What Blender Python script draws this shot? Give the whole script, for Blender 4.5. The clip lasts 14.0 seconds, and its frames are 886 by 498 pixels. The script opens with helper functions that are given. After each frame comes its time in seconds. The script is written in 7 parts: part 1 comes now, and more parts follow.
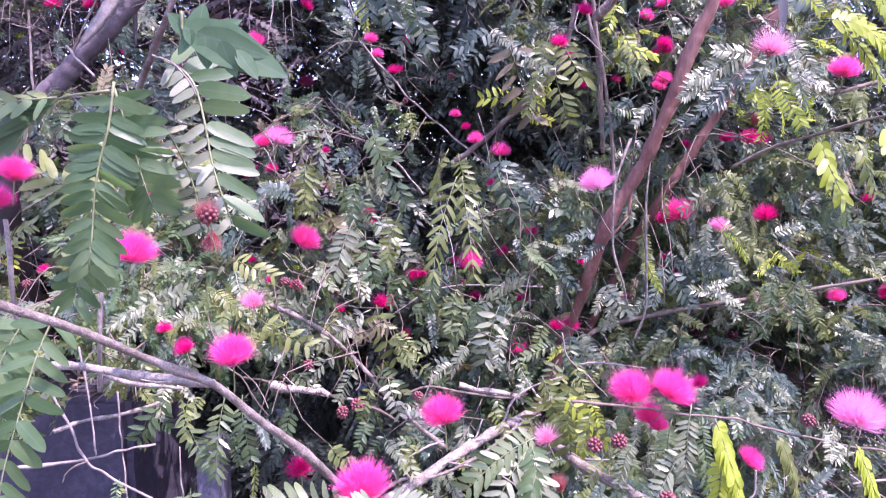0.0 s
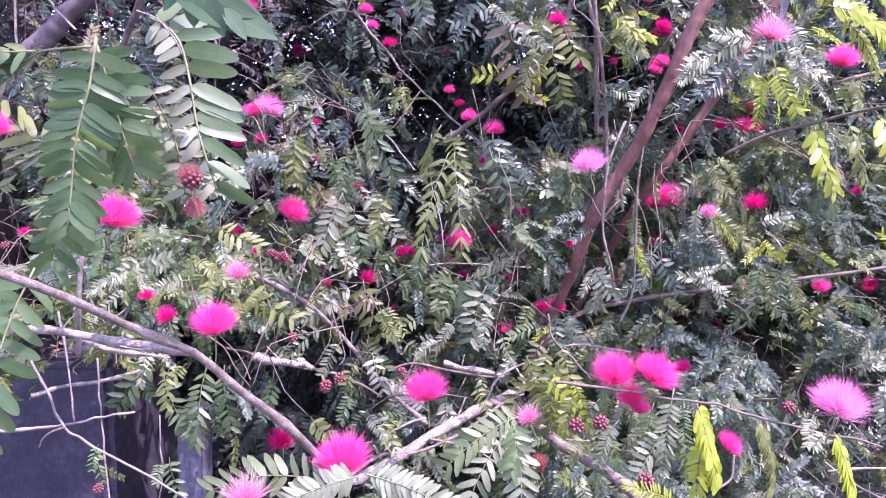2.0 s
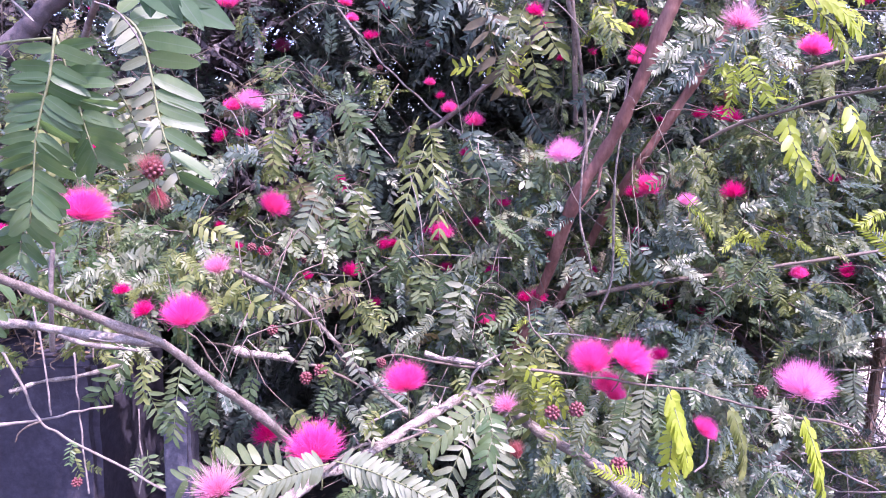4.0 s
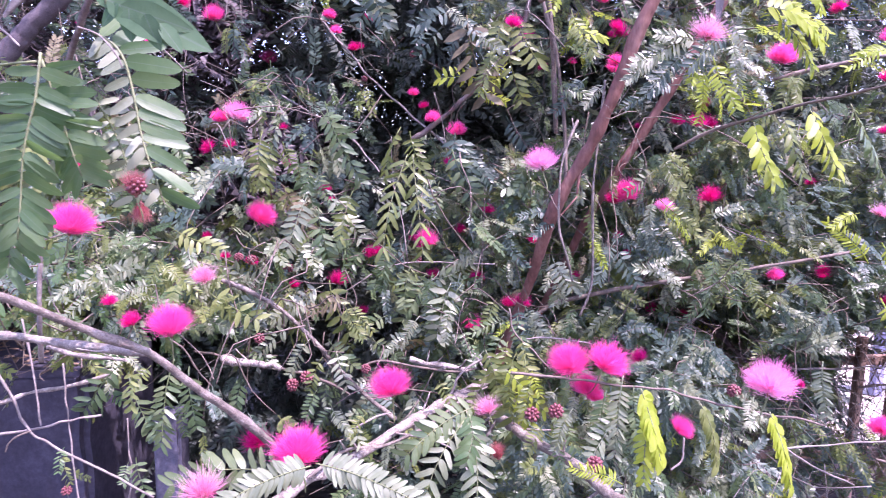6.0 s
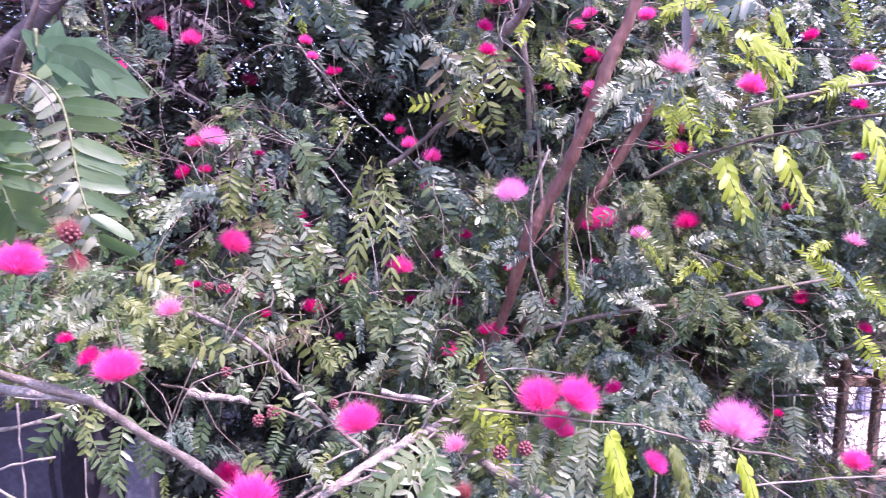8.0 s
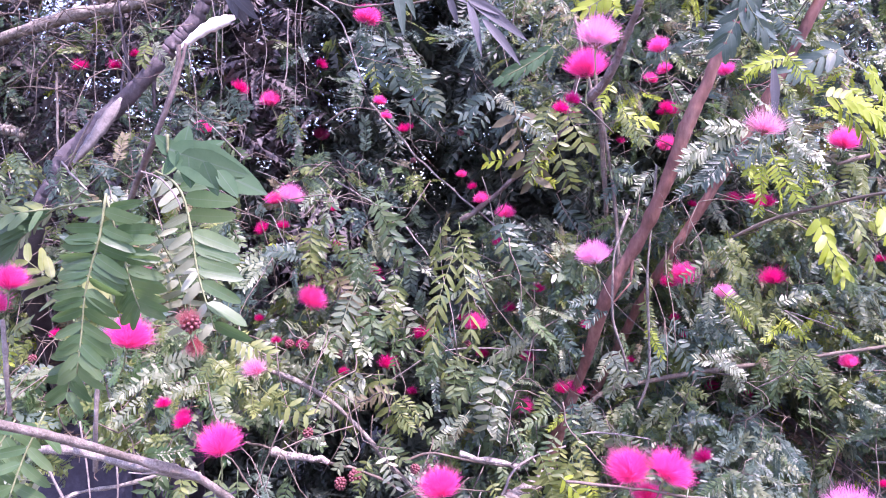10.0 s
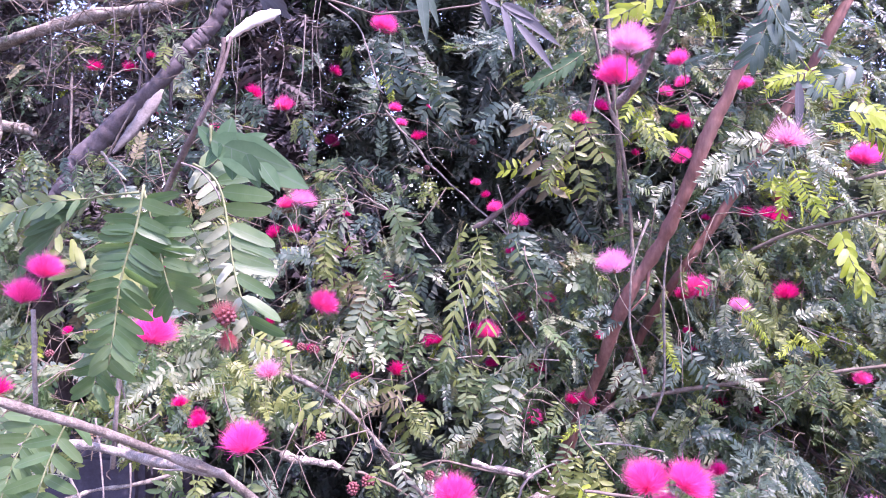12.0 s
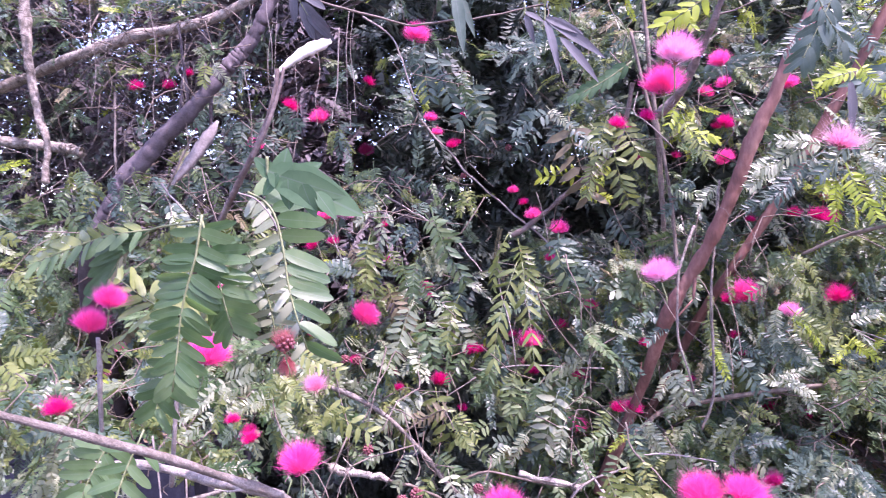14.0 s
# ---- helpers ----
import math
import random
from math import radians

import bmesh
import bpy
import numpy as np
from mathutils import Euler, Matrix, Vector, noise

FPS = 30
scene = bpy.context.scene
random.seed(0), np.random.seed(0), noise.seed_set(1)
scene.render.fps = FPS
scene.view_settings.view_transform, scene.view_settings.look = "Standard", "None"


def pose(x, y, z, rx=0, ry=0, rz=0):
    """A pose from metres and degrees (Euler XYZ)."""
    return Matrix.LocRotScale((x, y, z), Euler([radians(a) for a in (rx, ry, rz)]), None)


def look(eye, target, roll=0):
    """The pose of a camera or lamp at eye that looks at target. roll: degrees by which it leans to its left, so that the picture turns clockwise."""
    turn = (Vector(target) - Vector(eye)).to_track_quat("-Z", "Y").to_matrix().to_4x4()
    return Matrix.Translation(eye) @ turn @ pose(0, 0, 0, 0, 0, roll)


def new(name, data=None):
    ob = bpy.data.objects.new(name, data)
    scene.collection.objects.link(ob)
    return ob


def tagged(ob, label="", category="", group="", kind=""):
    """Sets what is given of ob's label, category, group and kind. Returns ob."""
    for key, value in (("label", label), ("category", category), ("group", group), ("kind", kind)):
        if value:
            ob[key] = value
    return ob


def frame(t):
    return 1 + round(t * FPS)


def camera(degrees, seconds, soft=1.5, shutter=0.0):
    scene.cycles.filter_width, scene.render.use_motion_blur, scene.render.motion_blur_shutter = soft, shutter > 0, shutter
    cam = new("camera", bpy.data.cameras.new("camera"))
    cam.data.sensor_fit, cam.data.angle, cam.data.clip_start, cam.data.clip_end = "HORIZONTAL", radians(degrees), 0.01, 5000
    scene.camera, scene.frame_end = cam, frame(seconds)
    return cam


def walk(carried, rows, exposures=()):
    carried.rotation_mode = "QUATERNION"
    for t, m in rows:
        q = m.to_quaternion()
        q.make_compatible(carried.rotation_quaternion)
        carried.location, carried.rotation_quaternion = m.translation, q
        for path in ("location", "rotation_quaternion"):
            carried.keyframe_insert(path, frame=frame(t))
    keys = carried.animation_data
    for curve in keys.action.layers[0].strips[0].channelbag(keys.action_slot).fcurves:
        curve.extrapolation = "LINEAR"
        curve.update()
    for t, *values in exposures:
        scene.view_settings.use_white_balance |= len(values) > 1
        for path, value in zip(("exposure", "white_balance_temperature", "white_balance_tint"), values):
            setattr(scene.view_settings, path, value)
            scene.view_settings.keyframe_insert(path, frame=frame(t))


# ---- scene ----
cam = camera(70.97, 14.0, soft=1.0, shutter=0.58)
PATH = [
    (0, (0.0000, 0.0000, 1.5000), (0.0000, 1.9891, 1.2910), 0.00),
    (0.5, (-0.0048, 0.0064, 1.4963), (0.0105, 1.9889, 1.2330), 0.12),
    (1, (-0.0023, 0.0106, 1.4927), (0.0172, 1.9914, 1.2167), 0.18),
    (1.5, (0.0015, 0.0098, 1.4927), (0.0376, 1.9897, 1.2124), 1.06),
    (2, (0.0004, 0.0092, 1.4945), (0.0375, 1.9900, 1.2203), 2.14),
    (2.5, (0.0117, 0.0071, 1.4944), (0.0449, 1.9882, 1.2220), 1.79),
    (3, (0.0224, 0.0080, 1.4928), (0.0728, 1.9856, 1.1987), 1.91),
    (3.2, (0.0202, 0.0109, 1.4892), (0.0818, 1.9879, 1.1936), 2.06),
    (5.3, (0.0419, -0.0165, 1.4964), (0.0858, 1.9633, 1.2166), 0.79),
    (5.5, (0.0399, -0.0172, 1.5010), (0.0847, 1.9625, 1.2205), 0.82),
    (6, (0.0457, -0.0243, 1.4962), (0.1291, 1.9555, 1.2252), 0.81),
    (6.5, (0.0704, -0.0200, 1.5058), (0.1765, 1.9587, 1.2351), 0.31),
    (7, (0.0820, -0.0128, 1.5233), (0.2024, 1.9662, 1.2604), 0.65),
    (7.5, (0.0882, -0.0087, 1.5184), (0.2435, 1.9733, 1.3003), 0.50),
    (8, (0.0863, -0.0067, 1.5232), (0.1946, 1.9781, 1.3022), 0.72),
    (8.5, (0.0616, -0.0090, 1.5384), (0.0539, 1.9800, 1.3289), 0.43),
    (9, (0.0476, -0.0067, 1.5434), (-0.0243, 1.9846, 1.3711), 0.09),
    (9.2, (0.0469, -0.0076, 1.5498), (-0.0186, 1.9855, 1.3983), -0.18),
    (11.3, (0.0337, 0.0005, 1.5771), (-0.0412, 1.9972, 1.4905), 0.61),
    (11.5, (0.0331, 0.0005, 1.5779), (-0.0356, 1.9975, 1.4938), 0.68),
    (12, (0.0066, -0.0048, 1.5552), (-0.0616, 1.9930, 1.4922), 1.40),
    (12.5, (0.0096, -0.0032, 1.5656), (-0.0906, 1.9927, 1.4877), 0.99),
    (13, (0.0042, -0.0036, 1.5719), (-0.1283, 1.9905, 1.4955), 0.21),
    (13.5, (-0.0113, -0.0099, 1.5662), (-0.1268, 1.9859, 1.5057), 0.43),
    (14, (-0.0151, -0.0051, 1.5748), (-0.1819, 1.9871, 1.5147), -0.06),
]
walk(cam, [(t, look(eye, target, roll)) for t, eye, target, roll in PATH],
     exposures=((0, 2.4, 5960, 58), (8.5, 2.44, 5980, 57), (11.5, 2.56, 6030, 55), (14, 2.46, 6040, 55)))

# world, sun, exposure
SUN_DIR = Vector((0.36, -0.28, 0.89)).normalized()
world = bpy.data.worlds.new("world")
scene.world = world
world.use_nodes = True
sky = world.node_tree.nodes.new("ShaderNodeTexSky")
sky.sky_type, sky.sun_disc = "NISHITA", False
sky.sun_elevation = math.asin(SUN_DIR.z)
sky.sun_rotation = math.atan2(SUN_DIR.x, SUN_DIR.y)
world.node_tree.links.new(sky.outputs[0], world.node_tree.nodes["Background"].inputs[0])
world.node_tree.nodes["Background"].inputs[1].default_value = 0.15
sun = new("sun", bpy.data.lights.new("sun", "SUN"))
sun.data.energy, sun.data.angle, sun.data.color = 2.6, radians(0.5), (1.0, 0.97, 0.93)
sun.matrix_world = look(SUN_DIR * 10, (0, 0, 0))


# ---- materials ----
def material(name):
    m = bpy.data.materials.new(name)
    m.use_nodes = True
    return m, m.node_tree.nodes, m.node_tree.links, m.node_tree.nodes["Principled BSDF"]


def ramp(nodes, stops):
    r = nodes.new("ShaderNodeValToRGB")
    while len(r.color_ramp.elements) < len(stops):
        r.color_ramp.elements.new(0.5)
    for e, (at, c) in zip(r.color_ramp.elements, stops):
        e.position, e.color = at, (*c, 1)
    return r


def leaf_material(name, dark, mid, light, glow, through_share, rough=0.42, gloss=0.36):
    """Leaf blade: patchy colour, a waxy gloss and light passing through."""
    m, n, l, p = material(name)
    geo, info = n.new("ShaderNodeNewGeometry"), n.new("ShaderNodeObjectInfo")
    noise_tex = n.new("ShaderNodeTexNoise")
    noise_tex.inputs["Scale"].default_value, noise_tex.inputs["Detail"].default_value = 9, 5
    l.new(geo.outputs["Position"], noise_tex.inputs["Vector"])
    add = n.new("ShaderNodeMath")
    add.operation = "MULTIPLY_ADD"
    l.new(geo.outputs["Random Per Island"], add.inputs[0])
    add.inputs[1].default_value = 0.3
    l.new(noise_tex.outputs[0], add.inputs[2])
    more = n.new("ShaderNodeMath")
    more.operation = "MULTIPLY_ADD"
    l.new(info.outputs["Random"], more.inputs[0])
    more.inputs[1].default_value = 0.25
    l.new(add.outputs[0], more.inputs[2])
    blotch, spot = n.new("ShaderNodeTexNoise"), n.new("ShaderNodeMath")
    blotch.inputs["Scale"].default_value, blotch.inputs["Detail"].default_value, blotch.inputs["Roughness"].default_value = 70, 3, 0.7
    l.new(geo.outputs["Position"], blotch.inputs["Vector"])
    spot.operation = "MULTIPLY_ADD"
    l.new(blotch.outputs[0], spot.inputs[0])
    spot.inputs[1].default_value = 0.45
    l.new(more.outputs[0], spot.inputs[2])
    r = ramp(n, ((0.55, dark), (0.92, mid), (1.0, light)))
    r.color_ramp.elements[2].position = 1.0
    scaled = n.new("ShaderNodeMath")
    scaled.operation = "MULTIPLY"
    scaled.inputs[1].default_value = 0.82
    l.new(spot.outputs[0], scaled.inputs[0])
    r.color_ramp.elements[0].position, r.color_ramp.elements[1].position = 0.45, 0.76
    l.new(scaled.outputs[0], r.inputs[0])
    # pale midrib and faint side veins along the blade
    tc, axes, side, rib = n.new("ShaderNodeTexCoord"), n.new("ShaderNodeSeparateXYZ"), n.new("ShaderNodeMath"), n.new("ShaderNodeMapRange")
    l.new(tc.outputs["Object"], axes.inputs[0])
    side.operation = "ABSOLUTE"
    l.new(axes.outputs["Y"], side.inputs[0])
    l.new(side.outputs[0], rib.inputs["Value"])
    rib.inputs["From Min"].default_value, rib.inputs["From Max"].default_value = 0.004, 0.012
    rib.inputs["To Min"].default_value, rib.inputs["To Max"].default_value = 0.35, 0.0
    veined = n.new("ShaderNodeMix")
    veined.data_type = "RGBA"
    l.new(rib.outputs[0], veined.inputs["Factor"])
    l.new(r.outputs[0], veined.inputs["A"])
    veined.inputs["B"].default_value = (*[0.5 * c + 0.12 for c in light], 1)
    l.new(veined.outputs["Result"], p.inputs["Base Color"])
    wave = n.new("ShaderNodeTexWave")
    wave.inputs["Scale"].default_value, wave.inputs["Distortion"].default_value, wave.inputs["Detail Scale"].default_value = 6, 3.5, 2
    l.new(tc.outputs["Object"], wave.inputs["Vector"])
    fine = n.new("ShaderNodeTexNoise")
    fine.inputs["Scale"].default_value = 160
    l.new(geo.outputs["Position"], fine.inputs["Vector"])
    rr = n.new("ShaderNodeMapRange")
    rr.inputs["To Min"].default_value, rr.inputs["To Max"].default_value = rough - 0.12, rough + 0.16
    l.new(fine.outputs[0], rr.inputs["Value"])
    l.new(rr.outputs[0], p.inputs["Roughness"])
    bump = n.new("ShaderNodeBump")
    bump.inputs["Strength"].default_value, bump.inputs["Distance"].default_value = 0.3, 0.001
    l.new(fine.outputs[0], bump.inputs["Height"])
    veins = n.new("ShaderNodeBump")
    veins.inputs["Strength"].default_value, veins.inputs["Distance"].default_value = 0.05, 0.0006
    l.new(wave.outputs["Fac"], veins.inputs["Height"])
    l.new(bump.outputs[0], veins.inputs["Normal"])
    l.new(veins.outputs[0], p.inputs["Normal"])
    p.inputs["Specular IOR Level"].default_value = gloss
    tr, mix = n.new("ShaderNodeBsdfTranslucent"), n.new("ShaderNodeMixShader")
    tint = n.new("ShaderNodeMix")
    tint.data_type = "RGBA"
    tint.inputs["Factor"].default_value = 0.7
    l.new(r.outputs[0], tint.inputs["A"])
    tint.inputs["B"].default_value = (*glow, 1)
    l.new(tint.outputs["Result"], tr.inputs["Color"])
    mix.inputs[0].default_value = through_share
    l.new(p.outputs[0], mix.inputs[1])
    l.new(tr.outputs[0], mix.inputs[2])
    l.new(mix.outputs[0], n["Material Output"].inputs[0])
    return m


LEAF = {
    "green": leaf_material("leaf_green", (0.026, 0.05, 0.021), (0.062, 0.106, 0.042), (0.14, 0.18, 0.075), (0.17, 0.26, 0.065), 0.3, 0.38, 0.45),
    "olive": leaf_material("leaf_olive", (0.045, 0.066, 0.019), (0.095, 0.126, 0.035), (0.175, 0.2, 0.06), (0.26, 0.34, 0.06), 0.3),
    "yellow": leaf_material("leaf_yellow_green", (0.14, 0.2, 0.022), (0.23, 0.3, 0.032), (0.35, 0.41, 0.055), (0.52, 0.64, 0.05), 0.46),
    "pale": leaf_material("leaf_pale_glossy", (0.075, 0.1, 0.055), (0.15, 0.18, 0.1), (0.28, 0.3, 0.185), (0.26, 0.32, 0.12), 0.24, 0.32, 0.55),
    "fresh": leaf_material("leaf_fresh_green", (0.024, 0.06, 0.023), (0.053, 0.108, 0.041), (0.112, 0.17, 0.07), (0.21, 0.38, 0.095), 0.4, 0.42, 0.4),
    "broad": leaf_material("leaf_broad_green", (0.022, 0.056, 0.024), (0.042, 0.095, 0.042), (0.075, 0.135, 0.065), (0.12, 0.28, 0.08), 0.3, 0.55, 0.22),
    "brown": leaf_material("leaf_withered", (0.06, 0.048, 0.026), (0.11, 0.092, 0.048), (0.19, 0.165, 0.09), (0.2, 0.17, 0.06), 0.22, 0.55),
    # dusk: darker blue-green copy of the leaf, shade put into the colour
    "dusk": leaf_material("leaf_shade_green", (0.02, 0.042, 0.03), (0.048, 0.082, 0.058), (0.1, 0.138, 0.1), (0.1, 0.18, 0.08), 0.24),
    "violet": leaf_material("leaf_violet_grey", (0.045, 0.045, 0.048), (0.07, 0.069, 0.074), (0.105, 0.103, 0.11), (0.06, 0.06, 0.065), 0.2, 0.6),
}


def stamen_material(name, root, body, tip):
    m, n, l, p = material(name)
    tc, geo = n.new("ShaderNodeTexCoord"), n.new("ShaderNodeNewGeometry")
    length = n.new("ShaderNodeVectorMath")
    length.operation = "LENGTH"
    l.new(tc.outputs["Object"], length.inputs[0])
    r = ramp(n, ((0.1, root), (0.45, body), (1.0, tip)))
    l.new(length.outputs["Value"], r.inputs[0])
    hsv = n.new("ShaderNodeHueSaturation")
    l.new(r.outputs[0], hsv.inputs["Color"])
    rr = n.new("ShaderNodeMapRange")
    rr.inputs["To Min"].default_value, rr.inputs["To Max"].default_value = 0.85, 1.15
    l.new(geo.outputs["Random Per Island"], rr.inputs["Value"])
    l.new(rr.outputs[0], hsv.inputs["Value"])
    l.new(hsv.outputs[0], p.inputs["Base Color"])
    p.inputs["Roughness"].default_value = 0.5
    tr, mix = n.new("ShaderNodeBsdfTranslucent"), n.new("ShaderNodeMixShader")
    l.new(hsv.outputs[0], tr.inputs["Color"])
    mix.inputs[0].default_value = 0.55
    l.new(p.outputs[0], mix.inputs[1])
    l.new(tr.outputs[0], mix.inputs[2])
    l.new(mix.outputs[0], n["Material Output"].inputs[0])
    return m


STAMEN = {
    "pink": stamen_material("stamen_pink", (0.94, 0.16, 0.46), (0.94, 0.11, 0.41), (0.94, 0.15, 0.45)),
    # crimson: older flowers, and pink ones whose shade is put into the colour
    "crimson": stamen_material("stamen_crimson", (0.6, 0.01, 0.13), (0.72, 0.014, 0.2), (0.78, 0.03, 0.27)),
    "light": stamen_material("stamen_light", (0.96, 0.74, 0.85), (0.95, 0.46, 0.7), (0.95, 0.32, 0.6)),
    "faded": stamen_material("stamen_faded", (0.7, 0.12, 0.3), (0.82, 0.28, 0.45), (0.85, 0.5, 0.6)),
    "dry": stamen_material("stamen_dry", (0.3, 0.06, 0.06), (0.42, 0.1, 0.11), (0.5, 0.2, 0.18)),
}


def plain_material(name, colours, scale, rough=0.7, bump_size=0.002, bump=0.5, metal=0.0, stretch=None):
    m, n, l, p = material(name)
    tc = n.new("ShaderNodeTexCoord")
    mapping = n.new("ShaderNodeMapping")
    if stretch:
        mapping.inputs["Scale"].default_value = stretch
    l.new(tc.outputs["Object"], mapping.inputs[0])
    big, small = n.new("ShaderNodeTexNoise"), n.new("ShaderNodeTexNoise")
    for tex, s, d in ((big, scale, 6), (small, scale * 9, 4)):
        tex.inputs["Scale"].default_value, tex.inputs["Detail"].default_value, tex.inputs["Roughness"].default_value = s, d, 0.65
        l.new(mapping.outputs[0], tex.inputs["Vector"])
    blend = n.new("ShaderNodeMix")
    blend.inputs["Factor"].default_value = 0.4
    l.new(big.outputs[0], blend.inputs["A"])
    l.new(small.outputs[0], blend.inputs["B"])
    step = 0.3 / max(1, len(colours) - 1)
    r = ramp(n, [(0.36 + k * step, c) for k, c in enumerate(colours)])
    l.new(blend.outputs["Result"], r.inputs[0])
    l.new(r.outputs[0], p.inputs["Base Color"])
    b = n.new("ShaderNodeBump")
    b.inputs["Strength"].default_value, b.inputs["Distance"].default_value = bump, bump_size
    l.new(blend.outputs["Result"], b.inputs["Height"])
    l.new(b.outputs[0], p.inputs["Normal"])
    p.inputs["Roughness"].default_value, p.inputs["Metallic"].default_value = rough, metal
    return m


BARK = {
    "brown": plain_material("bark_red_brown", ((0.085, 0.033, 0.025), (0.175, 0.074, 0.056), (0.27, 0.14, 0.11)), 14, 0.75, 0.003, 0.7, 0, (1, 1, 0.35)),
    # shaded: copy of the bark with shade put into its dark violet colour
    "shaded": plain_material("bark_shade_violet_brown", ((0.052, 0.04, 0.043), (0.09, 0.07, 0.074), (0.135, 0.11, 0.113)), 24, 0.85, 0.003, 0.7),
    "dull": plain_material("bark_dull_brown", ((0.06, 0.042, 0.036), (0.14, 0.1, 0.086), (0.24, 0.19, 0.165)), 30, 0.8, 0.003, 0.7),
    "grey": plain_material("bark_grey", ((0.06, 0.047, 0.036), (0.152, 0.125, 0.099), (0.31, 0.268, 0.22)), 55, 0.85, 0.004, 1.0),
    "pale": plain_material("bark_pale_lichen", ((0.068, 0.053, 0.041), (0.25, 0.21, 0.172), (0.54, 0.485, 0.41)), 60, 0.85, 0.005, 1.0),
    "twig": plain_material("twig_brown", ((0.055, 0.04, 0.03), (0.12, 0.09, 0.068), (0.23, 0.18, 0.14)), 40, 0.75, 0.001, 0.5),
    "white": plain_material("bare_white_wood", ((0.5, 0.44, 0.38), (0.68, 0.63, 0.55), (0.8, 0.76, 0.69)), 30, 0.7, 0.001, 0.4),
    "dead": plain_material("dead_twig", ((0.1, 0.082, 0.07), (0.2, 0.168, 0.145), (0.34, 0.295, 0.26)), 40, 0.85, 0.001, 0.6),
}
RACHIS = plain_material("leaf_stalk", ((0.07, 0.085, 0.035), (0.14, 0.16, 0.065), (0.25, 0.27, 0.13)), 40, 0.6, 0.0005, 0.2)
CALYX = plain_material("calyx", ((0.1, 0.03, 0.02), (0.22, 0.06, 0.05), (0.3, 0.16, 0.08)), 60, 0.6, 0.0005, 0.3)
BUD = plain_material("bud_red", ((0.06, 0.017, 0.02), (0.15, 0.034, 0.04), (0.31, 0.13, 0.115)), 90, 0.45, 0.0006, 0.4)
SOIL = plain_material("soil", ((0.018, 0.014, 0.011), (0.045, 0.035, 0.027), (0.09, 0.072, 0.055)), 3, 0.95, 0.02, 0.9)
PATH_GROUND = plain_material("sandy_path", ((0.26, 0.215, 0.175), (0.4, 0.345, 0.29), (0.55, 0.49, 0.42)), 4, 0.95, 0.01, 0.7)
# far below plain concrete: the block's violet shade is put into the colour
SHADE_CONCRETE = plain_material("shade_dark_concrete", ((0.016, 0.014, 0.022), (0.034, 0.03, 0.045), (0.065, 0.057, 0.078)), 6, 0.9, 0.005, 0.8)
POST_CONCRETE = plain_material("blue_grey_concrete", ((0.045, 0.042, 0.056), (0.085, 0.08, 0.104), (0.14, 0.132, 0.165)), 9, 0.9, 0.004, 0.8)
WOOD = plain_material("dark_wood", ((0.12, 0.07, 0.048), (0.24, 0.15, 0.11), (0.34, 0.24, 0.185)), 12, 0.8, 0.003, 0.8, 0, (1, 1, 0.15))
SLAT_PAINT = plain_material("blue_grey_paint", ((0.16, 0.16, 0.26), (0.25, 0.25, 0.38), (0.36, 0.36, 0.48)), 8, 0.7, 0.001, 0.4, 0, (0.2, 1, 1))
LITTER = plain_material("dry_leaf", ((0.08, 0.05, 0.03), (0.2, 0.13, 0.08), (0.36, 0.27, 0.18)), 30, 0.85, 0.001, 0.4)
# leaves added as dark backing where deep shade shows behind bare twigs
BACKING_LEAF = leaf_material("dark_backing_leaf", (0.026, 0.021, 0.022), (0.058, 0.047, 0.048), (0.125, 0.105, 0.105), (0.085, 0.065, 0.062), 0.1, 0.6)
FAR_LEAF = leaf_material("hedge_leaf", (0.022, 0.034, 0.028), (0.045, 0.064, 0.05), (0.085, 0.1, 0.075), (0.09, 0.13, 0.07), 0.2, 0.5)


# ---- mesh helpers ----
def mesh_of(name, verts, tris, mat, smooth=True):
    verts, tris = np.asarray(verts, np.float32), np.asarray(tris, np.int32)
    me = bpy.data.meshes.new(name)
    me.vertices.add(len(verts))
    me.vertices.foreach_set("co", verts.ravel())
    me.loops.add(tris.size)
    me.loops.foreach_set("vertex_index", tris.ravel())
    me.polygons.add(len(tris))
    k = tris.shape[1]
    me.polygons.foreach_set("loop_start", np.arange(0, tris.size, k, dtype=np.int32))
    me.polygons.foreach_set("loop_total", np.full(len(tris), k, np.int32))
    me.polygons.foreach_set("use_smooth", np.full(len(tris), smooth))
    me.materials.append(mat)
    me.update()
    me.validate()
    return me


def child(name, me, parent, m=None, label=""):
    ob = new(name, me)
    ob.parent = parent
    if m is not None:
        ob.matrix_basis = parent.matrix_basis.inverted() @ m if parent.parent is None else m
    return tagged(ob, label)


def join(pieces):
    """Stacks (verts, tris) pairs into one."""
    vs, fs, at = [], [], 0
    for v, f in pieces:
        vs.append(v)
        fs.append(np.asarray(f) + at)
        at += len(v)
    return np.concatenate(vs), np.concatenate(fs)


def smooth_line(points, count):
    """Points along a Catmull-Rom curve."""
    p = np.asarray(points, float)
    p = np.vstack([2 * p[0] - p[1], p, 2 * p[-1] - p[-2]])
    seg = len(p) - 3
    out = []
    for u in np.linspace(0, seg - 1e-6, count):
        k, t = int(u), u - int(u)
        a, b, c, d = p[k:k + 4]
        out.append(0.5 * ((2 * b) + (c - a) * t + (2 * a - 5 * b + 4 * c - d) * t * t + (3 * b - a - 3 * c + d) * t ** 3))
    return np.array(out)


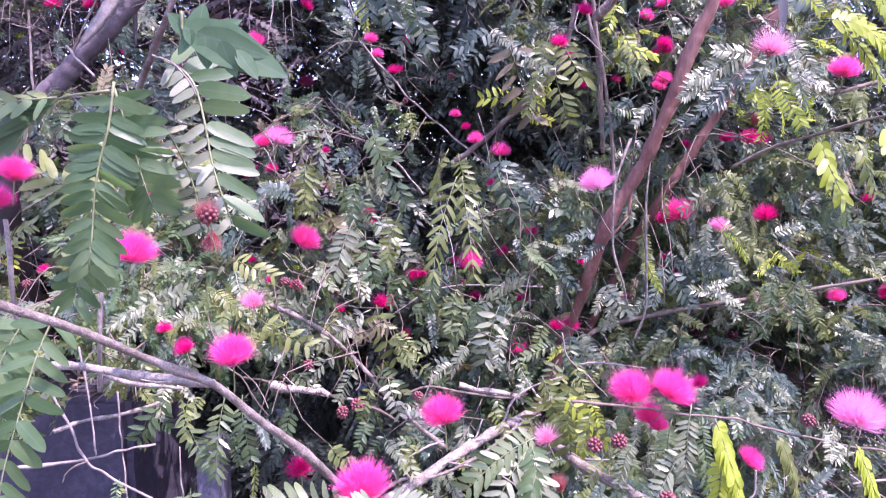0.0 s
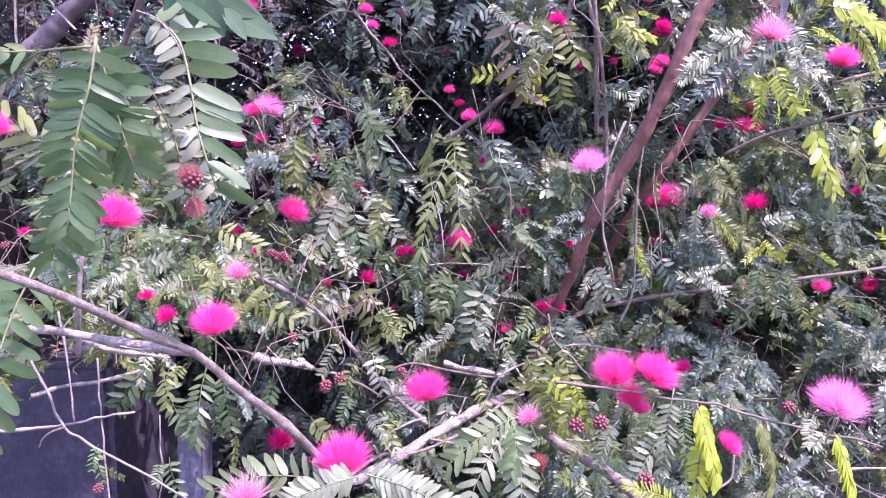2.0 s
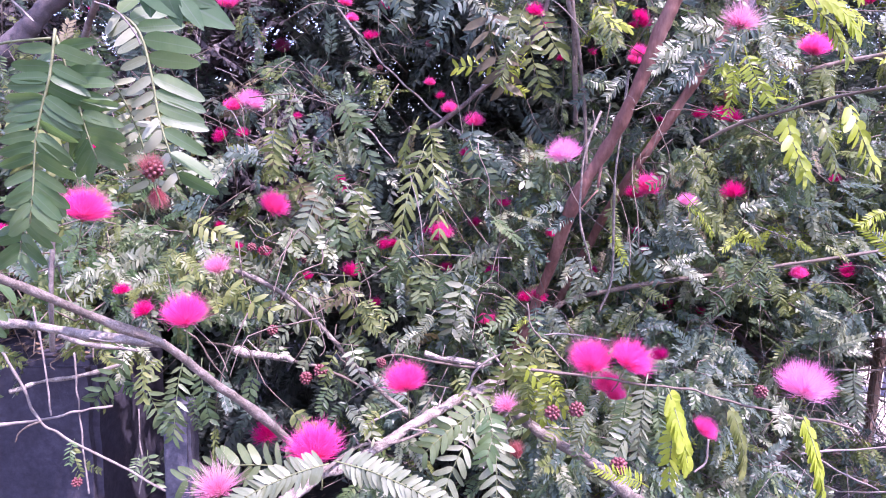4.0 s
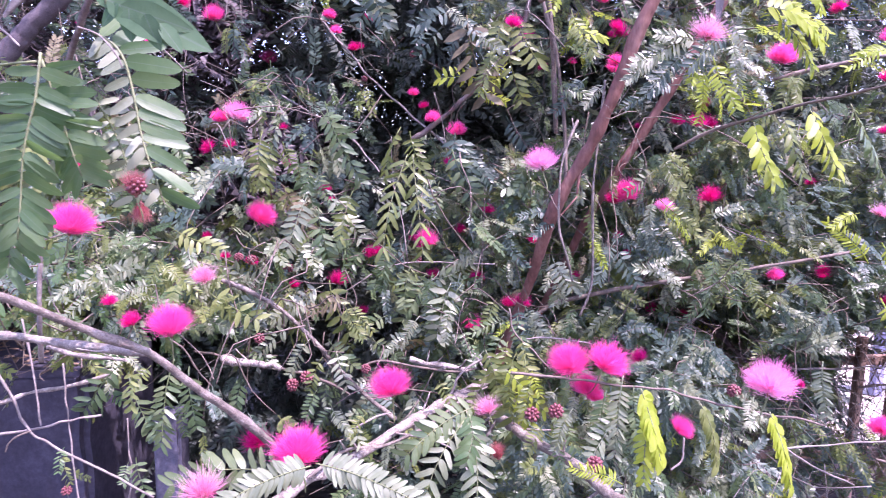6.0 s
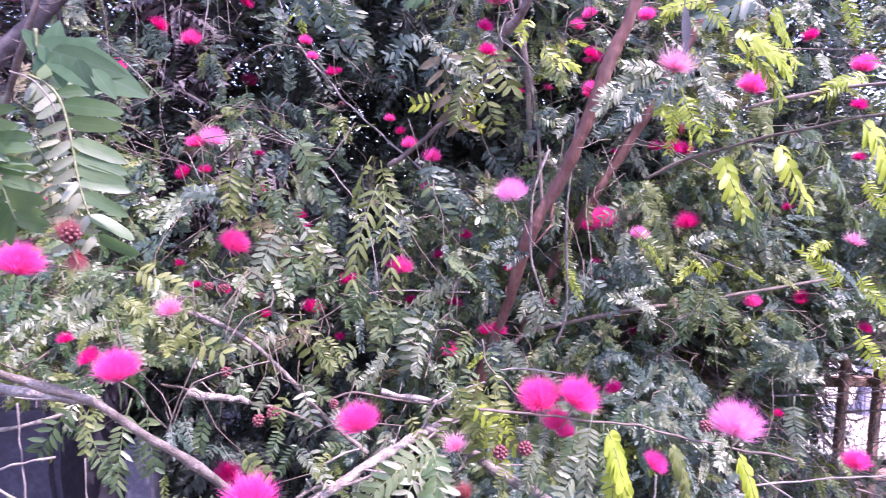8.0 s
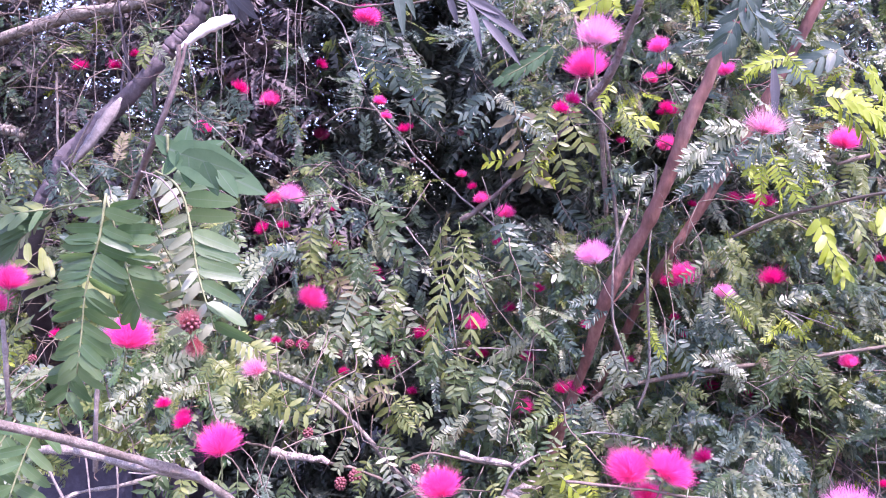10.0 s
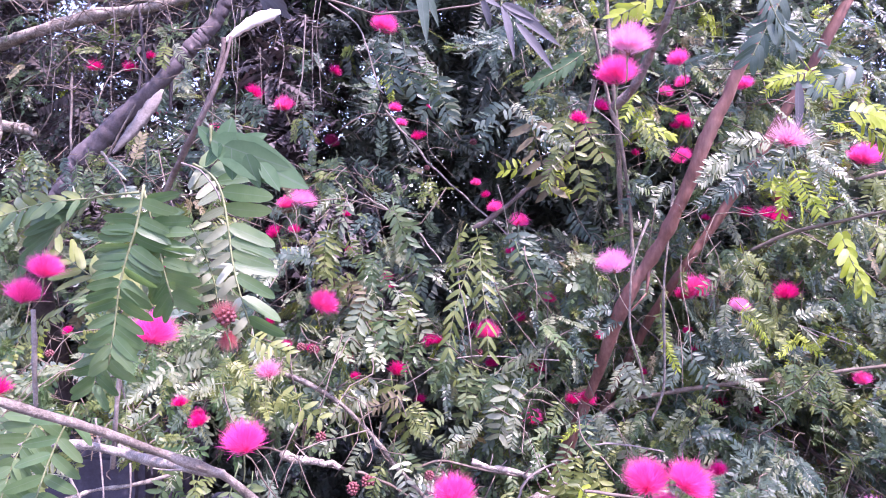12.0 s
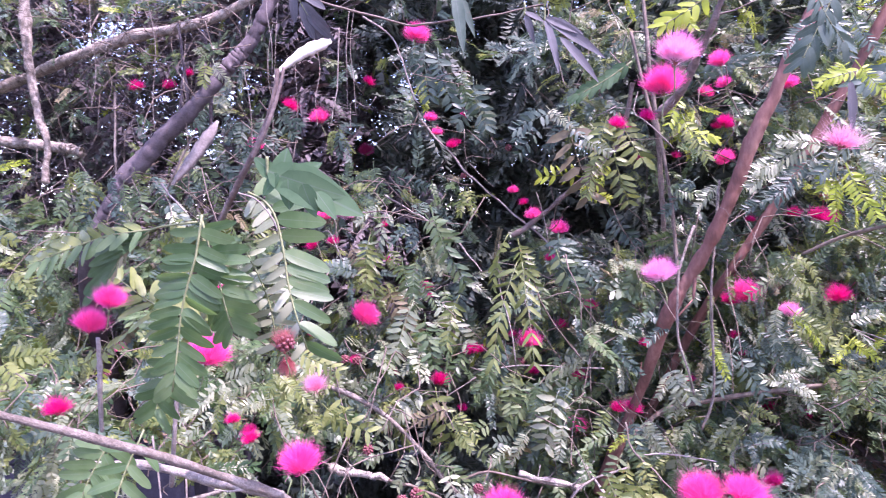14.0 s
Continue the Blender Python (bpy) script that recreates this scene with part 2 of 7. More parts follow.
def tube(points, r0, r1, sides=8, count=None, wobble=0.0, rng=None, knots=0):
    """A tapered round stem along a line, closed at both ends; knots swell it here and there."""
    count = count or max(6, 5 * len(points))
    line = smooth_line(points, count)
    rad = np.linspace(r0, r1, count)
    if rng is not None:
        line = line + rng.normal(0, wobble, line.shape)
        few = max(3, count // 12 + 2)
        drift = rng.normal(0, (0.32 if max(r0, r1) < 0.011 else 0.1) * max(r0, r1), (few, 3))
        line = line + np.stack([np.interp(np.linspace(0, few - 1, count), np.arange(few), drift[:, k]) for k in range(3)], 1)
        rad = rad * (1 + np.interp(np.arange(count), np.linspace(0, count, count // 7 + 2), rng.normal(0, 0.1 if max(r0, r1) < 0.02 else 0.03, count // 7 + 2)))
        for _ in range(knots):
            rad = rad * (1 + rng.uniform(0.05, 0.22) * np.exp(-((np.arange(count) - rng.uniform(1, count - 1)) / (1.2 + count / 70)) ** 2))
    tang = np.gradient(line, axis=0)
    tang /= np.linalg.norm(tang, axis=1)[:, None] + 1e-9
    up = np.array([0.0, 0, 1]) if abs(tang[0][2]) < 0.9 else np.array([1.0, 0, 0])
    side = np.cross(tang[0], up)
    verts = []
    ang = np.arange(sides) * 2 * np.pi / sides
    for c, t, r in zip(line, tang, rad):
        side = side - t * (side @ t)
        side /= np.linalg.norm(side)
        other = np.cross(t, side)
        verts.append(c + r * (np.cos(ang)[:, None] * side + np.sin(ang)[:, None] * other))
    verts = np.concatenate(verts)
    if rng is not None:
        seed = rng.uniform(0, 50)
        rings = np.repeat(line, sides, axis=0)
        along = np.concatenate([[0], np.cumsum(np.linalg.norm(np.diff(line, axis=0), axis=1))]) / max(r0, r1)
        for i in range(len(verts)):
            k, a = i // sides, ang[i % sides]
            c, s = math.cos(a), math.sin(a)
            verts[i] += (verts[i] - rings[i]) * (0.16 * noise.noise((c + seed, s, along[k] * 0.22)) + 0.09 * noise.noise((2.4 * c, 2.4 * s + seed, along[k] * 0.5)))
    tris = []
    for k in range(count - 1):
        for s in range(sides):
            a, b = k * sides + s, k * sides + (s + 1) % sides
            tris += [(a, b, a + sides), (b, b + sides, a + sides)]
    verts = np.vstack([verts, line[0], line[-1]])
    n = len(verts)
    for s in range(sides):
        tris.append((n - 2, (s + 1) % sides, s))
        e = (count - 1) * sides
        tris.append((n - 1, e + s, e + (s + 1) % sides))
    return verts, np.array(tris)


LEAFLET_TRIS = np.array([(0, 2, 1), (0, 3, 2), (1, 2, 5), (1, 5, 4), (2, 3, 6), (2, 6, 5), (4, 5, 7), (5, 6, 7)])


def leaflet(length, width, fold, droop, skew=0.0):
    """A blunt oblong leaflet along +x, folded a little on its midrib."""
    L, w = length, width / 2
    return np.array([(0, 0, 0), (L * 0.22, w * 0.95, fold * w), (L * 0.25, 0, 0), (L * 0.22, -w * 0.75, fold * w),
                     (L * 0.68, w * 0.78, fold * w - droop * L * 0.5), (L * 0.7, skew * w, -droop * L * 0.5), (L * 0.68, -w * 0.8, fold * w - droop * L * 0.5),
                     (L * 1.0, -0.15 * w, -droop * L)])


def pinna(rng, pairs, reach, bend, gap=0.95, droop=0.25):
    """One feather of leaflets, 1 long along +y; reach: the leaflets' length. Returns stalk and blades apart."""
    ys = np.linspace(0.1, 0.97, pairs)
    curve = lambda y: np.array([0.03 * math.sin(5 * y), y, -bend * y * y])
    blades = []
    for k, y in enumerate(ys):
        grow = 0.62 + 0.38 * math.sin(math.pi * min(1, 0.25 + 0.62 * k / max(1, pairs - 1)))
        for side in (1, -1):
            if rng.random() < 0.03:
                continue
            L = reach * grow * rng.uniform(0.9, 1.08)
            v = leaflet(L, min(L * 0.4, 0.87 / pairs * gap * rng.uniform(0.92, 1.12)), rng.uniform(0.05, 0.3), droop * rng.uniform(0.2, 1.3), rng.uniform(-0.2, 0.2))
            swing = radians(rng.uniform(8, 34) + 26 * k / pairs)
            roll = rng.normal(0.0, 0.38)
            c, s = math.cos(roll), math.sin(roll)
            v = np.stack([v[:, 0], c * v[:, 1] - s * v[:, 2], s * v[:, 1] + c * v[:, 2]], 1)
            c, s = math.cos(swing), math.sin(swing)
            v = np.stack([c * v[:, 0] - s * v[:, 1], s * v[:, 0] + c * v[:, 1], v[:, 2]], 1)
            if side < 0:
                v[:, 0] *= -1
            blades.append((v + curve(y), LEAFLET_TRIS if side > 0 else LEAFLET_TRIS[:, ::-1]))
    stalk = tube([curve(y) for y in (-0.12, 0.2, 0.6, 0.98)], 0.013, 0.006, 4, 6)
    return stalk, blades


BLADE_TRIS = np.array([(0, 1, 2), (1, 4, 2), (1, 3, 4), (3, 5, 4)])


def simple_pinna(rng, pairs, reach, bend, blade):
    """A cheaper feather for foliage in the mass; blade 4: leaflets folded on the midrib, 2: flat."""
    pieces = []
    curve = lambda y: np.array([0.03 * math.sin(5 * y), y, -bend * y * y])
    for k in range(pairs):
        u = k / (pairs - 1)
        grow_by = 0.65 + 0.35 * math.sin(math.pi * (0.25 + 0.6 * u))
        for side in (1, -1):
            L = reach * grow_by * rng.uniform(0.85, 1.1)
            w = min(0.47 / pairs, 0.19 * L) * rng.uniform(0.88, 1.15)
            a = radians(rng.uniform(8, 36) + 26 * u)
            d, e = np.array([side * math.cos(a), math.sin(a), 0.0]), np.array([-side * math.sin(a), math.cos(a), rng.normal(0, 0.25)])
            c, dip = curve(0.1 + 0.87 * u), rng.uniform(0, 0.3) * L
            low = np.array([0, 0, dip])
            if blade == 4:
                v = np.array([c, c + 0.28 * L * d + w * e, c + 0.24 * L * d - 0.8 * w * e, c + 0.74 * L * d + 0.85 * w * e - 0.5 * low, c + 0.7 * L * d - 0.9 * w * e - 0.5 * low, c + L * d - low])
                f = BLADE_TRIS
            else:
                if blade == 1:
                    pieces.append((np.array([c + 0.1 * L * d - 0.7 * w * e, c + 0.5 * L * d + 1.5 * w * e, c + L * d - 0.5 * w * e - low]), np.array([(0, 2, 1) if side > 0 else (0, 1, 2)])))
                    continue
                v = np.array([c, c + 0.55 * L * d + 1.15 * w * e - 0.4 * low, c + 0.5 * L * d - 1.15 * w * e - 0.4 * low, c + L * d - low])
                f = np.array([(0, 1, 3), (0, 3, 2)])
            pieces.append((v, f if side > 0 else f[:, ::-1]))
    if blade == 4 or blade == 2:
        line = np.array([curve(y) for y in (-0.12, 0.4, 0.98)])
        wide = np.array([0.011, 0, 0])
        pieces.append((np.concatenate([line + wide, line - wide + (0, 0, 0.003)]), np.array([(0, 1, 4), (0, 4, 3), (1, 2, 5), (1, 5, 4)])))
    return join(pieces)


RNG = np.random.default_rng(7)
MASS = [simple_pinna(RNG, p, r, b, 4) for p, r, b in ((8, 0.34, 0.1), (9, 0.3, 0.25), (7, 0.38, 0.2), (10, 0.28, 0.05), (8, 0.33, 0.4), (6, 0.4, 0.25))]
FINELY = [simple_pinna(RNG, p, r, b, 2) for p, r, b in ((15, 0.22, 0.1), (17, 0.19, 0.25), (14, 0.23, 0.2), (19, 0.18, 0.05), (16, 0.2, 0.4), (13, 0.25, 0.15))]
FAR = [simple_pinna(RNG, p, r, b, 1) for p, r, b in ((13, 0.25, 0.1), (14, 0.22, 0.3), (12, 0.28, 0.2), (15, 0.2, -0.1))]
PINNAE = []
for pairs, reach, bend in ((8, 0.33, 0.1), (9, 0.3, 0.25), (7, 0.36, 0.18), (10, 0.28, 0.05), (8, 0.34, 0.4), (6, 0.4, 0.25), (11, 0.25, 0.3), (8, 0.34, -0.1), (14, 0.24, 0.15), (16, 0.21, 0.3), (13, 0.26, 0.05), (15, 0.23, 0.35)):
    stalk, blades = pinna(RNG, pairs, reach, bend)
    PINNAE.append(join([stalk] + blades))
PINNA_MESH = {(k, kind): mesh_of("leaf_feather", *PINNAE[k], LEAF[kind]) for k in range(len(PINNAE)) for kind in LEAF}


def aim(base, tip, facing, wide=1.0):
    """The matrix that lays +y from base to tip, with +z as near to facing as it goes."""
    base, tip = Vector(base), Vector(tip)
    y = tip - base
    size = y.length
    y.normalize()
    z = Vector(facing)
    z = (z - y * z.dot(y)).normalized()
    x = y.cross(z)
    m = Matrix((x * size * wide, y * size, z * size)).transposed().to_4x4()
    m.translation = base
    return m


# ---- setting ----
def ground_sheet():
    """Soil that runs to the horizon, lumpy near the shrub."""
    xs = np.concatenate([[-400, -60, -20, -8], np.linspace(-4, 5, 46), [9, 20, 60, 400]])
    ys = np.concatenate([[-400, -60, -15, -4], np.linspace(-1, 6, 40), [9, 20, 60, 400]])
    verts = [(x, y, 0.05 * noise.noise((x * 1.7, y * 1.7, 0)) + 0.02 * noise.noise((x * 7, y * 7, 3)) if abs(x) < 5 and abs(y) < 6 else 0.0) for y in ys for x in xs]
    w = len(xs)
    tris = []
    for r in range(len(ys) - 1):
        for c in range(w - 1):
            a = r * w + c
            tris += [(a, a + 1, a + w + 1), (a, a + w + 1, a + w)]
    return new("ground", mesh_of("ground", verts, tris, SOIL))


tagged(ground_sheet(), "dark bare garden soil under the flowering shrub", "ground", kind="structure")


def slab(name, lo, hi, mat, bevel=0.01, cuts=0, rough=0.0):
    bm = bmesh.new()
    bmesh.ops.create_cube(bm, size=1)
    lo, hi = Vector(lo), Vector(hi)
    for v in bm.verts:
        v.co = Vector([lo[k] + (v.co[k] + 0.5) * (hi[k] - lo[k]) for k in range(3)])
    if bevel:
        bmesh.ops.bevel(bm, geom=bm.edges[:], offset=bevel, segments=2, affect="EDGES")
    if cuts:
        bmesh.ops.subdivide_edges(bm, edges=bm.edges[:], cuts=cuts, use_grid_fill=True)
        for v in bm.verts:
            v.co += Vector(noise.noise_vector(v.co * 9)) * rough
    me = bpy.data.meshes.new(name)
    bm.to_mesh(me)
    bm.free()
    me.materials.append(mat)
    return me


def bare_path():
    xs, ys = np.linspace(0.9, 9, 40), np.linspace(3.1, 9, 26)
    verts = [(x + 0.15 * noise.noise((y, 3, 0)), y, 0.035 + 0.02 * noise.noise((x * 3, y * 3, 1))) for y in ys for x in xs]
    tris = []
    for r in range(25):
        for c in range(39):
            a = r * 40 + c
            tris += [(a, a + 1, a + 41), (a, a + 41, a + 40)]
    return new("sandy_path", mesh_of("sandy_path", verts, tris, PATH_GROUND))


tagged(bare_path(), "pale sandy path in full sun behind the shrub", "path", kind="structure")


# ---- the shrub and its parts ----
def standing(name, x, y, z, label, category):
    ob = new(name)
    ob.empty_display_size = 0.1
    ob.matrix_basis = pose(x, y, z)
    return tagged(ob, label, category)


shrub = standing("powder_puff_shrub", 0.3, 1.7, 0, "tall powder puff shrub in full bloom with pink tufted flowers", "shrub")
limb_tree = standing("bare_tree", -1.6, 2.7, 0, "bare grey tree limbs standing behind the flowering shrub", "tree")

BRANCH_RNG = np.random.default_rng(3)


SUNLIT = [(0.42, 1.32, 1.3, 0.12), (0.34, 1.36, 1.15, 0.08), (0.55, 1.32, 1.25, 0.07), (0.45, 1.25, 1.55, 0.06),
          (0.082, 0.82, 1.12, 0.07), (0.214, 1.0, 1.119, 0.05), (0.303, 0.96, 1.085, 0.06), (-0.102, 1.03, 1.124, 0.05), (0.09, 1.12, 1.195, 0.05), (0.133, 1.14, 1.055, 0.05)]  # flowers and leaves in full sun: x, y, z, radius
CLEAR = []  # places that the fill keeps clear in the camera's line of sight: x, y, z, radius


def branch(owner, name, kind, r0, r1, *points, label="", knots=5):
    """A stem through the given points; its origin lies at the first one."""
    base = np.array(points[0], float)
    if name == "twig":
        line = smooth_line(points, 3 * len(points))
        points = [tuple(p) for p in line + BRANCH_RNG.normal(0, 0.0028 * np.linalg.norm(line[-1] - line[0]), line.shape) * (1, 0.6, 1)]
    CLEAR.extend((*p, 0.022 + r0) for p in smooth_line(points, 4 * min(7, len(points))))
    if name == "twig":
        r0, r1 = 0.85 * r0, 0.8 * r1
    sides = 12 if r0 > 0.006 else 6
    v, f = tube(np.array(points, float) - base, r0, r1, sides, (22 if r0 > 0.006 else 10 if name != "twig" else 4) * len(points), r0 * 0.03, BRANCH_RNG, knots)
    if name == "branch" and r0 > 0.003:
        # short broken spurs along the stem
        line = smooth_line(np.array(points, float) - base, 40)
        pieces = [(v, f)]
        for _ in range(int(BRANCH_RNG.integers(3, 8))):
            at = line[int(BRANCH_RNG.integers(4, 36))]
            way = BRANCH_RNG.normal(0, 1, 3) * (1, 0.5, 1)
            way /= np.linalg.norm(way)
            L, r = BRANCH_RNG.uniform(2.5, 7) * max(r0, r1), BRANCH_RNG.uniform(0.18, 0.34) * min(r0, r1)
            pieces.append(tube([at, at + way * L * 0.5, at + way * L + (0, 0, 0.1 * L)], r * 1.3, r * 0.6, 6, 6))
        v, f = join(pieces)
    return child(name, mesh_of(name, v, f, BARK[kind]), owner, Matrix.Translation(base), label)


def stamens(seed, count, spread, curl):
    """A dome of fine threads, 1 long, round +z, springing from a knob of little tubes."""
    rng = np.random.default_rng(seed)
    az, tilt = rng.uniform(0, 2 * math.pi, count), spread * rng.random(count) ** 0.6
    L = rng.uniform(0.72, 1.0, count) * (1 - 0.1 * tilt / spread)
    d = np.stack([np.sin(tilt) * np.cos(az), np.sin(tilt) * np.sin(az), np.cos(tilt)], 1)
    start = 0.14 * d + rng.normal(0, 0.07, (count, 3))
    d = d + rng.normal(0, 0.13, (count, 3))
    flat = np.cross(d, rng.normal(0, 1, (count, 3)))
    flat /= np.linalg.norm(flat, axis=1)[:, None]
    bend = rng.normal(0, curl, (count, 3)) + np.array([0, 0, 0.06])
    rows = []
    for u, w in ((0.0, 0.006), (0.55, 0.0055)):
        at = start + d * (L * u)[:, None] + bend * u * u
        rows += [at + w * flat, at - w * flat]
    rows.append(start + d * (L * 0.9)[:, None] + bend * 0.81)
    verts = np.stack(rows, 1).reshape(-1, 3)
    one = np.array([(0, 1, 3), (0, 3, 2), (2, 3, 4)])
    return verts, (one[None] + 5 * np.arange(count)[:, None, None]).reshape(-1, 3)


BRUSH = [stamens(11, 2500, 1.25, 0.1), stamens(12, 2400, 1.12, 0.1), stamens(13, 2600, 1.35, 0.1), stamens(14, 560, 1.3, 0.22), stamens(15, 900, 1.35, 0.12), stamens(16, 700, 0.62, 0.14)]
BRUSH_MESH = {(k, kind): mesh_of("stamens", *BRUSH[k], STAMEN[kind]) for k in range(6) for kind in STAMEN}


def ball(c, r, stretch=1.0, axis=(0, 0, 1)):
    """A small eight-sided ball."""
    axis = np.array(axis, float) / np.linalg.norm(axis)
    side = np.cross(axis, [0.3, 0.9, 0.2])
    side /= np.linalg.norm(side)
    other = np.cross(axis, side)
    v = [c - axis * r * stretch]
    for h, w in ((-0.5, 0.85), (0.35, 0.93)):
        for k in range(6):
            a = k * math.pi / 3
            v.append(c + axis * r * stretch * h + r * w * (side * math.cos(a) + other * math.sin(a)))
    v.append(c + axis * r * stretch)
    f = []
    for k in range(6):
        n = (k + 1) % 6
        f += [(0, 1 + n, 1 + k), (1 + k, 1 + n, 7 + k), (1 + n, 7 + n, 7 + k), (7 + k, 7 + n, 13)]
    return np.array(v), np.array(f)


def calyx_mesh():
    """The tight cluster of little tubes from which the threads rise."""
    rng = np.random.default_rng(5)
    pieces = []
    for _ in range(26):
        az, tilt = rng.uniform(0, 6.283), 1.5 * math.sqrt(rng.random())
        d = np.array([math.sin(tilt) * math.cos(az), math.sin(tilt) * math.sin(az), math.cos(tilt)])
        pieces.append(ball(d * 0.14, 0.055, 2.2, d))
    pieces.append(tube([(0, 0, -0.16), (0, 0, -0.05), (0, 0, 0.1)], 0.05, 0.12, 7, 5))
    return mesh_of("calyx", *join(pieces), CALYX)


CALYX_MESH = calyx_mesh()
STALK_MESH = mesh_of("flower_stalk", *tube([(0, 0, -0.14), (0.03, 0.02, -0.45), (0.12, 0.05, -0.85), (0.1, 0.1, -1.2)], 0.035, 0.025, 5, 8), RACHIS)


def bud_mesh(seed, count):
    rng = np.random.default_rng(seed)
    pieces = []
    for k in range(count):
        h = 1 - 1.7 * (k + 0.5) / count
        a = 2.39996 * k
        w = math.sqrt(max(0, 1 - h * h))
        d = np.array([w * math.cos(a), w * math.sin(a), h])
        pieces.append(ball(d * 0.75, rng.uniform(0.2, 0.27), 1.25, d))
    pieces.append(ball(np.zeros(3), 0.62))
    return mesh_of("flower_bud", *join(pieces), BUD)


BUD_MESH = [bud_mesh(1, 34), bud_mesh(2, 26)]
FLOWER_TURN = np.random.default_rng(21)


def upright(at, axis, size):
    q = Vector(axis).normalized().to_track_quat("Z", "Y").to_matrix().to_4x4()
    return Matrix.Translation(at) @ q @ pose(0, 0, 0, 0, 0, FLOWER_TURN.uniform(0, 360)) @ Matrix.Scale(size, 4)


def flower(kind, at, size, axis=(0, -0.3, 1)):
    """A tufted flower whose threads spring from at; size: their length."""
    k = int(FLOWER_TURN.integers(0, 3)) if kind in ("pink", "light") else {"crimson": 4, "faded": 3, "dry": 5}[kind]
    m = upright(at, axis, size)
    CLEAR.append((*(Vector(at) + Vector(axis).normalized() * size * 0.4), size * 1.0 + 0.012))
    if kind in ("pink", "light", "faded"):
        SUNLIT.append((*(Vector(at) + Vector(axis).normalized() * size * 0.5), size * 0.85))
    ob = child("flower", BRUSH_MESH[k, kind], shrub, m, {"pink": "bright pink tufted flower", "crimson": "deep crimson tufted flower", "light": "light pink tufted flower", "faded": "pale faded pink flower", "dry": "withered brown-red flower"}[kind])
    child("calyx", CALYX_MESH, ob, Matrix())
    child("flower_stalk", STALK_MESH, ob, Matrix())


def bud(at, size, axis=(0, 0, 1)):
    ob = child("flower_bud", BUD_MESH[int(FLOWER_TURN.integers(0, 2))], shrub, upright(at, axis, size), "closed knobbly red flower bud")
    child("flower_stalk", STALK_MESH, ob, Matrix.Scale(1.4, 4))


LEAF_RNG = np.random.default_rng(31)


def feather(kind, base, tip, facing, wide=1.0, form=None, keep=True):
    """One feathered leaf from base to tip."""
    if keep:
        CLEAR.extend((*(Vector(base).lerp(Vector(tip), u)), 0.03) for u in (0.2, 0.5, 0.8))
    if form is None:
        finely = LEAF_RNG.random() < 0.15 + 0.75 * (base[0] > 0.3)
        form = int(LEAF_RNG.integers(8, 12)) if finely else int(LEAF_RNG.integers(0, 8))
    return child("leaf", PINNA_MESH[form, kind], shrub, aim(base, tip, facing, wide))


LEAFLETS = [leaflet(1, 0.36, 0.15, 0.1), leaflet(1, 0.33, 0.25, 0.22, 0.2), leaflet(1, 0.39, 0.05, 0.3, -0.2)]


def fine_leaflet(v, pointed=False):
    """The same blade with a finer outline: blunt tip, curved edge, midrib groove."""
    L = v[7][0]
    w, fold, droop = v[1][1], v[1][2], -v[7][2]
    rows, tris = [], []
    us = (0, 0.08, 0.22, 0.4, 0.58, 0.75, 0.88, 0.96, 1.0)
    for u in us:
        half = w * (math.sin(math.pi * min(1, u * 0.9 + 0.08)) ** 0.7) * (0.9 + 0.1 * math.sin(9 * u))
        if pointed:
            half = w * math.sin(math.pi * u ** 0.75) ** 0.8 * (1 + 0.06 * math.sin(17 * u))
        half = 0.04 * w if u in (0, 1.0) else half
        rows += [(u * L, half * 1.05, fold * half / w - droop * u * u), (u * L, 0, -droop * u * u), (u * L, -half * 0.9, fold * half / w - droop * u * u)]
    for k in range(len(us) - 1):
        a = 3 * k
        tris += [(a, a + 1, a + 4), (a, a + 4, a + 3), (a + 1, a + 2, a + 5), (a + 1, a + 5, a + 4)]
    return np.array(rows), np.array(tris)[:, ::-1]


FINE = {(k, kind): mesh_of("leaflet", *fine_leaflet(LEAFLETS[k % 3], k == 3), LEAF[kind]) for k in range(4) for kind in LEAF}


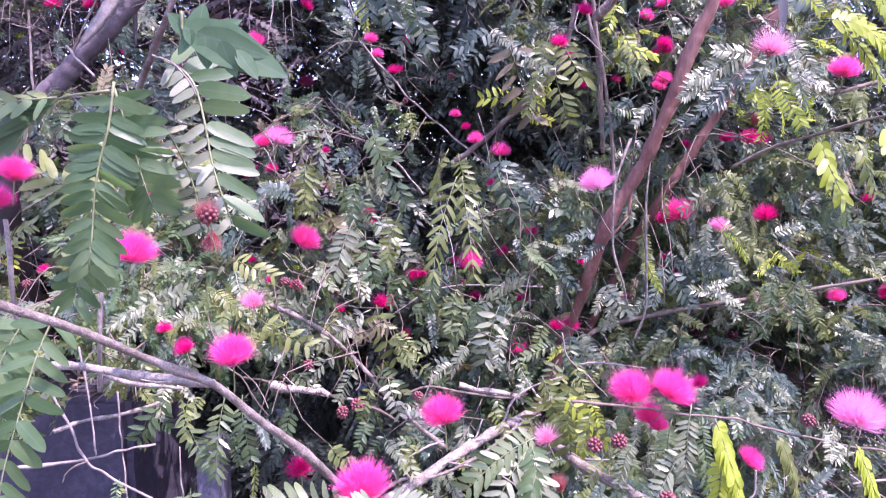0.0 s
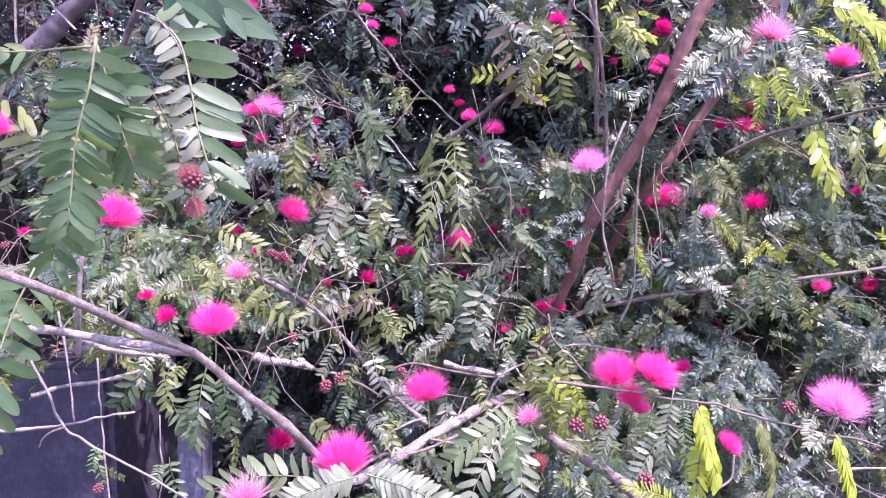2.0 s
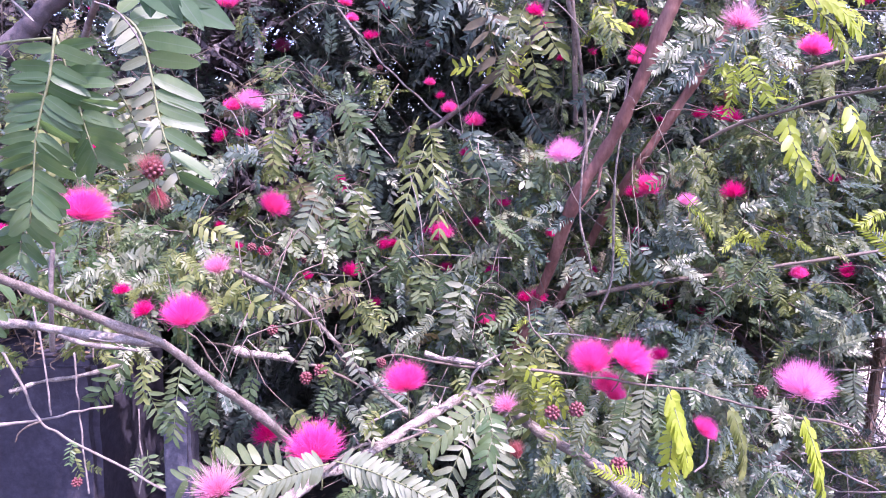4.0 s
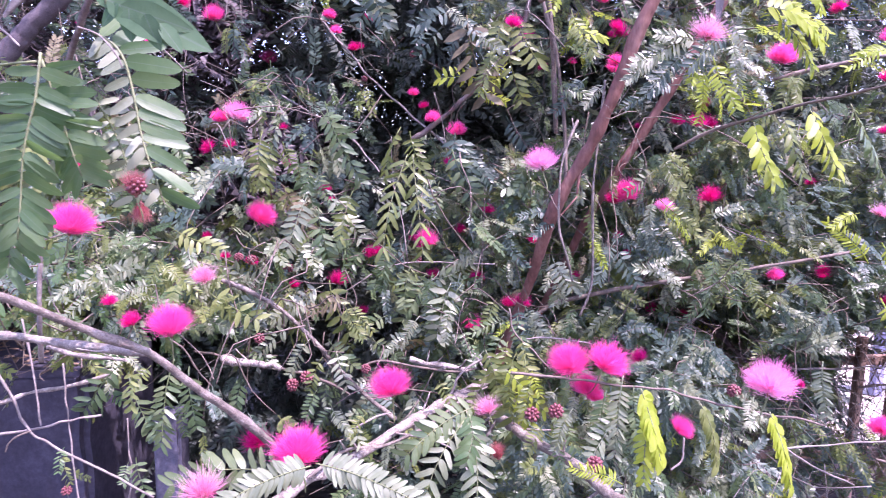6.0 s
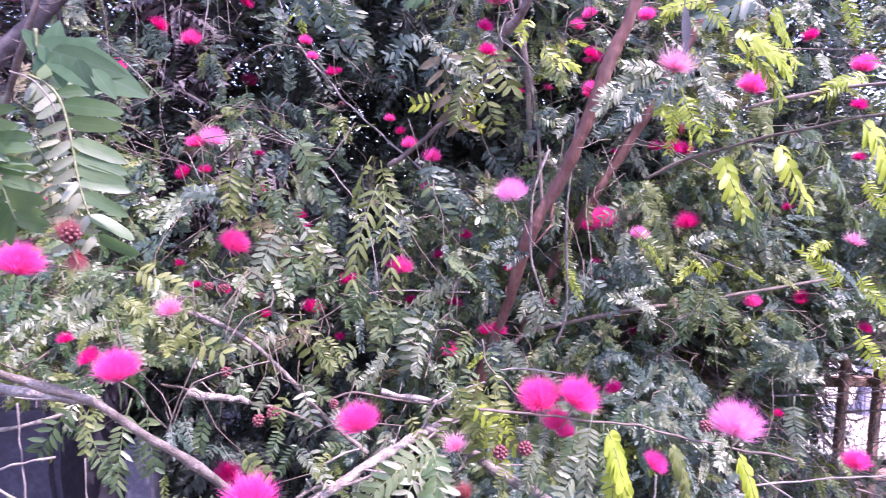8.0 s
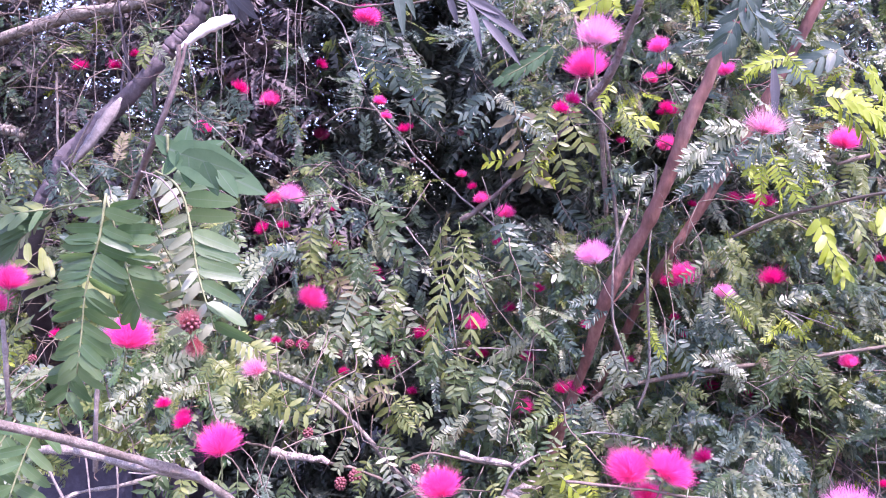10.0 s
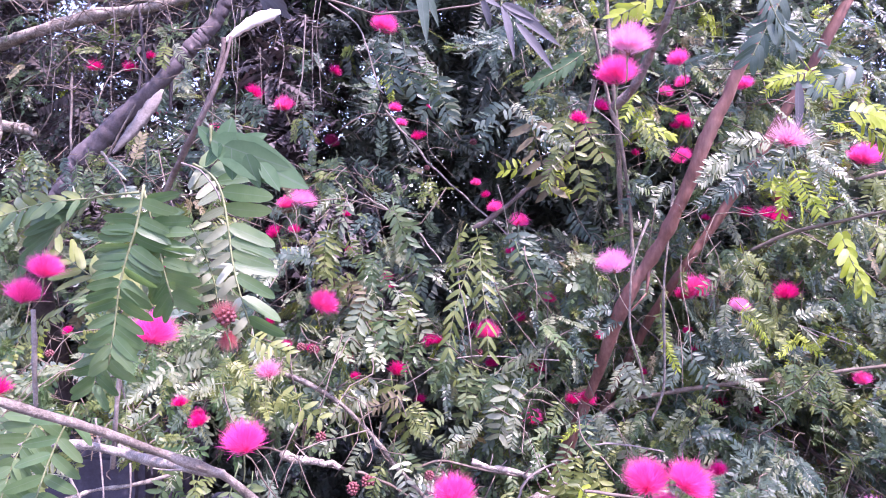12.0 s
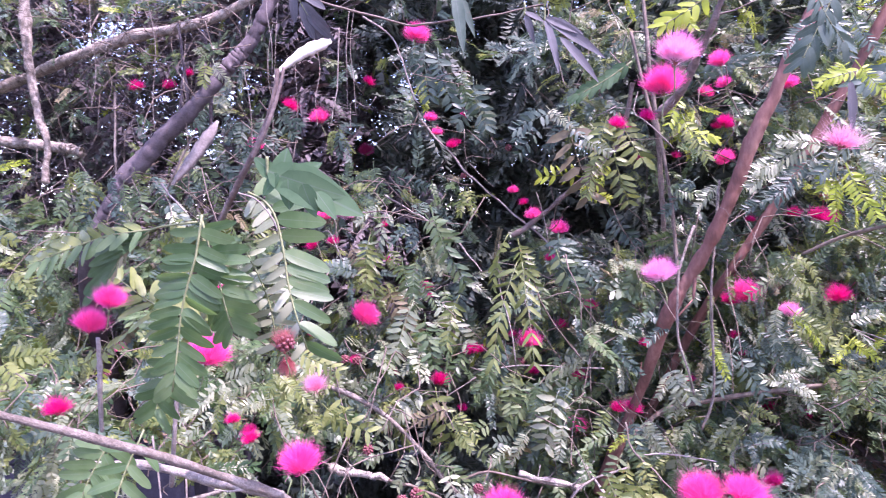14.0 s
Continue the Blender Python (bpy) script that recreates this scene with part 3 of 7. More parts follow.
def large_leaf(kind, pairs, reach, facing, *points, swing=26, stem=0.0009, other=1.0, wide=None, loose=1.0, sweep=24, other_kind=None, begin=0.1):
    """A near leaf: a stalk through the points, and each leaflet a piece of its own."""
    base = Vector(points[0])
    line = smooth_line(np.array(points, float) - np.array(base), 40)
    v, f = tube(np.array(points, float) - np.array(base), stem, 0.55 * stem, 6, 18)
    ob = child("leaf", mesh_of("leaf_stalk", v, f, RACHIS), shrub, Matrix.Translation(base), "large feathered leaf close to the path")
    face = Vector(facing).normalized()
    for k in range(pairs):
        u = begin + (0.98 - begin) * k / (pairs - 1)
        at = Vector(line[int(u * 39)])
        along = (Vector(line[min(39, int(u * 39) + 2)]) - Vector(line[max(0, int(u * 39) - 2)])).normalized()
        z = (face - along * face.dot(along)).normalized()
        across = along.cross(z)
        grow = 0.68 + 0.32 * math.sin(math.pi * (0.2 + 0.62 * u))
        for side in (1, -1):
            a = radians(swing + sweep * u + LEAF_RNG.normal(0, 5))
            x = (across * side * math.cos(a) + along * math.sin(a)).normalized()
            zz = (z + across * loose * LEAF_RNG.normal(0, 0.28) + along * loose * LEAF_RNG.normal(0, 0.34)).normalized()
            zz = (zz - x * zz.dot(x)).normalized()
            y = zz.cross(x)
            s = reach * grow * LEAF_RNG.uniform(0.92, 1.08) * (1.0 if side > 0 else other)
            m = Matrix((x * s, y * s * (wide or (1.45 if kind == "broad" else 1.18 if kind == "fresh" else 1.0)), zz * s)).transposed().to_4x4()
            m.translation = at
            child("leaflet", FINE[int(LEAF_RNG.integers(0, 3)), kind if side > 0 else other_kind or kind], ob, m)
    return ob


def bark_strip(kind, widths, label, *points):
    """A thin peeled strip of bark, as wide as given along its points, its edges a little curled."""
    line = smooth_line(np.array(points) - np.array(points[0]), 16)
    wide = np.interp(np.linspace(0, 1, 16), np.linspace(0, 1, len(widths)), widths)
    verts, tris = [], []
    for k, (p, w) in enumerate(zip(line, wide)):
        along = line[min(15, k + 1)] - line[max(0, k - 1)]
        side = np.cross(along, (0.15, 1, 0.1))
        side /= np.linalg.norm(side)
        for u, back in ((-0.5, 0.0), (-0.2, -0.12), (0.2, -0.1), (0.5, 0.05), (0.2, 0.06), (-0.2, 0.05)):
            verts.append(p + side * w * u * (1 + 0.12 * math.sin(2.3 * k + 5 * u)) + np.array((0, w * back, 0)))
    for k in range(15):
        for j in range(6):
            a, b = 6 * k + j, 6 * k + (j + 1) % 6
            tris += [(a, b, b + 6), (a, b + 6, a + 6)]
    for e in (0, 90):
        tris += [(e, e + j, e + j + 1) for j in range(1, 5)]
    return child("bark_strip", mesh_of("bark_strip", verts, tris, BARK[kind]), shrub, Matrix.Translation(points[0]), label)


def hanging_blades(kind, node, *tips, label="long drooping blades in the shade"):
    """Long drooping blades from one node, each a piece of its own; tips: the tip and the width over the length."""
    v, f = tube([(0, 0, 0.012), (0, 0, 0.004), (0, 0, -0.004)], 0.0016, 0.001, 6, 6)
    ob = child("leaf", mesh_of("leaf_stalk", v, f, RACHIS), shrub, Matrix.Translation(node), label)
    for tip, width, *start in tips:
        root = Vector(start[0]) - Vector(node) if start else Vector()
        x = Vector(tip) - Vector(node) - root
        s = x.length
        x.normalize()
        z = Vector((LEAF_RNG.normal(0, 0.25), -1, LEAF_RNG.normal(0.1, 0.2)))
        z = (z - x * z.dot(x)).normalized()
        m = Matrix((x * s, z.cross(x) * s * width / 0.36, z * s)).transposed().to_4x4()
        m.translation = root
        child("leaflet", FINE[3, kind], ob, m)


# stems
branch(shrub, "branch", "brown", 0.0134, 0.0113, (0.233, 1.494, 0.946), (0.301, 1.425, 1.178), (0.338, 1.304, 1.399), (0.391, 1.269, 1.517), (0.434, 1.234, 1.630), (0.486, 1.206, 1.797), (0.557, 1.179, 1.973), (0.661, 1.187, 2.190), label="main red-brown stem leaning to one side")
branch(shrub, "branch", "brown", 0.0095, 0.0122, (0.396, 1.710, 1.067), (0.459, 1.607, 1.275), (0.512, 1.508, 1.441), (0.578, 1.474, 1.562), (0.652, 1.442, 1.706), (0.736, 1.414, 1.877), (0.801, 1.384, 2.028), (0.913, 1.394, 2.253), label="second red-brown stem")
branch(shrub, "branch", "twig", 0.0052, 0.0036, (0.391, 1.410, 1.443), (0.383, 1.433, 1.607), (0.359, 1.434, 1.754), (0.328, 1.428, 1.848), (0.290, 1.433, 2.023))
branch(shrub, "branch", "twig", 0.0056, 0.0042, (0.373, 1.471, 1.571), (0.354, 1.447, 1.752), (0.328, 1.432, 1.927), (0.313, 1.438, 2.105))
branch(shrub, "branch", "dull", 0.0078, 0.0034, (0.232, 0.969, 1.751), (0.249, 0.940, 1.771), (0.262, 0.902, 1.802), (0.272, 0.874, 1.841), (0.285, 0.847, 1.884))
branch(shrub, "branch", "dull", 0.0062, 0.0061, (0.035, 1.655, 1.559), (0.099, 1.641, 1.610), (0.190, 1.630, 1.688), (0.270, 1.609, 1.763), (0.307, 1.598, 1.836), (0.326, 1.582, 1.938))
branch(shrub, "hanging_vine", "grey", 0.0026, 0.0021, (0.351, 1.178, 1.582), (0.331, 1.162, 1.540), (0.316, 1.154, 1.483), (0.316, 1.151, 1.390), (0.333, 1.152, 1.326), (0.352, 1.164, 1.271), label="pale hanging vine")
branch(shrub, "hanging_vine", "grey", 0.0028, 0.0023, (0.434, 1.290, 1.675), (0.421, 1.266, 1.573), (0.409, 1.250, 1.461), (0.411, 1.243, 1.337), (0.410, 1.240, 1.245), (0.389, 1.242, 1.185), label="pale hanging vine")
branch(shrub, "branch", "grey", 0.0029, 0.0057, (-0.408, 0.396, 1.455), (-0.360, 0.441, 1.426), (-0.321, 0.473, 1.402), (-0.301, 0.514, 1.374), (-0.273, 0.587, 1.326), (-0.241, 0.632, 1.291), (-0.209, 0.684, 1.234), (-0.171, 0.735, 1.171), (-0.119, 0.802, 1.078), label="long smooth grey branch across the shrub")
branch(shrub, "branch", "pale", 0.0040, 0.0056, (-0.596, 0.795, 1.255), (-0.471, 0.736, 1.282), (-0.399, 0.714, 1.281), (-0.315, 0.673, 1.283), (-0.244, 0.642, 1.287))
branch(shrub, "branch", "pale", 0.0041, 0.0024, (-0.499, 0.890, 1.223), (-0.449, 0.887, 1.208), (-0.375, 0.865, 1.208))
branch(shrub, "branch", "grey", 0.0032, 0.0021, (-0.133, 0.950, 0.981), (-0.073, 1.002, 1.002), (-0.012, 1.031, 0.996), (0.062, 1.053, 1.021), (0.138, 1.107, 1.053), (0.184, 1.138, 1.066))
branch(shrub, "twig", "dead", 0.0024, 0.0020, (-0.055, 1.011, 0.994), (-0.064, 1.007, 1.033), (-0.027, 1.019, 1.053), (0.002, 1.039, 1.055))
branch(shrub, "twig", "dead", 0.0025, 0.0014, (0.003, 1.053, 1.010), (0.072, 1.031, 1.008), (0.118, 0.998, 0.998), (0.131, 0.947, 0.991))
branch(shrub, "twig", "dead", 0.0032, 0.0022, (0.113, 1.127, 1.051), (0.130, 1.142, 1.086), (0.175, 1.165, 1.112), (0.239, 1.186, 1.123))
branch(shrub, "branch", "pale", 0.0098, 0.0082, (-0.192, 0.925, 0.942), (-0.126, 0.969, 0.971), (-0.055, 1.020, 0.988), (0.033, 1.083, 1.015), (0.119, 1.135, 1.049), (0.181, 1.159, 1.071), (0.206, 1.150, 1.092), label="pale lichen-covered branch")
branch(shrub, "branch", "grey", 0.0108, 0.0086, (0.119, 1.135, 1.049), (0.197, 1.082, 1.028), (0.278, 1.025, 0.995), (0.350, 0.969, 0.961), (0.395, 0.934, 0.937), label="grey branch forking off")
branch(shrub, "branch", "pale", 0.0058, 0.0049, (0.034, 1.200, 1.102), (0.073, 1.190, 1.095), (0.112, 1.180, 1.095), (0.148, 1.170, 1.086), label="short bleached dead branch")
branch(shrub, "twig", "twig", 0.0024, 0.0017, (0.230, 1.180, 1.214), (0.237, 1.160, 1.172), (0.273, 1.120, 1.140), (0.300, 1.100, 1.113))
branch(shrub, "twig", "dead", 0.0021, 0.0015, (0.258, 1.200, 1.144), (0.324, 1.200, 1.147), (0.405, 1.200, 1.136))
branch(shrub, "branch", "grey", 0.0049, 0.0052, (-0.340, 1.196, 1.265), (-0.296, 1.212, 1.242), (-0.229, 1.234, 1.192), (-0.162, 1.243, 1.124), (-0.116, 1.244, 1.064), (-0.063, 1.236, 1.013), (0.002, 1.218, 0.967))
branch(shrub, "branch", "pale", 0.0094, 0.0049, (-0.338, 1.194, 1.107), (-0.300, 1.172, 1.104), (-0.261, 1.172, 1.104), (-0.220, 1.169, 1.092), label="short broken piece of pale branch")
branch(shrub, "twig", "twig", 0.0028, 0.0034, (-0.409, 1.226, 1.110), (-0.338, 1.194, 1.107), (-0.220, 1.169, 1.092), (-0.154, 1.185, 1.069), (-0.090, 1.217, 1.020))
branch(shrub, "branch", "twig", 0.0030, 0.0024, (-0.082, 1.263, 1.058), (-0.029, 1.265, 1.077), (0.048, 1.261, 1.064), (0.131, 1.258, 1.054), (0.178, 1.259, 1.063))
branch(shrub, "twig", "twig", 0.0026, 0.0021, (0.195, 0.920, 1.171), (0.263, 0.928, 1.160), (0.336, 0.935, 1.149), (0.434, 0.932, 1.138), (0.504, 0.928, 1.124), (0.578, 0.915, 1.110), (0.693, 0.890, 1.095))
branch(shrub, "branch", "twig", 0.0030, 0.0019, (0.541, 1.171, 1.531), (0.595, 1.121, 1.566), (0.662, 1.049, 1.594), (0.710, 0.967, 1.609), (0.735, 0.886, 1.618), (0.770, 0.813, 1.624), label="slender arching branch with yellow-green leaves")
branch(shrub, "branch", "twig", 0.0045, 0.0030, (0.726, 1.175, 1.668), (0.801, 1.152, 1.685), (0.877, 1.119, 1.700), (0.972, 1.062, 1.706))
branch(shrub, "branch", "twig", 0.0061, 0.0037, (0.306, 1.464, 1.100), (0.373, 1.469, 1.148), (0.455, 1.452, 1.181), (0.577, 1.424, 1.212), (0.694, 1.396, 1.239), (0.837, 1.376, 1.265), (1.035, 1.339, 1.309), label="slender brown side branch")
branch(shrub, "twig", "dead", 0.0040, 0.0028, (-0.238, 1.840, 1.906), (-0.181, 1.820, 1.839), (-0.074, 1.761, 1.721), (0.035, 1.704, 1.620), (0.122, 1.631, 1.545), (0.190, 1.570, 1.475))
branch(shrub, "twig", "dead", 0.0030, 0.0020, (-0.323, 1.708, 1.672), (-0.243, 1.650, 1.628), (-0.164, 1.592, 1.587), (-0.090, 1.531, 1.525), (-0.047, 1.503, 1.472))
branch(shrub, "twig", "dead", 0.0022, 0.0020, (-0.525, 0.809, 1.221), (-0.504, 0.812, 1.170), (-0.494, 0.816, 1.130), (-0.469, 0.822, 1.101), (-0.403, 0.825, 1.063), (-0.325, 0.818, 1.020), label="bare dry twig")
branch(shrub, "twig", "dead", 0.0029, 0.0021, (-0.652, 0.873, 1.084), (-0.570, 0.872, 1.091), (-0.521, 0.872, 1.097), (-0.472, 0.874, 1.111), (-0.429, 0.893, 1.114), label="bare dry twig")
branch(shrub, "twig", "pale", 0.0045, 0.0036, (-0.635, 0.976, 1.100), (-0.580, 0.977, 1.116), (-0.499, 0.978, 1.133), (-0.458, 0.979, 1.147), label="bare dry twig")
branch(shrub, "twig", "dead", 0.0018, 0.0016, (-0.504, 0.934, 1.180), (-0.497, 0.925, 1.111), (-0.490, 0.916, 1.052), (-0.478, 0.904, 0.966), label="bare dry twig")
branch(shrub, "twig", "dead", 0.0016, 0.0016, (-0.536, 0.896, 1.260), (-0.521, 0.886, 1.195), (-0.514, 0.879, 1.147), (-0.508, 0.873, 1.105))
branch(shrub, "twig", "dead", 0.0014, 0.0014, (-0.427, 0.969, 1.075), (-0.424, 0.962, 1.030), (-0.419, 0.956, 0.985), (-0.423, 0.949, 0.940))
branch(shrub, "twig", "twig", 0.0015, 0.0011, (-0.486, 0.815, 1.123), (-0.513, 0.813, 1.109), (-0.520, 0.811, 1.094))
branch(shrub, "twig", "twig", 0.0014, 0.0011, (-0.273, 0.771, 1.266), (-0.258, 0.778, 1.250), (-0.246, 0.793, 1.215), (-0.236, 0.810, 1.189))
branch(shrub, "stem", "dead", 0.0023, 0.0031, (-0.413, 0.753, 1.408), (-0.422, 0.756, 1.360), (-0.428, 0.760, 1.310), (-0.449, 0.789, 1.229), label="upright brown stem")
branch(shrub, "stem", "dead", 0.0020, 0.0021, (-0.416, 0.590, 1.467), (-0.421, 0.598, 1.420), (-0.430, 0.615, 1.362))
branch(shrub, "branch", "shaded", 0.0330, 0.0170, (-1.520, 2.520, -0.05), (-1.470, 2.360, 0.6), (-1.320, 1.960, 1.15), (-1.180, 1.690, 1.450), (-1.085, 1.645, 1.640), (-1.010, 1.650, 1.745), (-0.885, 1.655, 1.880), (-0.760, 1.660, 2.010), (-0.690, 1.670, 2.100), (-0.610, 1.680, 2.240), label="thick shaded brown stem", knots=1)
branch(shrub, "branch", "dull", 0.0036, 0.0018, (-0.348, 0.656, 1.526), (-0.315, 0.630, 1.564), (-0.269, 0.584, 1.614), (-0.238, 0.557, 1.648), (-0.219, 0.544, 1.676), (-0.212, 0.541, 1.705), (-0.209, 0.541, 1.718), label="broken brown branch")
branch(shrub, "branch", "dull", 0.0020, 0.0012, (-0.233, 0.543, 1.641), (-0.218, 0.539, 1.670), (-0.207, 0.539, 1.700), (-0.203, 0.540, 1.719))
bark_strip("white", (0.002, 0.005, 0.008, 0.010, 0.012, 0.011, 0.004), "pale peeled strip of bark", (-0.214, 0.544, 1.713), (-0.205, 0.544, 1.721), (-0.195, 0.543, 1.728), (-0.184, 0.543, 1.735), (-0.172, 0.544, 1.740), (-0.161, 0.545, 1.744))
bark_strip("dead", (0.003, 0.010, 0.014, 0.013, 0.003), "peeled brown strip of bark", (-0.317, 0.556, 1.618), (-0.305, 0.556, 1.632), (-0.291, 0.558, 1.651), (-0.282, 0.560, 1.665), (-0.275, 0.563, 1.678))
branch(shrub, "twig", "twig", 0.0010, 0.0008, (-0.320, 0.553, 1.614), (-0.308, 0.552, 1.637), (-0.295, 0.554, 1.662))
branch(shrub, "twig", "dead", 0.0013, 0.0010, (-0.325, 0.551, 1.618), (-0.317, 0.551, 1.608), (-0.302, 0.551, 1.593))
branch(shrub, "twig", "dead", 0.0010, 0.0008, (-0.248, 0.545, 1.609), (-0.233, 0.546, 1.603), (-0.220, 0.546, 1.590), (-0.210, 0.541, 1.575))
branch(limb_tree, "limb", "pale", 0.0185, 0.0165, (-1.930, 2.110, 2.043), (-1.653, 2.079, 2.123), (-1.425, 2.044, 2.187), (-1.235, 2.057, 2.245), (-1.064, 2.068, 2.271), (-0.912, 2.079, 2.329), (-0.742, 2.093, 2.436), label="long bare grey limb")
branch(limb_tree, "limb", "pale", 0.0191, 0.0153, (-1.764, 2.013, 1.885), (-1.611, 2.022, 1.872), (-1.497, 2.028, 1.862), (-1.430, 2.031, 1.845), label="short pale limb")
branch(limb_tree, "twig", "dead", 0.0048, 0.0038, (-1.318, 2.045, 2.047), (-1.319, 2.041, 1.933), (-1.312, 2.033, 1.742))
branch(limb_tree, "twig", "dead", 0.0065, 0.0044, (-1.915, 2.325, 2.372), (-1.740, 2.335, 2.385), (-1.523, 2.348, 2.399), (-1.283, 2.361, 2.397), (-1.131, 2.371, 2.425))
branch(limb_tree, "limb", "pale", 0.0150, 0.0100, (-1.560, 1.936, 2.366), (-1.548, 1.936, 2.166), (-1.518, 1.931, 1.985), (-1.480, 1.928, 1.858), (-1.487, 1.923, 1.731))
branch(shrub, "twig", "twig", 0.0034, 0.0027, (-0.446, 1.496, 2.134), (-0.336, 1.501, 2.101), (-0.227, 1.507, 2.075), (-0.118, 1.513, 2.081), (-0.009, 1.520, 2.096), (0.099, 1.527, 2.120))
branch(shrub, "twig", "dead", 0.0029, 0.0022, (-0.359, 1.601, 2.130), (-0.286, 1.604, 2.080), (-0.256, 1.603, 2.015), (-0.233, 1.601, 1.942), (-0.211, 1.601, 1.899))
branch(shrub, "twig", "dead", 0.0026, 0.0017, (-0.496, 1.897, 2.200), (-0.498, 1.892, 2.079), (-0.507, 1.888, 1.975), (-0.518, 1.884, 1.906))
branch(shrub, "twig", "dead", 0.0019, 0.0019, (-0.148, 1.383, 1.181), (-0.029, 1.391, 1.259), (0.086, 1.391, 1.271), (0.226, 1.388, 1.266))
branch(shrub, "twig", "dead", 0.0018, 0.0014, (0.625, 0.906, 1.044), (0.724, 0.900, 1.058), (0.815, 0.894, 1.065), (0.906, 0.888, 1.078))
branch(shrub, "branch", "shaded", 0.0078, 0.0052, (0.918, 1.791, 1.044), (1.004, 1.775, 0.959), (1.107, 1.758, 0.874), (1.211, 1.738, 0.772))
branch(shrub, "twig", "dead", 0.0024, 0.0018, (0.809, 1.181, 0.925), (0.880, 1.171, 0.879), (0.962, 1.160, 0.844))
branch(shrub, "twig", "dead", 0.0029, 0.0022, (1.004, 1.476, 0.991), (1.149, 1.465, 0.992), (1.280, 1.456, 1.007), (1.396, 1.450, 1.037))
branch(shrub, "twig", "twig", 0.0039, 0.0023, (1.247, 1.549, 0.913), (1.354, 1.542, 0.922), (1.478, 1.533, 0.927))
branch(shrub, "twig", "twig", 0.0032, 0.0019, (1.080, 1.253, 0.856), (1.144, 1.246, 0.831), (1.233, 1.235, 0.794))
branch(shrub, "twig", "dead", 0.0022, 0.0017, (0.473, 0.901, 1.069), (0.471, 0.896, 1.035), (0.453, 0.894, 1.018))

# thin bare vines that hang down on the shaded side
VINE = np.random.default_rng(91)
for k in range(13):
    x, y, z = VINE.uniform(-1.35, -0.35), VINE.uniform(1.6, 2.1), VINE.uniform(2.1, 2.35)
    drop = VINE.uniform(0.22, 0.6)
    points = [(x + VINE.normal(0, 0.012), y + VINE.normal(0, 0.01), z - drop * u) for u in (0, 0.35, 0.7, 1.0)]
    branch(shrub, "hanging_vine", "dead", 0.0011, 0.0009, *points, knots=0)

# flowers and buds
flower("pink", (-0.194, 1.716, 1.880), 0.0231, (0.10, 0.03, 0.99))
flower("pink", (-0.175, 1.713, 1.841), 0.0200, (0.09, -0.33, 0.94))
flower("crimson", (-0.113, 1.996, 1.939), 0.0216, (0.26, -0.04, 0.96))
flower("crimson", (-0.135, 1.983, 1.850), 0.0198, (-0.16, -0.02, 0.99))
flower("pink", (-0.550, 2.555, 1.889), 0.0463, (0.11, -0.07, 0.99))
flower("pink", (0.032, 1.653, 1.676), 0.0182, (0.01, -0.02, 1.00))
flower("crimson", (0.062, 1.679, 1.646), 0.0185, (-0.21, -0.14, 0.97))
flower("pink", (0.087, 1.643, 1.608), 0.0272, (-0.14, -0.01, 0.99))
flower("pink", (0.140, 1.517, 1.571), 0.0294, (0.01, -0.17, 0.99))
flower("crimson", (0.129, 1.627, 1.499), 0.0197, (-0.23, -0.16, 0.96))
flower("pink", (-0.523, 1.818, 1.611), 0.0316, (0.00, -0.17, 0.99))
flower("light", (-0.474, 1.805, 1.618), 0.0480, (0.36, 0.06, 0.93))
flower("crimson", (-0.546, 1.795, 1.528), 0.0310, (-0.59, -0.34, 0.73))
flower("crimson", (-0.490, 1.797, 1.537), 0.0258, (-0.05, -0.19, 0.98))
flower("pink", (-0.791, 1.968, 1.838), 0.0378, (0.06, -0.08, 0.99))
flower("pink", (-0.344, 1.519, 1.355), 0.0454, (0.52, -0.26, 0.81))
flower("light", (0.266, 1.074, 1.492), 0.0361, (-0.11, 0.24, 0.96))
flower("light", (0.578, 1.301, 1.402), 0.0270, (0.19, -0.00, 0.98))
flower("pink", (0.535, 1.414, 1.427), 0.0410, (-0.14, -0.38, 0.91))
flower("crimson", (0.507, 1.426, 1.413), 0.0269, (0.05, -0.10, 0.99))
flower("crimson", (0.757, 1.456, 1.420), 0.0370, (-0.34, -0.22, 0.91))
flower("pink", (0.733, 1.163, 1.697), 0.0350, (-0.02, -0.28, 0.96))
flower("crimson", (0.771, 1.529, 1.598), 0.0298, (-0.03, -0.10, 0.99))
flower("crimson", (0.735, 1.633, 1.611), 0.0257, (0.01, -0.21, 0.98))
flower("crimson", (0.629, 1.630, 1.598), 0.0166, (0.18, 0.04, 0.98))
flower("dry", (0.759, 1.537, 1.644), 0.0284, (0.09, -0.26, 0.96))
flower("faded", (0.505, 0.986, 1.701), 0.0377, (0.21, -0.20, 0.96))
flower("crimson", (0.579, 1.671, 1.844), 0.0318, (0.24, -0.29, 0.93))
flower("pink", (0.559, 1.654, 1.745), 0.0257, (0.26, -0.12, 0.96))
flower("crimson", (0.414, 1.864, 1.781), 0.0187, (-0.35, -0.16, 0.92))
flower("crimson", (0.243, 1.707, 1.365), 0.0257, (0.02, -0.07, 1.00))
flower("crimson", (0.172, 1.752, 1.305), 0.0248, (-0.27, -0.29, 0.92))
flower("crimson", (0.091, 1.735, 1.177), 0.0248, (0.06, -0.20, 0.98))
flower("crimson", (0.213, 1.680, 1.178), 0.0289, (0.07, 0.02, 1.00))
flower("crimson", (-0.074, 1.646, 1.250), 0.0296, (-0.44, -0.07, 0.89))
flower("crimson", (-0.320, 1.734, 1.488), 0.0161, (0.34, -0.16, 0.93))
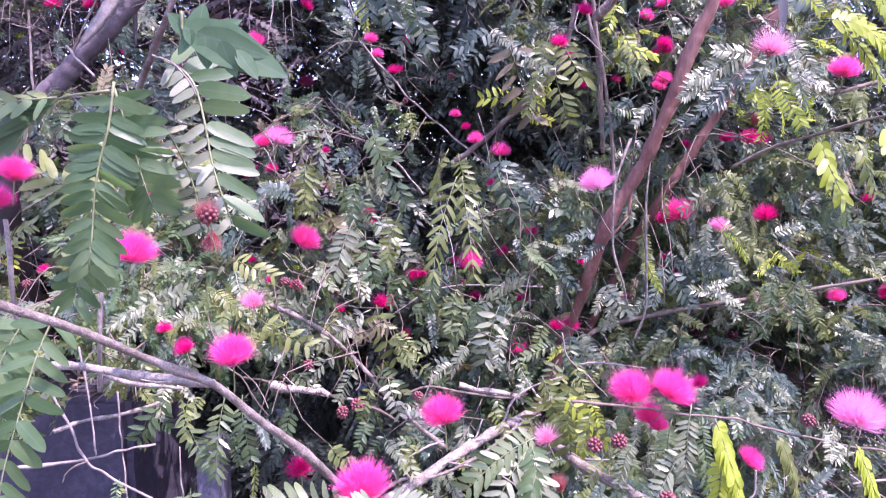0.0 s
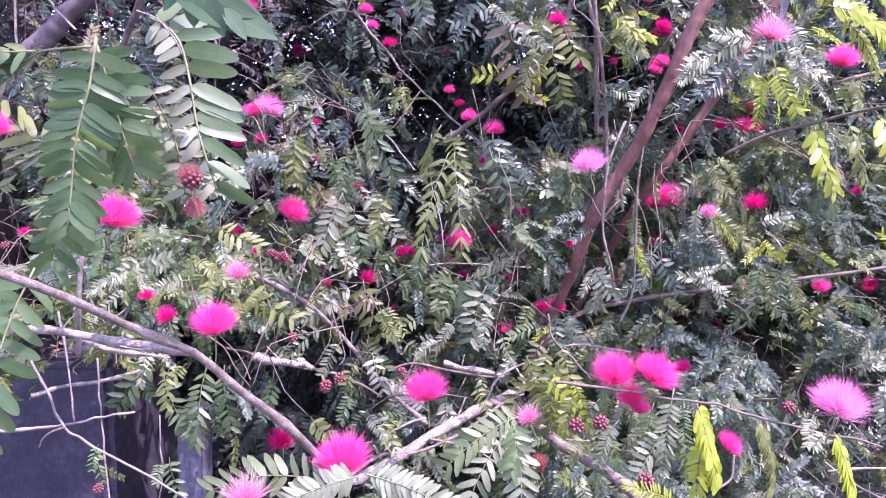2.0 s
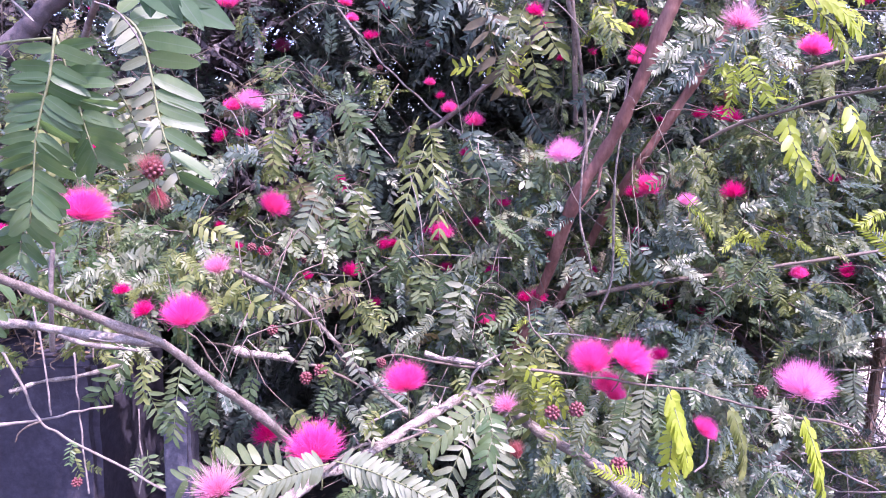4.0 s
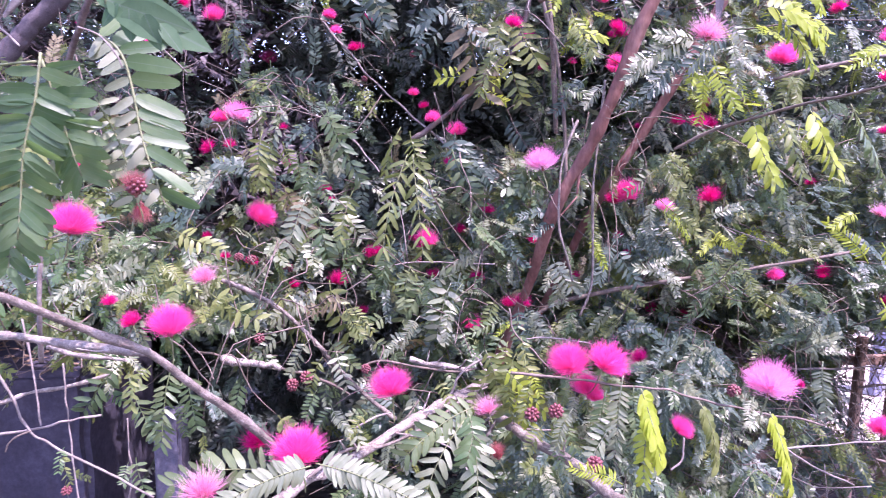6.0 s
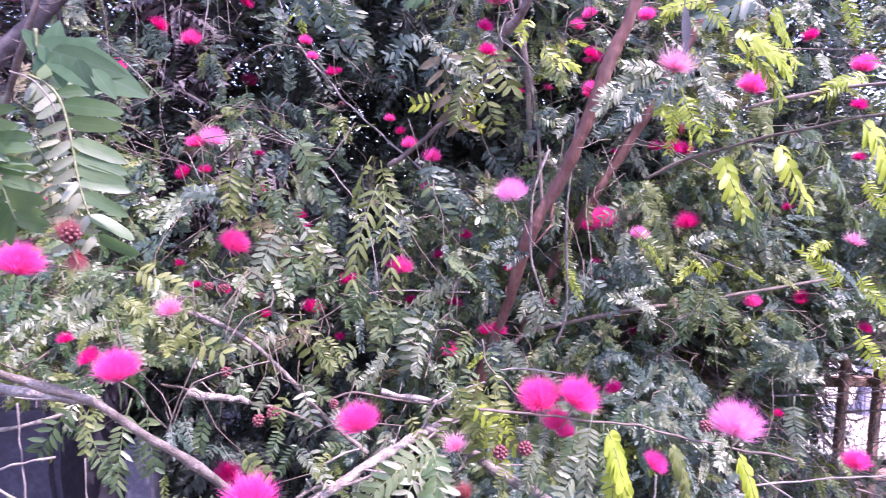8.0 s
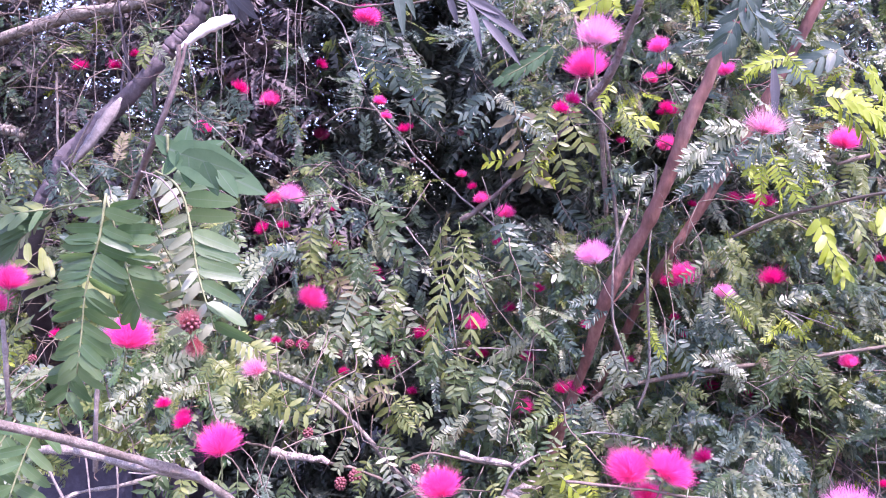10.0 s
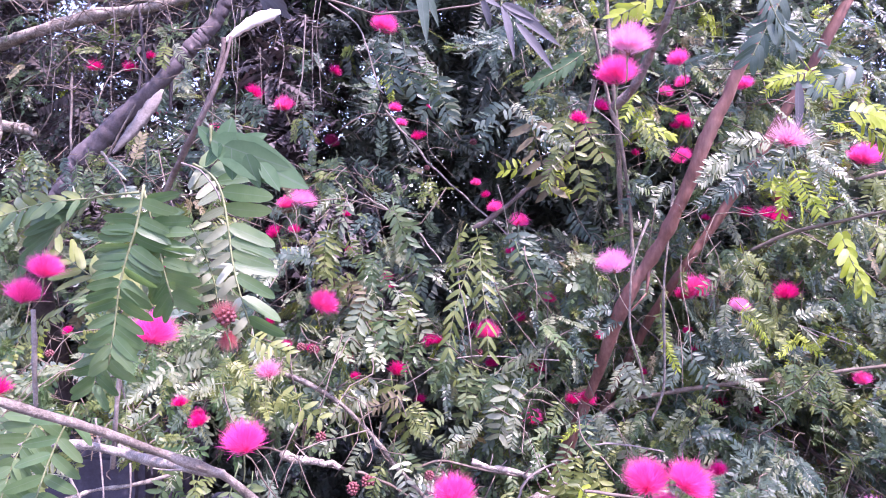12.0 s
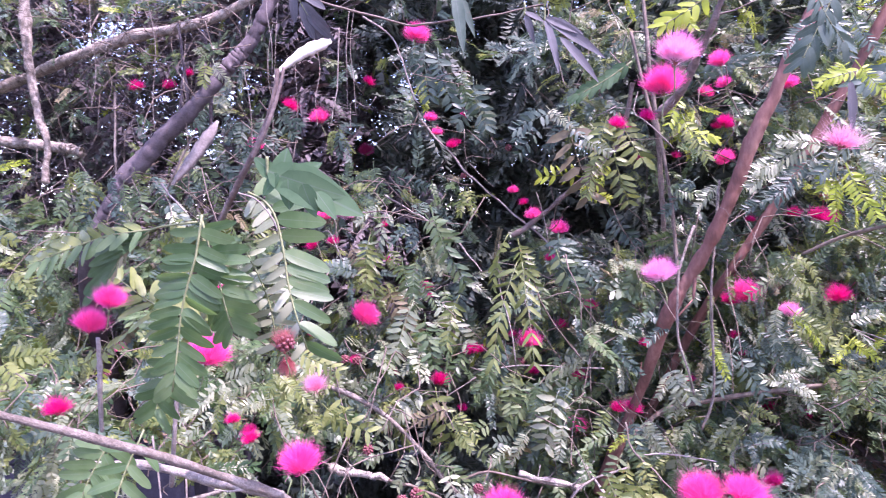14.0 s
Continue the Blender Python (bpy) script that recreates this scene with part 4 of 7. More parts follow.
flower("crimson", (-0.326, 1.747, 1.587), 0.0177, (-0.24, 0.01, 0.97))
flower("crimson", (-0.147, 1.488, 1.203), 0.0326, (0.08, 0.04, 1.00))
flower("faded", (-0.356, 1.154, 1.271), 0.0337, (-0.10, -0.36, 0.93))
flower("light", (-0.363, 1.160, 1.271), 0.0219, (-0.03, -0.20, 0.98))
flower("crimson", (-0.360, 1.499, 1.248), 0.0213, (0.23, -0.08, 0.97))
flower("crimson", (-0.786, 1.216, 1.329), 0.0148, (-0.42, -0.29, 0.86))
flower("pink", (-0.381, 0.754, 1.408), 0.0350, (0.26, 0.00, 0.97))
flower("crimson", (-0.396, 0.826, 1.486), 0.0166, (-0.19, -0.12, 0.98))
flower("pink", (-0.375, 0.547, 1.504), 0.0199, (0.13, -0.04, 0.99))
flower("pink", (-0.401, 0.555, 1.480), 0.0208, (0.25, -0.07, 0.96))
bud((-0.204, 0.540, 1.473), 0.0092, (0.05, -0.2, 1))
flower("dry", (-0.205, 0.541, 1.466), 0.0205, (-0.03, -0.16, 0.99))
flower("dry", (-0.209, 0.560, 1.456), 0.0180, (0.1, -0.3, -0.95))
flower("pink", (-0.238, 0.687, 1.298), 0.0326, (-0.04, -0.11, 0.99))
flower("crimson", (-0.399, 0.943, 1.241), 0.0198, (-0.39, -0.06, 0.92))
flower("pink", (0.002, 1.055, 1.085), 0.0474, (-0.19, 0.03, 0.98))
flower("pink", (0.198, 1.633, 1.051), 0.0363, (-0.04, 0.00, 1.00))
flower("crimson", (0.297, 1.425, 1.167), 0.0274, (0.34, -0.05, 0.94))
flower("pink", (0.301, 0.957, 1.163), 0.0454, (-0.24, -0.35, 0.90))
flower("pink", (0.349, 0.932, 1.175), 0.0418, (0.46, -0.12, 0.88))
flower("pink", (0.330, 0.955, 1.125), 0.0309, (-0.20, -0.09, 0.98))
flower("pink", (0.342, 0.951, 1.113), 0.0206, (-0.06, 0.03, 1.00))
flower("light", (0.486, 0.704, 1.220), 0.0387, (0.01, -0.12, 0.99))
flower("pink", (0.903, 1.403, 1.235), 0.0270, (-0.21, -0.03, 0.98))
flower("crimson", (0.860, 2.048, 1.004), 0.0318, (-0.30, -0.00, 0.96))
flower("crimson", (0.970, 2.047, 0.987), 0.0258, (0.39, -0.34, 0.86))
flower("crimson", (1.066, 1.471, 1.240), 0.0241, (-0.59, -0.01, 0.80))
flower("pink", (0.496, 0.972, 1.049), 0.0270, (0.59, -0.23, 0.77))
flower("faded", (0.163, 0.933, 1.100), 0.0275, (-0.35, -0.01, 0.94))
flower("dry", (0.174, 0.877, 1.049), 0.0252, (-0.24, -0.20, 0.95))
flower("pink", (-0.089, 0.663, 1.155), 0.0378, (-0.10, -0.02, 0.99))
flower("faded", (-0.182, 0.612, 1.138), 0.0315, (-0.12, -0.07, 0.99))
flower("crimson", (-0.344, 1.442, 0.806), 0.0454, (-0.05, -0.26, 0.96))
flower("crimson", (-0.192, 1.719, 1.391), 0.0145, (-0.09, -0.28, 0.96))
flower("crimson", (0.314, 1.397, 1.321), 0.0172, (0.00, -0.31, 0.95))
flower("crimson", (0.601, 1.583, 1.266), 0.0166, (-0.31, 0.13, 0.94))
flower("pink", (1.021, 1.260, 1.760), 0.0307, (-0.02, -0.13, 0.99))
flower("crimson", (1.079, 1.348, 1.694), 0.0225, (0.15, -0.19, 0.97))
flower("crimson", (1.152, 1.430, 1.584), 0.0199, (-0.07, -0.04, 1.00))
flower("faded", (0.967, 1.176, 1.408), 0.0248, (0.08, -0.31, 0.95))
flower("crimson", (1.169, 1.386, 1.179), 0.0227, (0.24, -0.21, 0.95))
flower("pink", (0.834, 0.946, 1.059), 0.0268, (-0.29, -0.26, 0.92))
flower("crimson", (1.085, 1.495, 1.222), 0.0197, (-0.11, 0.17, 0.98))
flower("crimson", (1.107, 1.622, 1.457), 0.0193, (-0.33, -0.09, 0.94))
flower("crimson", (1.041, 1.471, 1.870), 0.0255, (-0.54, -0.10, 0.84))
flower("pink", (0.511, 1.619, 1.914), 0.0242, (0.26, -0.16, 0.95))
flower("crimson", (0.347, 1.724, 1.842), 0.0209, (-0.18, -0.08, 0.98))
flower("crimson", (0.567, 1.706, 1.845), 0.0177, (0.21, -0.00, 0.98))
flower("crimson", (-0.716, 2.079, 1.993), 0.0377, (0.51, -0.07, 0.86))
flower("pink", (-0.608, 2.084, 1.945), 0.0457, (-0.17, -0.14, 0.97))
flower("pink", (0.068, 1.486, 1.303), 0.0369, (-0.02, -0.10, 0.99))
flower("crimson", (0.270, 1.453, 1.157), 0.0241, (-0.01, -0.09, 1.00))
flower("crimson", (0.481, 1.129, 1.124), 0.0238, (-0.45, 0.03, 0.89))
flower("crimson", (0.910, 1.287, 1.013), 0.0146, (-0.16, -0.31, 0.94))
flower("pink", (-0.259, 1.908, 2.160), 0.0521, (0.19, 0.11, 0.98))
flower("light", (0.201, 0.769, 1.778), 0.0326, (0.15, -0.09, 0.99))
flower("pink", (0.199, 0.815, 1.752), 0.0335, (-0.12, -0.1, 0.98))
flower("crimson", (0.184, 0.840, 1.722), 0.0145, (0.24, -0.30, 0.92))
flower("pink", (0.451, 1.340, 1.918), 0.0295, (-0.23, -0.10, 0.97))
flower("pink", (0.496, 1.441, 1.898), 0.0212, (-0.42, -0.08, 0.90))
flower("pink", (0.592, 1.344, 1.871), 0.0246, (-0.14, 0.10, 0.99))
flower("crimson", (0.515, 1.494, 1.821), 0.0247, (0.24, -0.50, 0.83))
flower("pink", (0.516, 1.490, 1.737), 0.0261, (0.01, -0.38, 0.92))
flower("crimson", (0.443, 1.634, 1.762), 0.0166, (0.31, -0.08, 0.95))
flower("crimson", (0.258, 1.427, 1.808), 0.0265, (0.16, -0.29, 0.94))
flower("crimson", (-0.469, 2.193, 2.099), 0.0312, (0.47, 0.21, 0.86))
flower("crimson", (-1.178, 2.156, 2.089), 0.0333, (-0.30, -0.05, 0.95))
flower("crimson", (-1.240, 2.052, 2.063), 0.0338, (-0.20, -0.12, 0.97))
flower("crimson", (-1.067, 2.154, 1.936), 0.0208, (-0.35, 0.20, 0.92))
flower("crimson", (-1.110, 2.162, 2.133), 0.0250, (-0.28, -0.16, 0.95))
flower("crimson", (0.726, 1.496, 1.600), 0.0315, (0.14, -0.23, 0.96))
flower("crimson", (-0.146, 1.905, 1.831), 0.0252, (-0.07, -0.22, 0.97))
flower("crimson", (-0.189, 1.587, 1.425), 0.0212, (-0.04, -0.31, 0.95))
flower("crimson", (-0.412, 1.466, 1.266), 0.0170, (-0.13, -0.15, 0.98))
flower("crimson", (-0.485, 1.563, 1.304), 0.0182, (-0.10, -0.11, 0.99))
flower("crimson", (-0.692, 0.899, 1.292), 0.0287, (-0.09, 0.02, 1.00))
flower("crimson", (-0.417, 0.915, 1.280), 0.0153, (-0.10, -0.14, 0.99))
flower("crimson", (-0.230, 1.374, 1.216), 0.0172, (-0.19, -0.21, 0.96))
flower("crimson", (0.063, 1.593, 1.282), 0.0227, (-0.35, -0.02, 0.93))
flower("crimson", (0.035, 1.700, 1.287), 0.0177, (-0.32, -0.23, 0.92))
flower("crimson", (0.439, 1.480, 1.224), 0.0156, (0.11, -0.05, 0.99))
flower("crimson", (-0.054, 1.593, 1.263), 0.0197, (-0.11, -0.43, 0.90))
flower("crimson", (-0.103, 1.676, 1.085), 0.0209, (0.12, -0.07, 0.99))
flower("crimson", (0.565, 1.547, 1.315), 0.0182, (-0.39, 0.02, 0.92))
flower("crimson", (-0.430, 1.012, 1.231), 0.0170, (-0.20, -0.30, 0.93))
bud((-0.245, 1.375, 1.258), 0.0128, (0.03, -0.24, 1))
bud((-0.251, 1.130, 1.165), 0.0107, (0.06, -0.52, 1))
bud((-0.152, 1.069, 1.109), 0.0132, (0.54, -0.32, 1))
bud((-0.043, 1.041, 1.135), 0.0093, (-0.46, -0.08, 1))
bud((-0.617, 0.910, 1.353), 0.0066, (-0.11, -0.14, 1))
bud((0.554, 0.910, 1.143), 0.0113, (-0.10, -0.21, 1))
bud((0.268, 0.910, 1.110), 0.0127, (0.07, -0.35, 1))
bud((0.287, 0.757, 1.098), 0.0117, (0.20, -0.29, 1))
bud((-0.353, 1.368, 1.283), 0.0112, (-0.26, -0.18, 1))
bud((-0.469, 0.859, 1.010), 0.0078, (0.13, -0.25, 1))
bud((-0.335, 1.410, 1.271), 0.0121, (-0.26, -0.08, 1))
bud((-0.179, 1.075, 1.093), 0.0124, (-0.53, -0.41, 1))
bud((0.227, 0.894, 1.111), 0.0127, (0.01, -0.47, 1))
bud((-0.105, 1.762, 1.728), 0.0090, (0.01, -0.21, 1))
bud((0.027, 2.013, 1.839), 0.0120, (0.27, -0.38, 1))
bud((0.047, 1.480, 1.263), 0.0110, (-0.19, -0.13, 1))

# large leaves close to the camera's way
large_leaf("fresh", 16, 0.034, (0.1, -1, -0.1), (-0.292, 0.564, 1.590), (-0.297, 0.560, 1.550), (-0.304, 0.558, 1.524), (-0.310, 0.556, 1.495), (-0.314, 0.555, 1.458), (-0.318, 0.553, 1.423), swing=8, sweep=38, stem=0.0013, wide=1.2)
large_leaf("fresh", 12, 0.034, (-0.1, -1, -0.05), (-0.298, 0.575, 1.586), (-0.288, 0.572, 1.555), (-0.279, 0.570, 1.526), (-0.273, 0.570, 1.502), (-0.267, 0.572, 1.480), swing=8, sweep=34, stem=0.0013, wide=1.25)
# left leaflets use the pale kind: the sun on them is put into colour
large_leaf("pale", 12, 0.026, (0.2, -0.9, 0.5), (-0.255, 0.584, 1.612), (-0.238, 0.582, 1.603), (-0.225, 0.578, 1.586), (-0.216, 0.574, 1.551), (-0.211, 0.570, 1.525), (-0.204, 0.566, 1.501), (-0.190, 0.560, 1.464), swing=2, sweep=46, stem=0.0014, other=1.75, other_kind="fresh", wide=1.15)
large_leaf("pale", 10, 0.025, (0.2, -0.8, 0.8), (-0.268, 0.605, 1.556), (-0.253, 0.605, 1.528), (-0.241, 0.605, 1.495), (-0.236, 0.606, 1.457), swing=6, sweep=16, stem=0.0011)
large_leaf("broad", 10, 0.05, (0.1, -1, 0.1), (-0.300, 0.570, 1.583), (-0.338, 0.569, 1.578), (-0.352, 0.567, 1.570), (-0.371, 0.565, 1.553), (-0.387, 0.562, 1.526), swing=58, sweep=14, stem=0.0013, other=0.3, other_kind="pale", wide=0.85, loose=0.7, begin=0.42)
large_leaf("olive", 10, 0.027, (0.2, -0.75, 0.65), (-0.341, 0.560, 1.576), (-0.375, 0.548, 1.570), (-0.408, 0.540, 1.558), (-0.437, 0.535, 1.546), swing=40, sweep=8, stem=0.0010, other=0.9, other_kind="fresh", wide=1.1)
large_leaf("olive", 9, 0.036, (0.1, -0.8, 0.8), (-0.313, 0.620, 1.479), (-0.340, 0.621, 1.484), (-0.379, 0.624, 1.499), (-0.417, 0.628, 1.523), swing=24)
hanging_blades("broad", (-0.212, 0.521, 1.627), ((-0.128, 0.518, 1.589), 0.42), ((-0.142, 0.519, 1.603), 0.36, (-0.2, 0.52, 1.622)), ((-0.196, 0.523, 1.647), 0.75, (-0.201, 0.522, 1.616)), ((-0.165, 0.523, 1.634), 0.5, (-0.196, 0.522, 1.617)), ((-0.225, 0.522, 1.639), 0.55, (-0.203, 0.522, 1.621)),
               ((-0.217, 0.519, 1.605), 0.6, (-0.202, 0.520, 1.624)), ((-0.192, 0.517, 1.593), 0.7, (-0.193, 0.519, 1.619)), ((-0.169, 0.516, 1.586), 0.6, (-0.18, 0.518, 1.615)), ((-0.15, 0.516, 1.585), 0.5, (-0.168, 0.518, 1.608)), label="broad lobed leaf close to the path")
large_leaf("fresh", 11, 0.032, (0.3, -1, 0.2), (-0.331, 0.527, 1.395), (-0.343, 0.512, 1.355), (-0.349, 0.496, 1.313), (-0.362, 0.489, 1.263), (-0.366, 0.484, 1.227), swing=24)
large_leaf("fresh", 10, 0.034, (0.2, -1, 0.2), (-0.373, 0.546, 1.381), (-0.390, 0.531, 1.340), (-0.396, 0.514, 1.291), swing=24)
large_leaf("fresh", 8, 0.034, (0.1, -1, 0.3), (-0.346, 0.637, 1.453), (-0.362, 0.634, 1.433), (-0.373, 0.631, 1.408), (-0.377, 0.627, 1.382), swing=22)
large_leaf("yellow", 18, 0.026, (0.55, -0.85, 0.1), (0.349, 0.770, 1.200), (0.360, 0.765, 1.168), (0.366, 0.751, 1.140), (0.373, 0.747, 1.108), swing=42, wide=2.0, loose=0.5)
large_leaf("yellow", 18, 0.023, (0.6, -0.8, 0.1), (0.514, 0.744, 1.177), (0.526, 0.739, 1.148), (0.533, 0.730, 1.119), (0.537, 0.720, 1.083), swing=42, wide=2.0, loose=0.5)
large_leaf("olive", 16, 0.019, (0.55, -0.85, 0.1), (0.454, 0.813, 1.160), (0.467, 0.809, 1.134), (0.476, 0.804, 1.099), (0.478, 0.800, 1.069), swing=42, wide=2.0, loose=0.5)
large_leaf("yellow", 10, 0.022, (-0.6, -0.8, 0.1), (0.368, 0.782, 1.141), (0.363, 0.778, 1.112), (0.361, 0.771, 1.067), swing=36)
large_leaf("yellow", 7, 0.022, (0.1, -0.85, 0.5), (0.192, 0.950, 1.165), (0.223, 0.950, 1.133), (0.258, 0.950, 1.094), swing=32, wide=1.3)
large_leaf("olive", 8, 0.022, (-0.1, -0.85, 0.5), (0.164, 1.000, 1.183), (0.180, 1.000, 1.140), (0.191, 1.000, 1.092), swing=32, wide=1.2)
large_leaf("green", 11, 0.028, (0.05, -0.95, 0.4), (0.131, 0.840, 1.146), (0.099, 0.825, 1.137), (0.065, 0.810, 1.118), (0.033, 0.795, 1.093), swing=26, wide=1.1)
large_leaf("fresh", 8, 0.026, (0.15, -0.9, 0.5), (0.123, 0.830, 1.139), (0.127, 0.815, 1.113), (0.119, 0.800, 1.084), swing=26, wide=1.1)
large_leaf("pale", 8, 0.032, (0.1, -1, 0.35), (0.115, 0.825, 1.131), (0.095, 0.812, 1.108), (0.076, 0.798, 1.078), (0.060, 0.783, 1.042), swing=24)
large_leaf("pale", 8, 0.03, (-0.1, -1, 0.35), (0.119, 0.825, 1.131), (0.130, 0.811, 1.101), (0.133, 0.796, 1.068), (0.132, 0.781, 1.035), swing=24)
large_leaf("pale", 19, 0.02, (0.1, -1, 0.4), (-0.061, 0.612, 1.175), (-0.026, 0.601, 1.171), (0.009, 0.589, 1.163), (0.048, 0.577, 1.150), swing=26)
large_leaf("pale", 19, 0.02, (-0.1, -1, 0.4), (-0.067, 0.612, 1.172), (-0.094, 0.602, 1.168), (-0.127, 0.591, 1.158), (-0.157, 0.579, 1.144), swing=26)
large_leaf("green", 11, 0.03, (0, -1, 0.4), (-0.102, 0.649, 1.145), (-0.150, 0.670, 1.139), (-0.194, 0.670, 1.136), (-0.239, 0.668, 1.120), swing=26)
large_leaf("yellow", 9, 0.04, (0.5, -0.85, 0.2), (0.702, 0.827, 1.613), (0.724, 0.822, 1.586), (0.740, 0.816, 1.547), (0.757, 0.809, 1.497), swing=34, wide=1.3)
large_leaf("yellow", 8, 0.036, (0.45, -0.9, 0.2), (0.654, 0.938, 1.588), (0.669, 0.933, 1.557), (0.683, 0.929, 1.527), (0.699, 0.923, 1.492), swing=28, wide=1.3)
large_leaf("yellow", 8, 0.036, (0.45, -0.9, 0.2), (0.605, 1.010, 1.573), (0.614, 1.006, 1.540), (0.627, 1.001, 1.508), (0.639, 0.996, 1.480), swing=28, wide=1.3)
large_leaf("olive", 15, 0.015, (0.1, -0.9, 0.5), (0.556, 1.250, 1.524), (0.592, 1.250, 1.506), (0.618, 1.250, 1.449), swing=30, stem=0.0007)
large_leaf("yellow", 14, 0.014, (0.1, -0.8, 0.6), (0.542, 1.220, 1.409), (0.577, 1.220, 1.391), (0.602, 1.220, 1.350), swing=30, stem=0.0007)
large_leaf("olive", 12, 0.013, (0.3, -0.9, 0.4), (0.611, 1.250, 1.449), (0.627, 1.250, 1.416), (0.632, 1.250, 1.379), swing=34, stem=0.0007)
large_leaf("olive", 9, 0.028, (0.4, -0.9, 0.2), (0.631, 0.969, 1.578), (0.642, 0.964, 1.549), (0.652, 0.960, 1.518), (0.663, 0.955, 1.486), swing=26)
large_leaf("green", 13, 0.03, (0.7, -0.75, 0.2), (0.681, 0.886, 1.593), (0.700, 0.881, 1.556), (0.719, 0.874, 1.515), (0.744, 0.865, 1.457), swing=28)
large_leaf("olive", 9, 0.036, (0.1, -1, 0.3), (0.026, 1.174, 1.514), (0.006, 1.156, 1.457), (-0.009, 1.138, 1.401), (-0.018, 1.119, 1.336), swing=36, wide=0.85, loose=1.6)
large_leaf("olive", 8, 0.034, (-0.1, -1, 0.3), (0.036, 1.174, 1.514), (0.042, 1.156, 1.457), (0.050, 1.137, 1.397), (0.056, 1.117, 1.332), swing=36, wide=0.85, loose=1.6)
hanging_blades("violet", (0.020, 0.760, 1.838), ((0.046, 0.768, 1.830), 0.3), ((0.033, 0.766, 1.803), 0.26))
hanging_blades("violet", (0.044, 0.758, 1.830), ((0.064, 0.752, 1.763), 0.17), ((0.092, 0.760, 1.812), 0.24), ((0.120, 0.765, 1.785), 0.17), ((0.109, 0.748, 1.752), 0.17, (0.062, 0.755, 1.806)))
hanging_blades("dusk", (-0.094, 1.190, 2.040), ((-0.073, 1.180, 1.912), 0.2), ((-0.050, 1.21, 1.95), 0.2))
large_leaf("dusk", 6, 0.034, (-0.1, -0.9, 0.4), (0.441, 0.885, 1.894), (0.420, 0.885, 1.848), (0.401, 0.885, 1.807), swing=38, wide=1.2)
large_leaf("dusk", 6, 0.046, (0.1, -0.8, 0.6), (0.780, 1.250, 1.901), (0.733, 1.250, 1.878), (0.680, 1.250, 1.854), swing=36, wide=1.2)
large_leaf("yellow", 6, 0.024, (0.1, -0.9, 0.4), (0.248, 0.800, 1.866), (0.220, 0.800, 1.846), (0.195, 0.800, 1.832), swing=34, wide=1.4)
large_leaf("yellow", 8, 0.02, (0.2, -0.8, 0.6), (0.597, 1.100, 1.843), (0.564, 1.100, 1.835), (0.533, 1.100, 1.825), swing=30, wide=1.3)
large_leaf("yellow", 7, 0.026, (0.1, -0.8, 0.6), (0.352, 1.300, 1.796), (0.387, 1.300, 1.774), (0.428, 1.300, 1.761), swing=30, wide=1.3)
large_leaf("broad", 9, 0.02, (0.1, -0.9, 0.3), (0.159, 0.815, 1.791), (0.133, 0.813, 1.772), (0.111, 0.811, 1.759), (0.090, 0.810, 1.748), swing=50)
large_leaf("dusk", 7, 0.032, (0.2, -0.9, 0.3), (0.414, 0.885, 1.904), (0.430, 0.884, 1.866), (0.454, 0.884, 1.828), swing=45)
large_leaf("yellow", 14, 0.032, (0.35, -0.85, 0.4), (0.615, 1.030, 1.764), (0.660, 1.030, 1.756), (0.696, 1.030, 1.737), (0.721, 1.030, 1.710), swing=36, wide=1.15)
large_leaf("yellow", 12, 0.027, (0.3, -0.9, 0.3), (0.649, 1.050, 1.756), (0.683, 1.050, 1.727), (0.705, 1.050, 1.699), (0.723, 1.050, 1.670), swing=34, wide=1.1)
large_leaf("yellow", 12, 0.017, (0.3, -0.9, 0.2), (0.664, 0.990, 1.806), (0.676, 0.990, 1.778), (0.692, 0.990, 1.748), swing=40, wide=1.6)
large_leaf("yellow", 9, 0.022, (0.1, -0.7, 0.7), (0.987, 1.200, 1.717), (0.948, 1.200, 1.730), (0.908, 1.200, 1.720), swing=36, wide=1.2)
large_leaf("olive", 7, 0.024, (0.2, -0.85, 0.4), (0.725, 1.120, 1.665), (0.737, 1.120, 1.644), (0.748, 1.120, 1.618), swing=34, wide=1.3)
hanging_blades("violet", (0.514, 0.980, 1.799), ((0.520, 0.975, 1.714), 0.2), label="long drooping blade before the flowers")
large_leaf("violet", 3, 0.05, (0.1, -0.8, -0.6), (-0.280, 0.797, 1.894), (-0.269, 0.796, 1.873), (-0.258, 0.796, 1.855), swing=58)
large_leaf("violet", 3, 0.05, (0.2, -0.95, 0.1), (0.684, 0.783, 1.805), (0.695, 0.779, 1.769), (0.702, 0.774, 1.733), swing=55)

# feathered leaves
feather("olive", (0.006, 1.231, 1.558), (-0.032, 1.200, 1.476), (-0.89, -0.33, 0.33), 1.0)
feather("olive", (0.031, 1.219, 1.550), (0.056, 1.188, 1.476), (-0.20, -0.88, 0.44), 1.0)
feather("pale", (-0.257, 1.447, 1.620), (-0.309, 1.416, 1.537), (-0.39, -0.74, 0.54), 1.0)
feather("pale", (-0.287, 1.469, 1.632), (-0.346, 1.446, 1.604), (-0.09, -0.89, 0.44), 1.0)
feather("green", (-0.152, 1.362, 1.609), (-0.089, 1.320, 1.462), (-0.22, -0.87, 0.44), 0.8)
feather("green", (-0.168, 1.392, 1.605), (-0.104, 1.363, 1.545), (-0.12, -0.96, 0.25), 1.0)
feather("pale", (-0.191, 1.295, 1.414), (-0.221, 1.261, 1.313), (-0.24, -0.84, 0.49), 1.0)
feather("green", (-0.160, 1.281, 1.392), (-0.137, 1.248, 1.304), (0.18, -0.89, 0.43), 1.0)
